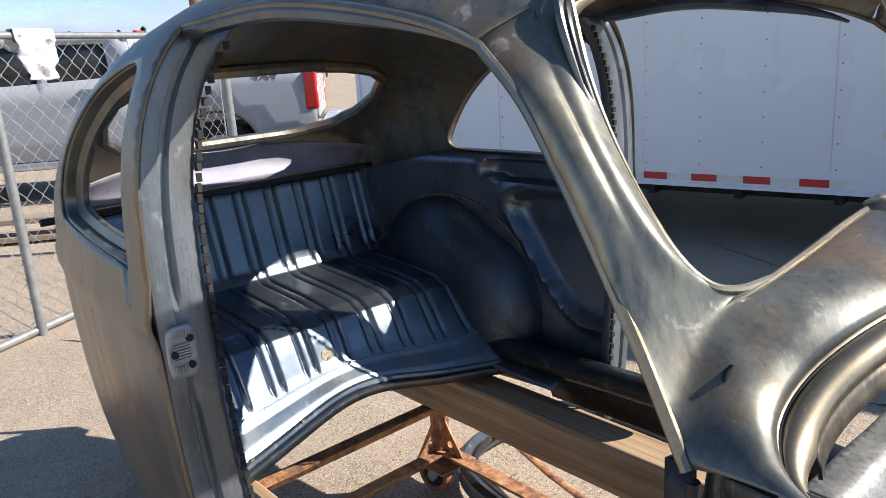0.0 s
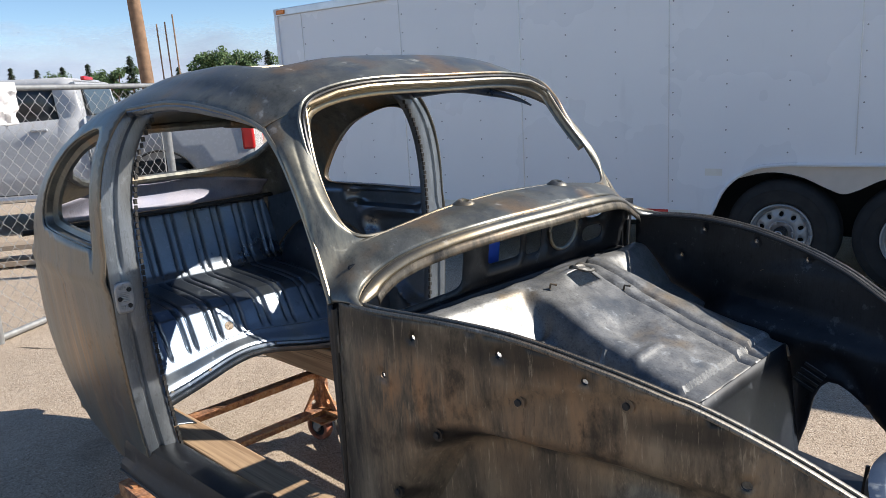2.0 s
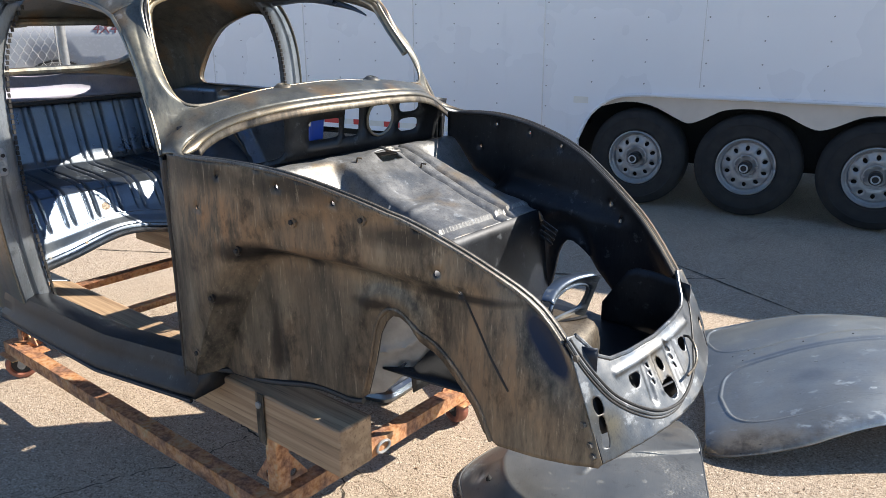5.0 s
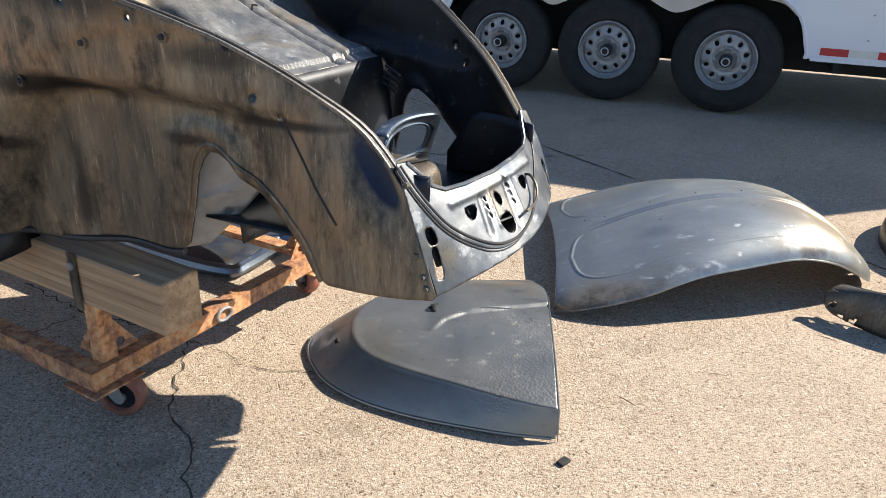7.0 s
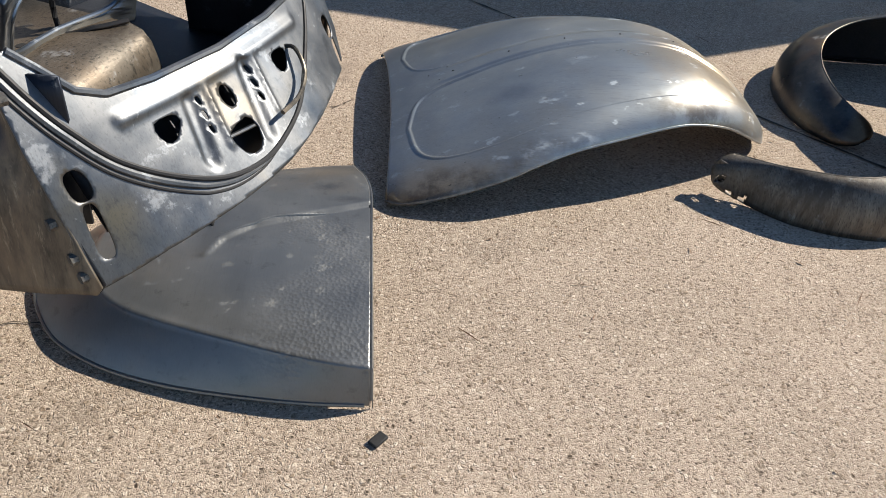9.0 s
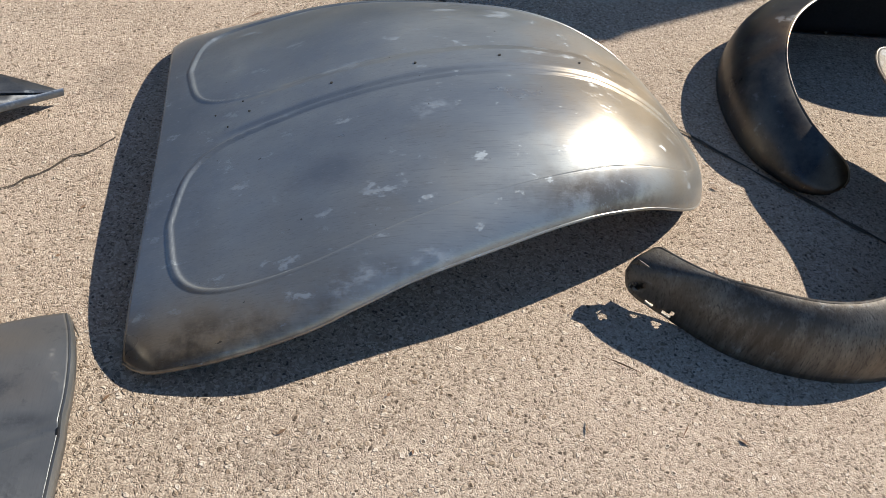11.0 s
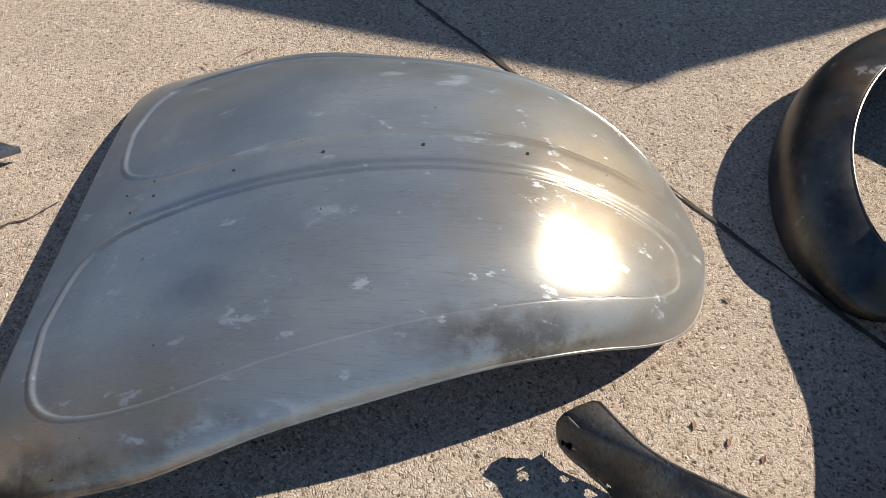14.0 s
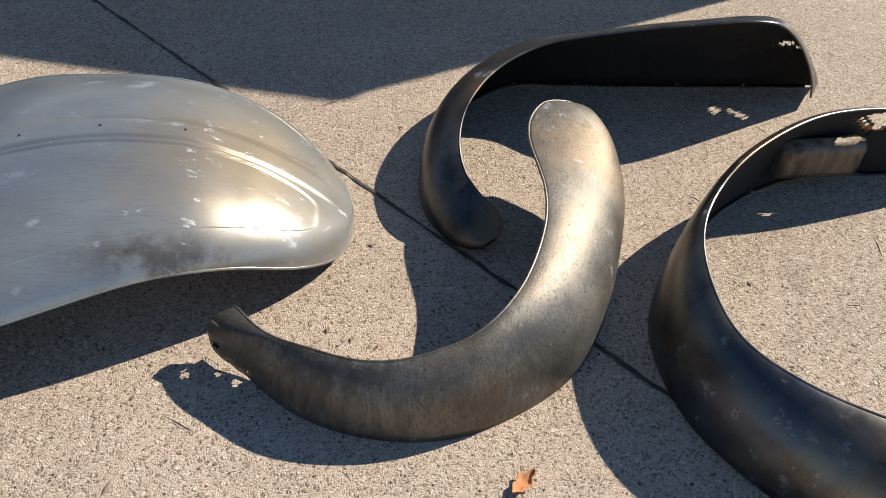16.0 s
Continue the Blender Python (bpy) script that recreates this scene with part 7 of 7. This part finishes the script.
for y in (0.07, TW - 0.07):
    lamp = part("tail_lamp", box((0.16, 0.19, 0.46), (-0.045, y, 1.10)), REDLAMP, truck, "tall red tail lamp", bevel=0.03)
    part("reverse_lens", box((0.165, 0.12, 0.09), (-0.043, y, 1.10)), WHITETAPE, lamp, "clear reversing lens", bevel=0.01)
cab = [(-2.02, 0.50), (-2.02, 1.40), (-2.10, 1.86), (-2.25, 1.90), (-3.6, 1.90), (-3.95, 1.80), (-4.35, 1.36), (-5.6, 1.28), (-5.85, 1.0), (-5.85, 0.5), (-5.45, 0.5)]
cab += [(-4.95 - 0.47 * math.cos(a), 0.45 + 0.48 * math.sin(a)) for a in np.linspace(0.2, math.pi - 0.2, 14)]
cab += [(-4.4, 0.5)]
wins = [[(-2.30, 1.40), (-2.36, 1.78), (-3.02, 1.80), (-3.02, 1.38)], [(-3.12, 1.38), (-3.12, 1.80), (-3.6, 1.80), (-3.85, 1.72), (-4.2, 1.36)]]
for y in (0.02, TW - 0.02):
    lean = (1 if y < 1 else -1)
    part("cab_side", sheet(cab, wins, lambda x, z: (x, y + lean * 0.22 * max(0, z - 1.35), z), 0.25), TRUCKWHITE, truck, thick=0.03)
    for wv in wins:
        part("side_glass", sheet(wv, [], lambda x, z: (x, y + lean * (0.015 + 0.22 * max(0, z - 1.35)), z), 0.4), TRUCKGLASS, truck, "dark tinted side window", thick=0.008)
part("cab_roof", box((1.5, TW - 0.3, 0.05), (-2.95, TW / 2, 1.885)), TRUCKWHITE, truck, bevel=0.02)
part("cab_back", box((0.05, TW - 0.2, 1.3), (-2.06, TW / 2, 1.2), (0, -4, 0)), TRUCKWHITE, truck)
part("rear_glass", box((0.03, TW - 0.6, 0.36), (-2.03, TW / 2, 1.60), (0, -10, 0)), TRUCKGLASS, truck, bevel=0.02)
part("high_brake_lamp", box((0.05, 0.4, 0.05), (-2.08, TW / 2 - 0.3, 1.90)), REDLAMP, truck, bevel=0.01)
part("engine_hood", box((1.5, TW - 0.1, 0.05), (-5.05, TW / 2, 1.30), (0, 3, 0)), TRUCKWHITE, truck, bevel=0.02)
part("chassis", box((5.4, TW - 0.5, 0.2), (-2.95, TW / 2, 0.5)), DARKGAP, truck)
part("side_step", tube([(-2.1, -0.05, 0.45), (-4.3, -0.05, 0.45)], 0.045), ALU, truck, "bright side step")
part("door_handle", box((0.2, 0.03, 0.035), (-2.55, -0.005, 1.28)), TRUCKWHITE, truck, bevel=0.01)
for x in (-1.17, -4.95):
    for y in (0.14, TW - 0.14):
        bm = cylinder(0.41, 0.26, (x, y, 0.415), (90, 0, 0), 36)
        w = part("wheel", bm, TYRE, truck, "black tyre", bevel=0.04)
        part("rim", cylinder(0.24, 0.27, (x, y, 0.415), (90, 0, 0), 24), RIM, w, bevel=0.01)


def lettering(text, size, m, material, parent, name, label):
    cu = bpy.data.curves.new(name, "FONT")
    cu.body, cu.size, cu.extrude, cu.shear = text, size, 0.002, 0.3
    tmp = new(name, cu)
    me = bpy.data.meshes.new_from_object(tmp.evaluated_get(bpy.context.evaluated_depsgraph_get()))
    bpy.data.objects.remove(tmp)
    me.materials.append(material)
    ob = tagged(new(name, me), label=label)
    ob.parent, ob.matrix_basis = parent, m
    return ob


lettering("4X4", 0.17, pose(-0.72, -0.006, 1.255, 90, 0, 0), plain("decal_red_grey", (0.30, 0.10, 0.11), 0.5), truck, "decal", "dark red 4X4 lettering on the bed side")

# boards stacked on the dirt beyond the fence
for i, (y, z) in enumerate(((0.0, 0.10), (0.02, 0.26), (0.25, 0.08))):
    bd = tagged(part("lumber_board", box((3.2, 0.24, 0.05), (0, 0, 0)), planks("grey_lumber", (0.38, 0.30, 0.22), (0.30, 0.23, 0.17)) if i == 0 else bpy.data.materials["grey_lumber"], None, "weathered grey lumber board stacked beyond the fence", bevel=0.004), category="board", group="lumber stack")
    bd.matrix_world = Matrix.Translation((-3.9 + 0.1 * i, 6.6 + y, z - 0.05)) @ pose(0, 0, 0, 0, 0, 10)
for x in (-5.2, -2.8):
    bk = tagged(part("timber_block", box((0.12, 0.5, 0.10), (0, 0, 0.05)), bpy.data.materials["grey_lumber"], None, "short timber block carrying lumber boards", bevel=0.004), category="block", group="lumber blocks")
    bk.matrix_world = Matrix.Translation((x, 6.66 + 0.17 * (x + 3.9), 0.075))


# ---- distance ----
pole = tagged(part("utility_pole", tube([(0.06, 0, 0), (-0.05, 0, 3), (-0.16, 0, 6), (-0.29, 0, 9.5)], [0.175, 0.168, 0.160, 0.15], seg=18), BARK, None, "brown wooden utility pole"), category="utility pole")
pole.matrix_world = Matrix.Translation((-6.32, 19.91, 0))
for dx, high in ((-0.25, 7.3), (0.35, 7.4), (0.95, 7.9)):
    pl = tagged(part("antenna_mast", tube([(0, 0, 0), (-0.08, 0, high)], 0.055, seg=8), BARK, None, "thin dark mast far off"), category="mast", group="masts")
    pl.matrix_world = Matrix.Translation((-17.3 + dx, 56.4, 0))


def broadleaf(m, h, spread, seed, label="green broadleaf tree with a ragged crown"):
    rnd = random.Random(seed)
    t = thing("broadleaf_tree", m, label=label, category="tree", group="far trees")
    limbs = [((0, 0, h * 0.45), (rnd.uniform(-1, 1) * spread * 0.6, rnd.uniform(-1, 1) * spread * 0.6, h * rnd.uniform(0.65, 0.95))) for _ in range(7)]
    bm = tube([(0, 0, 0), (0.05, 0, h * 0.3), (0, 0.05, h * 0.55)], [h * 0.035, h * 0.028, h * 0.02], seg=8)
    for a, b in limbs:
        tube([a, Vector(a).lerp(Vector(b), 0.5) + Vector((0, 0, 0.1)), b], [h * 0.016, h * 0.01, h * 0.004], seg=5, bm=bm)
    part("trunk", bm, BARK, t)
    verts, faces = [], []
    centres = [Vector(b) for _, b in limbs] + [Vector((rnd.gauss(0, 0.4) * spread, rnd.gauss(0, 0.4) * spread, h * rnd.uniform(0.45, 0.95))) for _ in range(14)]
    for c in centres:
        rad = spread * rnd.uniform(0.25, 0.45)
        for _ in range(150):
            d = Vector((rnd.gauss(0, 1), rnd.gauss(0, 1), rnd.gauss(0, 0.8))).normalized() * rad * rnd.uniform(0.3, 1.0)
            p = c + d
            s = h * rnd.uniform(0.012, 0.028)
            x = Vector((rnd.gauss(0, 1), rnd.gauss(0, 1), rnd.gauss(0, 1))).normalized()
            y = x.orthogonal().normalized()
            k = len(verts)
            verts += [p + x * s, p + y * s * 0.6, p - x * s, p - y * s * 0.6]
            faces.append((k, k + 1, k + 2, k + 3))
    me = bpy.data.meshes.new("crown")
    me.from_pydata(verts, [], faces)
    me.materials.append(LEAF)
    cr = tagged(new("crown", me), kind="stuff")
    cr.parent = t
    return t


def conifer(m, h, seed):
    rnd = random.Random(seed)
    t = thing("conifer", m, label="dark pointed conifer on the skyline", category="tree", group="far conifers")
    part("trunk", tube([(0, 0, 0), (0, 0, h * 0.5), (0, 0, h)], [h * 0.02, h * 0.014, h * 0.003], seg=6), BARK, t)
    verts, faces = [], []
    for i in range(900):
        z = h * rnd.uniform(0.1, 1.0)
        r = (h - z) * 0.24 * math.sqrt(rnd.random()) * rnd.uniform(0.6, 1.15) + 0.02 * h
        a = rnd.uniform(0, 6.283)
        p = Vector((r * math.cos(a), r * math.sin(a), z))
        s = h * rnd.uniform(0.02, 0.05)
        x = Vector((math.cos(a), math.sin(a), -0.4)) * s
        y = Vector((-math.sin(a), math.cos(a), 0.1)) * s * 0.4
        k = len(verts)
        verts += [p + x, p + y, p - x, p - y]
        faces.append((k, k + 1, k + 2, k + 3))
    me = bpy.data.meshes.new("crown")
    me.from_pydata(verts, [], faces)
    me.materials.append(DARKLEAF)
    cr = tagged(new("crown", me), kind="stuff")
    cr.parent = t
    return t


broadleaf(Matrix.Translation((-10.5, 42.6, 0)), 4.3, 1.1, 3)
for i, (x, y, h, sp) in enumerate(((-15.3, 67.3, 5.9, 1.8), (-13.6, 68, 5.6, 1.6), (-27.8, 74, 5.4, 1.7), (-29.5, 75, 5.0, 1.8), (-40, 90, 5.8, 2.0))):
    broadleaf(Matrix.Translation((x, y, 0)), h, sp, 10 + i, "olive-green broadleaf tree on the skyline")
for i, (x, y, h) in enumerate(((-12.0, 68, 5.7), (-26.3, 74.2, 6.3), (-21.5, 73, 4.9), (-54, 106, 7.6), (-50.5, 106, 7.2), (-56.5, 106, 7.4), (-47.5, 107, 7.4), (-44.0, 107, 7.6))):
    conifer(Matrix.Translation((x, y, 0)), h, 40 + i)


def cloud_bank():
    """A low bank of haze: thick at the horizon, ragged and thin along its top."""
    k = Mat("hazy_cloud_bank")
    n = k.noise(0.012, 6, 0.62, k.at((1, 1, 2.6)))
    xyz = k.node("ShaderNodeSeparateXYZ", Vector=k.co)
    rise = k.node("ShaderNodeMath")
    rise.operation = "MULTIPLY_ADD"
    k.put(rise.inputs[0], n)
    rise.inputs[1].default_value = 90.0
    k.put(rise.inputs[2], xyz.outputs[2])
    span = k.node("ShaderNodeMapRange", Value=rise.outputs[0])
    for i, v in ((1, 92.0), (2, 138.0), (3, 1.0), (4, 0.0)):
        span.inputs[i].default_value = v
    c = k.mix(k.ramp(n, (0.3, 0.0), (0.7, 1.0)), (0.27, 0.33, 0.42), (0.37, 0.42, 0.50))
    k.put(k.b.inputs["Alpha"], span.outputs[0])
    return k.out(c, 0.95)


def bank():
    rows = []
    for z in (-1, 25, 50, 75, 105):
        rows.append([((820 + z) * math.cos(a), (820 + z) * math.sin(a), z) for a in (radians(60 + 130 * i / 120) for i in range(121))])
    return grid(rows)


structure("backdrop", bank(), cloud_bank(), "low grey-blue bank of cloud along the horizon", "clouds")
low = []
for i in range(81):
    a = radians(70 + 95 * i / 80)
    low.append([(115 * math.cos(a), 115 * math.sin(a), z * (0.8 + 0.3 * noise.noise((i * 0.8, 2, 0)))) for z in (0, 1.6, 3.1)])
tagged(part("hedge_row", grid(low), DARKLEAF, None, "dark band of far shrubs along the yard's edge", smooth=False), category="hedge", kind="stuff")


# ---- joints, cracks and litter on the concrete ----
def strip(points, width, name, label, rough=0.0, seed=1):
    rnd = random.Random(seed)
    pts = []
    for a, b in zip(points, points[1:]):
        a, b = Vector((*a, 0)), Vector((*b, 0))
        n = max(2, int((b - a).length / 0.025))
        side = Vector((-(b - a).y, (b - a).x, 0)).normalized()
        pts += [a.lerp(b, i / n) + side * rough * rnd.uniform(-1, 1) for i in range(n)]
    rows = []
    for i, p in enumerate(pts):
        q = pts[min(i + 1, len(pts) - 1)] - pts[max(i - 1, 0)]
        s = Vector((-q.y, q.x, 0)).normalized() * width * (1 if not rough else rnd.uniform(0.3, 1.2))
        rows.append([(p + s)[:2] + (0.0035,), (p - s)[:2] + (0.0035,)])
    return structure(name, grid(rows), CRACK, label, "crack", smooth=False)


J0, JD = Vector((3.336, 1.57)), (Vector((3.85, 0.103)) - Vector((3.336, 1.57))).normalized()
strip([tuple(J0 - JD * 4.0), tuple(J0 + JD * 4.0)], 0.006, "joint", "dark expansion joint between slabs", 0.002)
strip([(3.082, 2.50), (2.7, 2.55), (1.9, 2.8), (0.4, 3.3), (-2.0, 4.0)], 0.006, "joint", "dark joint crossing the yard", 0.003, 2)
strip([(0.40, 1.45), (0.62, 1.17), (0.80, 1.05), (0.944, 0.93), (0.93, 0.75), (0.907, 0.55), (0.96, 0.40), (0.949, 0.248), (1.0, 0.0), (0.96, -0.4)], 0.0033, "crack", "wandering dirt-filled crack", 0.012, 3)
strip([(0.944, 0.93), (1.02, 0.86), (1.10, 0.74), (1.25, 0.66), (1.4, 0.60)], 0.0016, "crack", "hairline crack", 0.012, 4)
strip([(0.944, 0.93), (1.05, 1.08), (1.2, 1.22), (1.45, 1.42), (1.7, 1.5)], 0.0032, "crack", "dirt-filled crack", 0.014, 5)
strip([(-0.2, 0.75), (0.2, 0.95), (0.42, 1.02), (0.62, 1.17)], 0.003, "crack", "hairline crack", 0.012, 6)
strip([(1.85, 1.36), (2.0, 1.35), (2.15, 1.40), (2.3, 1.44)], 0.003, "crack", "hairline crack", 0.008, 7)
strip([(0.1, 2.05), (0.16, 1.75), (0.22, 1.6)], 0.003, "crack", "hairline crack", 0.012, 8)

leaf_rows = [[(0.034 * x, 0.015 * y * (1 - abs(x) ** 1.5) * (1 + 0.25 * math.sin(9 * x)), 0.003 + 0.007 * y * y + 0.006 * x * x) for y in (-1, -0.5, 0, 0.5, 1)] for x in np.linspace(-0.98, 0.98, 21)]
dl = tagged(part("dry_leaf", grid(leaf_rows), DRYLEAF, None, "orange dry leaf on the concrete", thick=0.001), category="leaf")
dl.matrix_world = Matrix.Translation((3.485, 0.058, 0.002)) @ pose(0, 0, 0, 0, 0, 20)
chip = tagged(part("bark_chip", box((0.035, 0.022, 0.008), (0, 0, 0.004), (0, 0, 25)), DARKGAP, None, "dark chip of bark on the concrete", bevel=0.003), category="debris")
chip.matrix_world = Matrix.Translation((1.85, 0.101, 0))


def litter():
    rnd = random.Random(5)
    bm = bmesh.new()
    for _ in range(260):
        x, y = rnd.uniform(0.3, 5.2), rnd.uniform(-0.9, 2.6)
        a, l = rnd.uniform(0, 6.28), rnd.choice((0.006, 0.01, 0.02, 0.045))
        d, s = Vector((math.cos(a), math.sin(a), 0)) * l, Vector((-math.sin(a), math.cos(a), 0)) * (0.0012 if l > 0.015 else l * 0.4)
        p = Vector((x, y, 0.003))
        v = [bm.verts.new(q) for q in (p + d, p + s + Vector((0, 0, 0.002)), p - d, p - s)]
        bm.faces.new(v)
    return bm


tagged(part("litter", litter(), BARK, None, "scattered pine needles and bark crumbs", smooth=False), category="litter", kind="stuff")
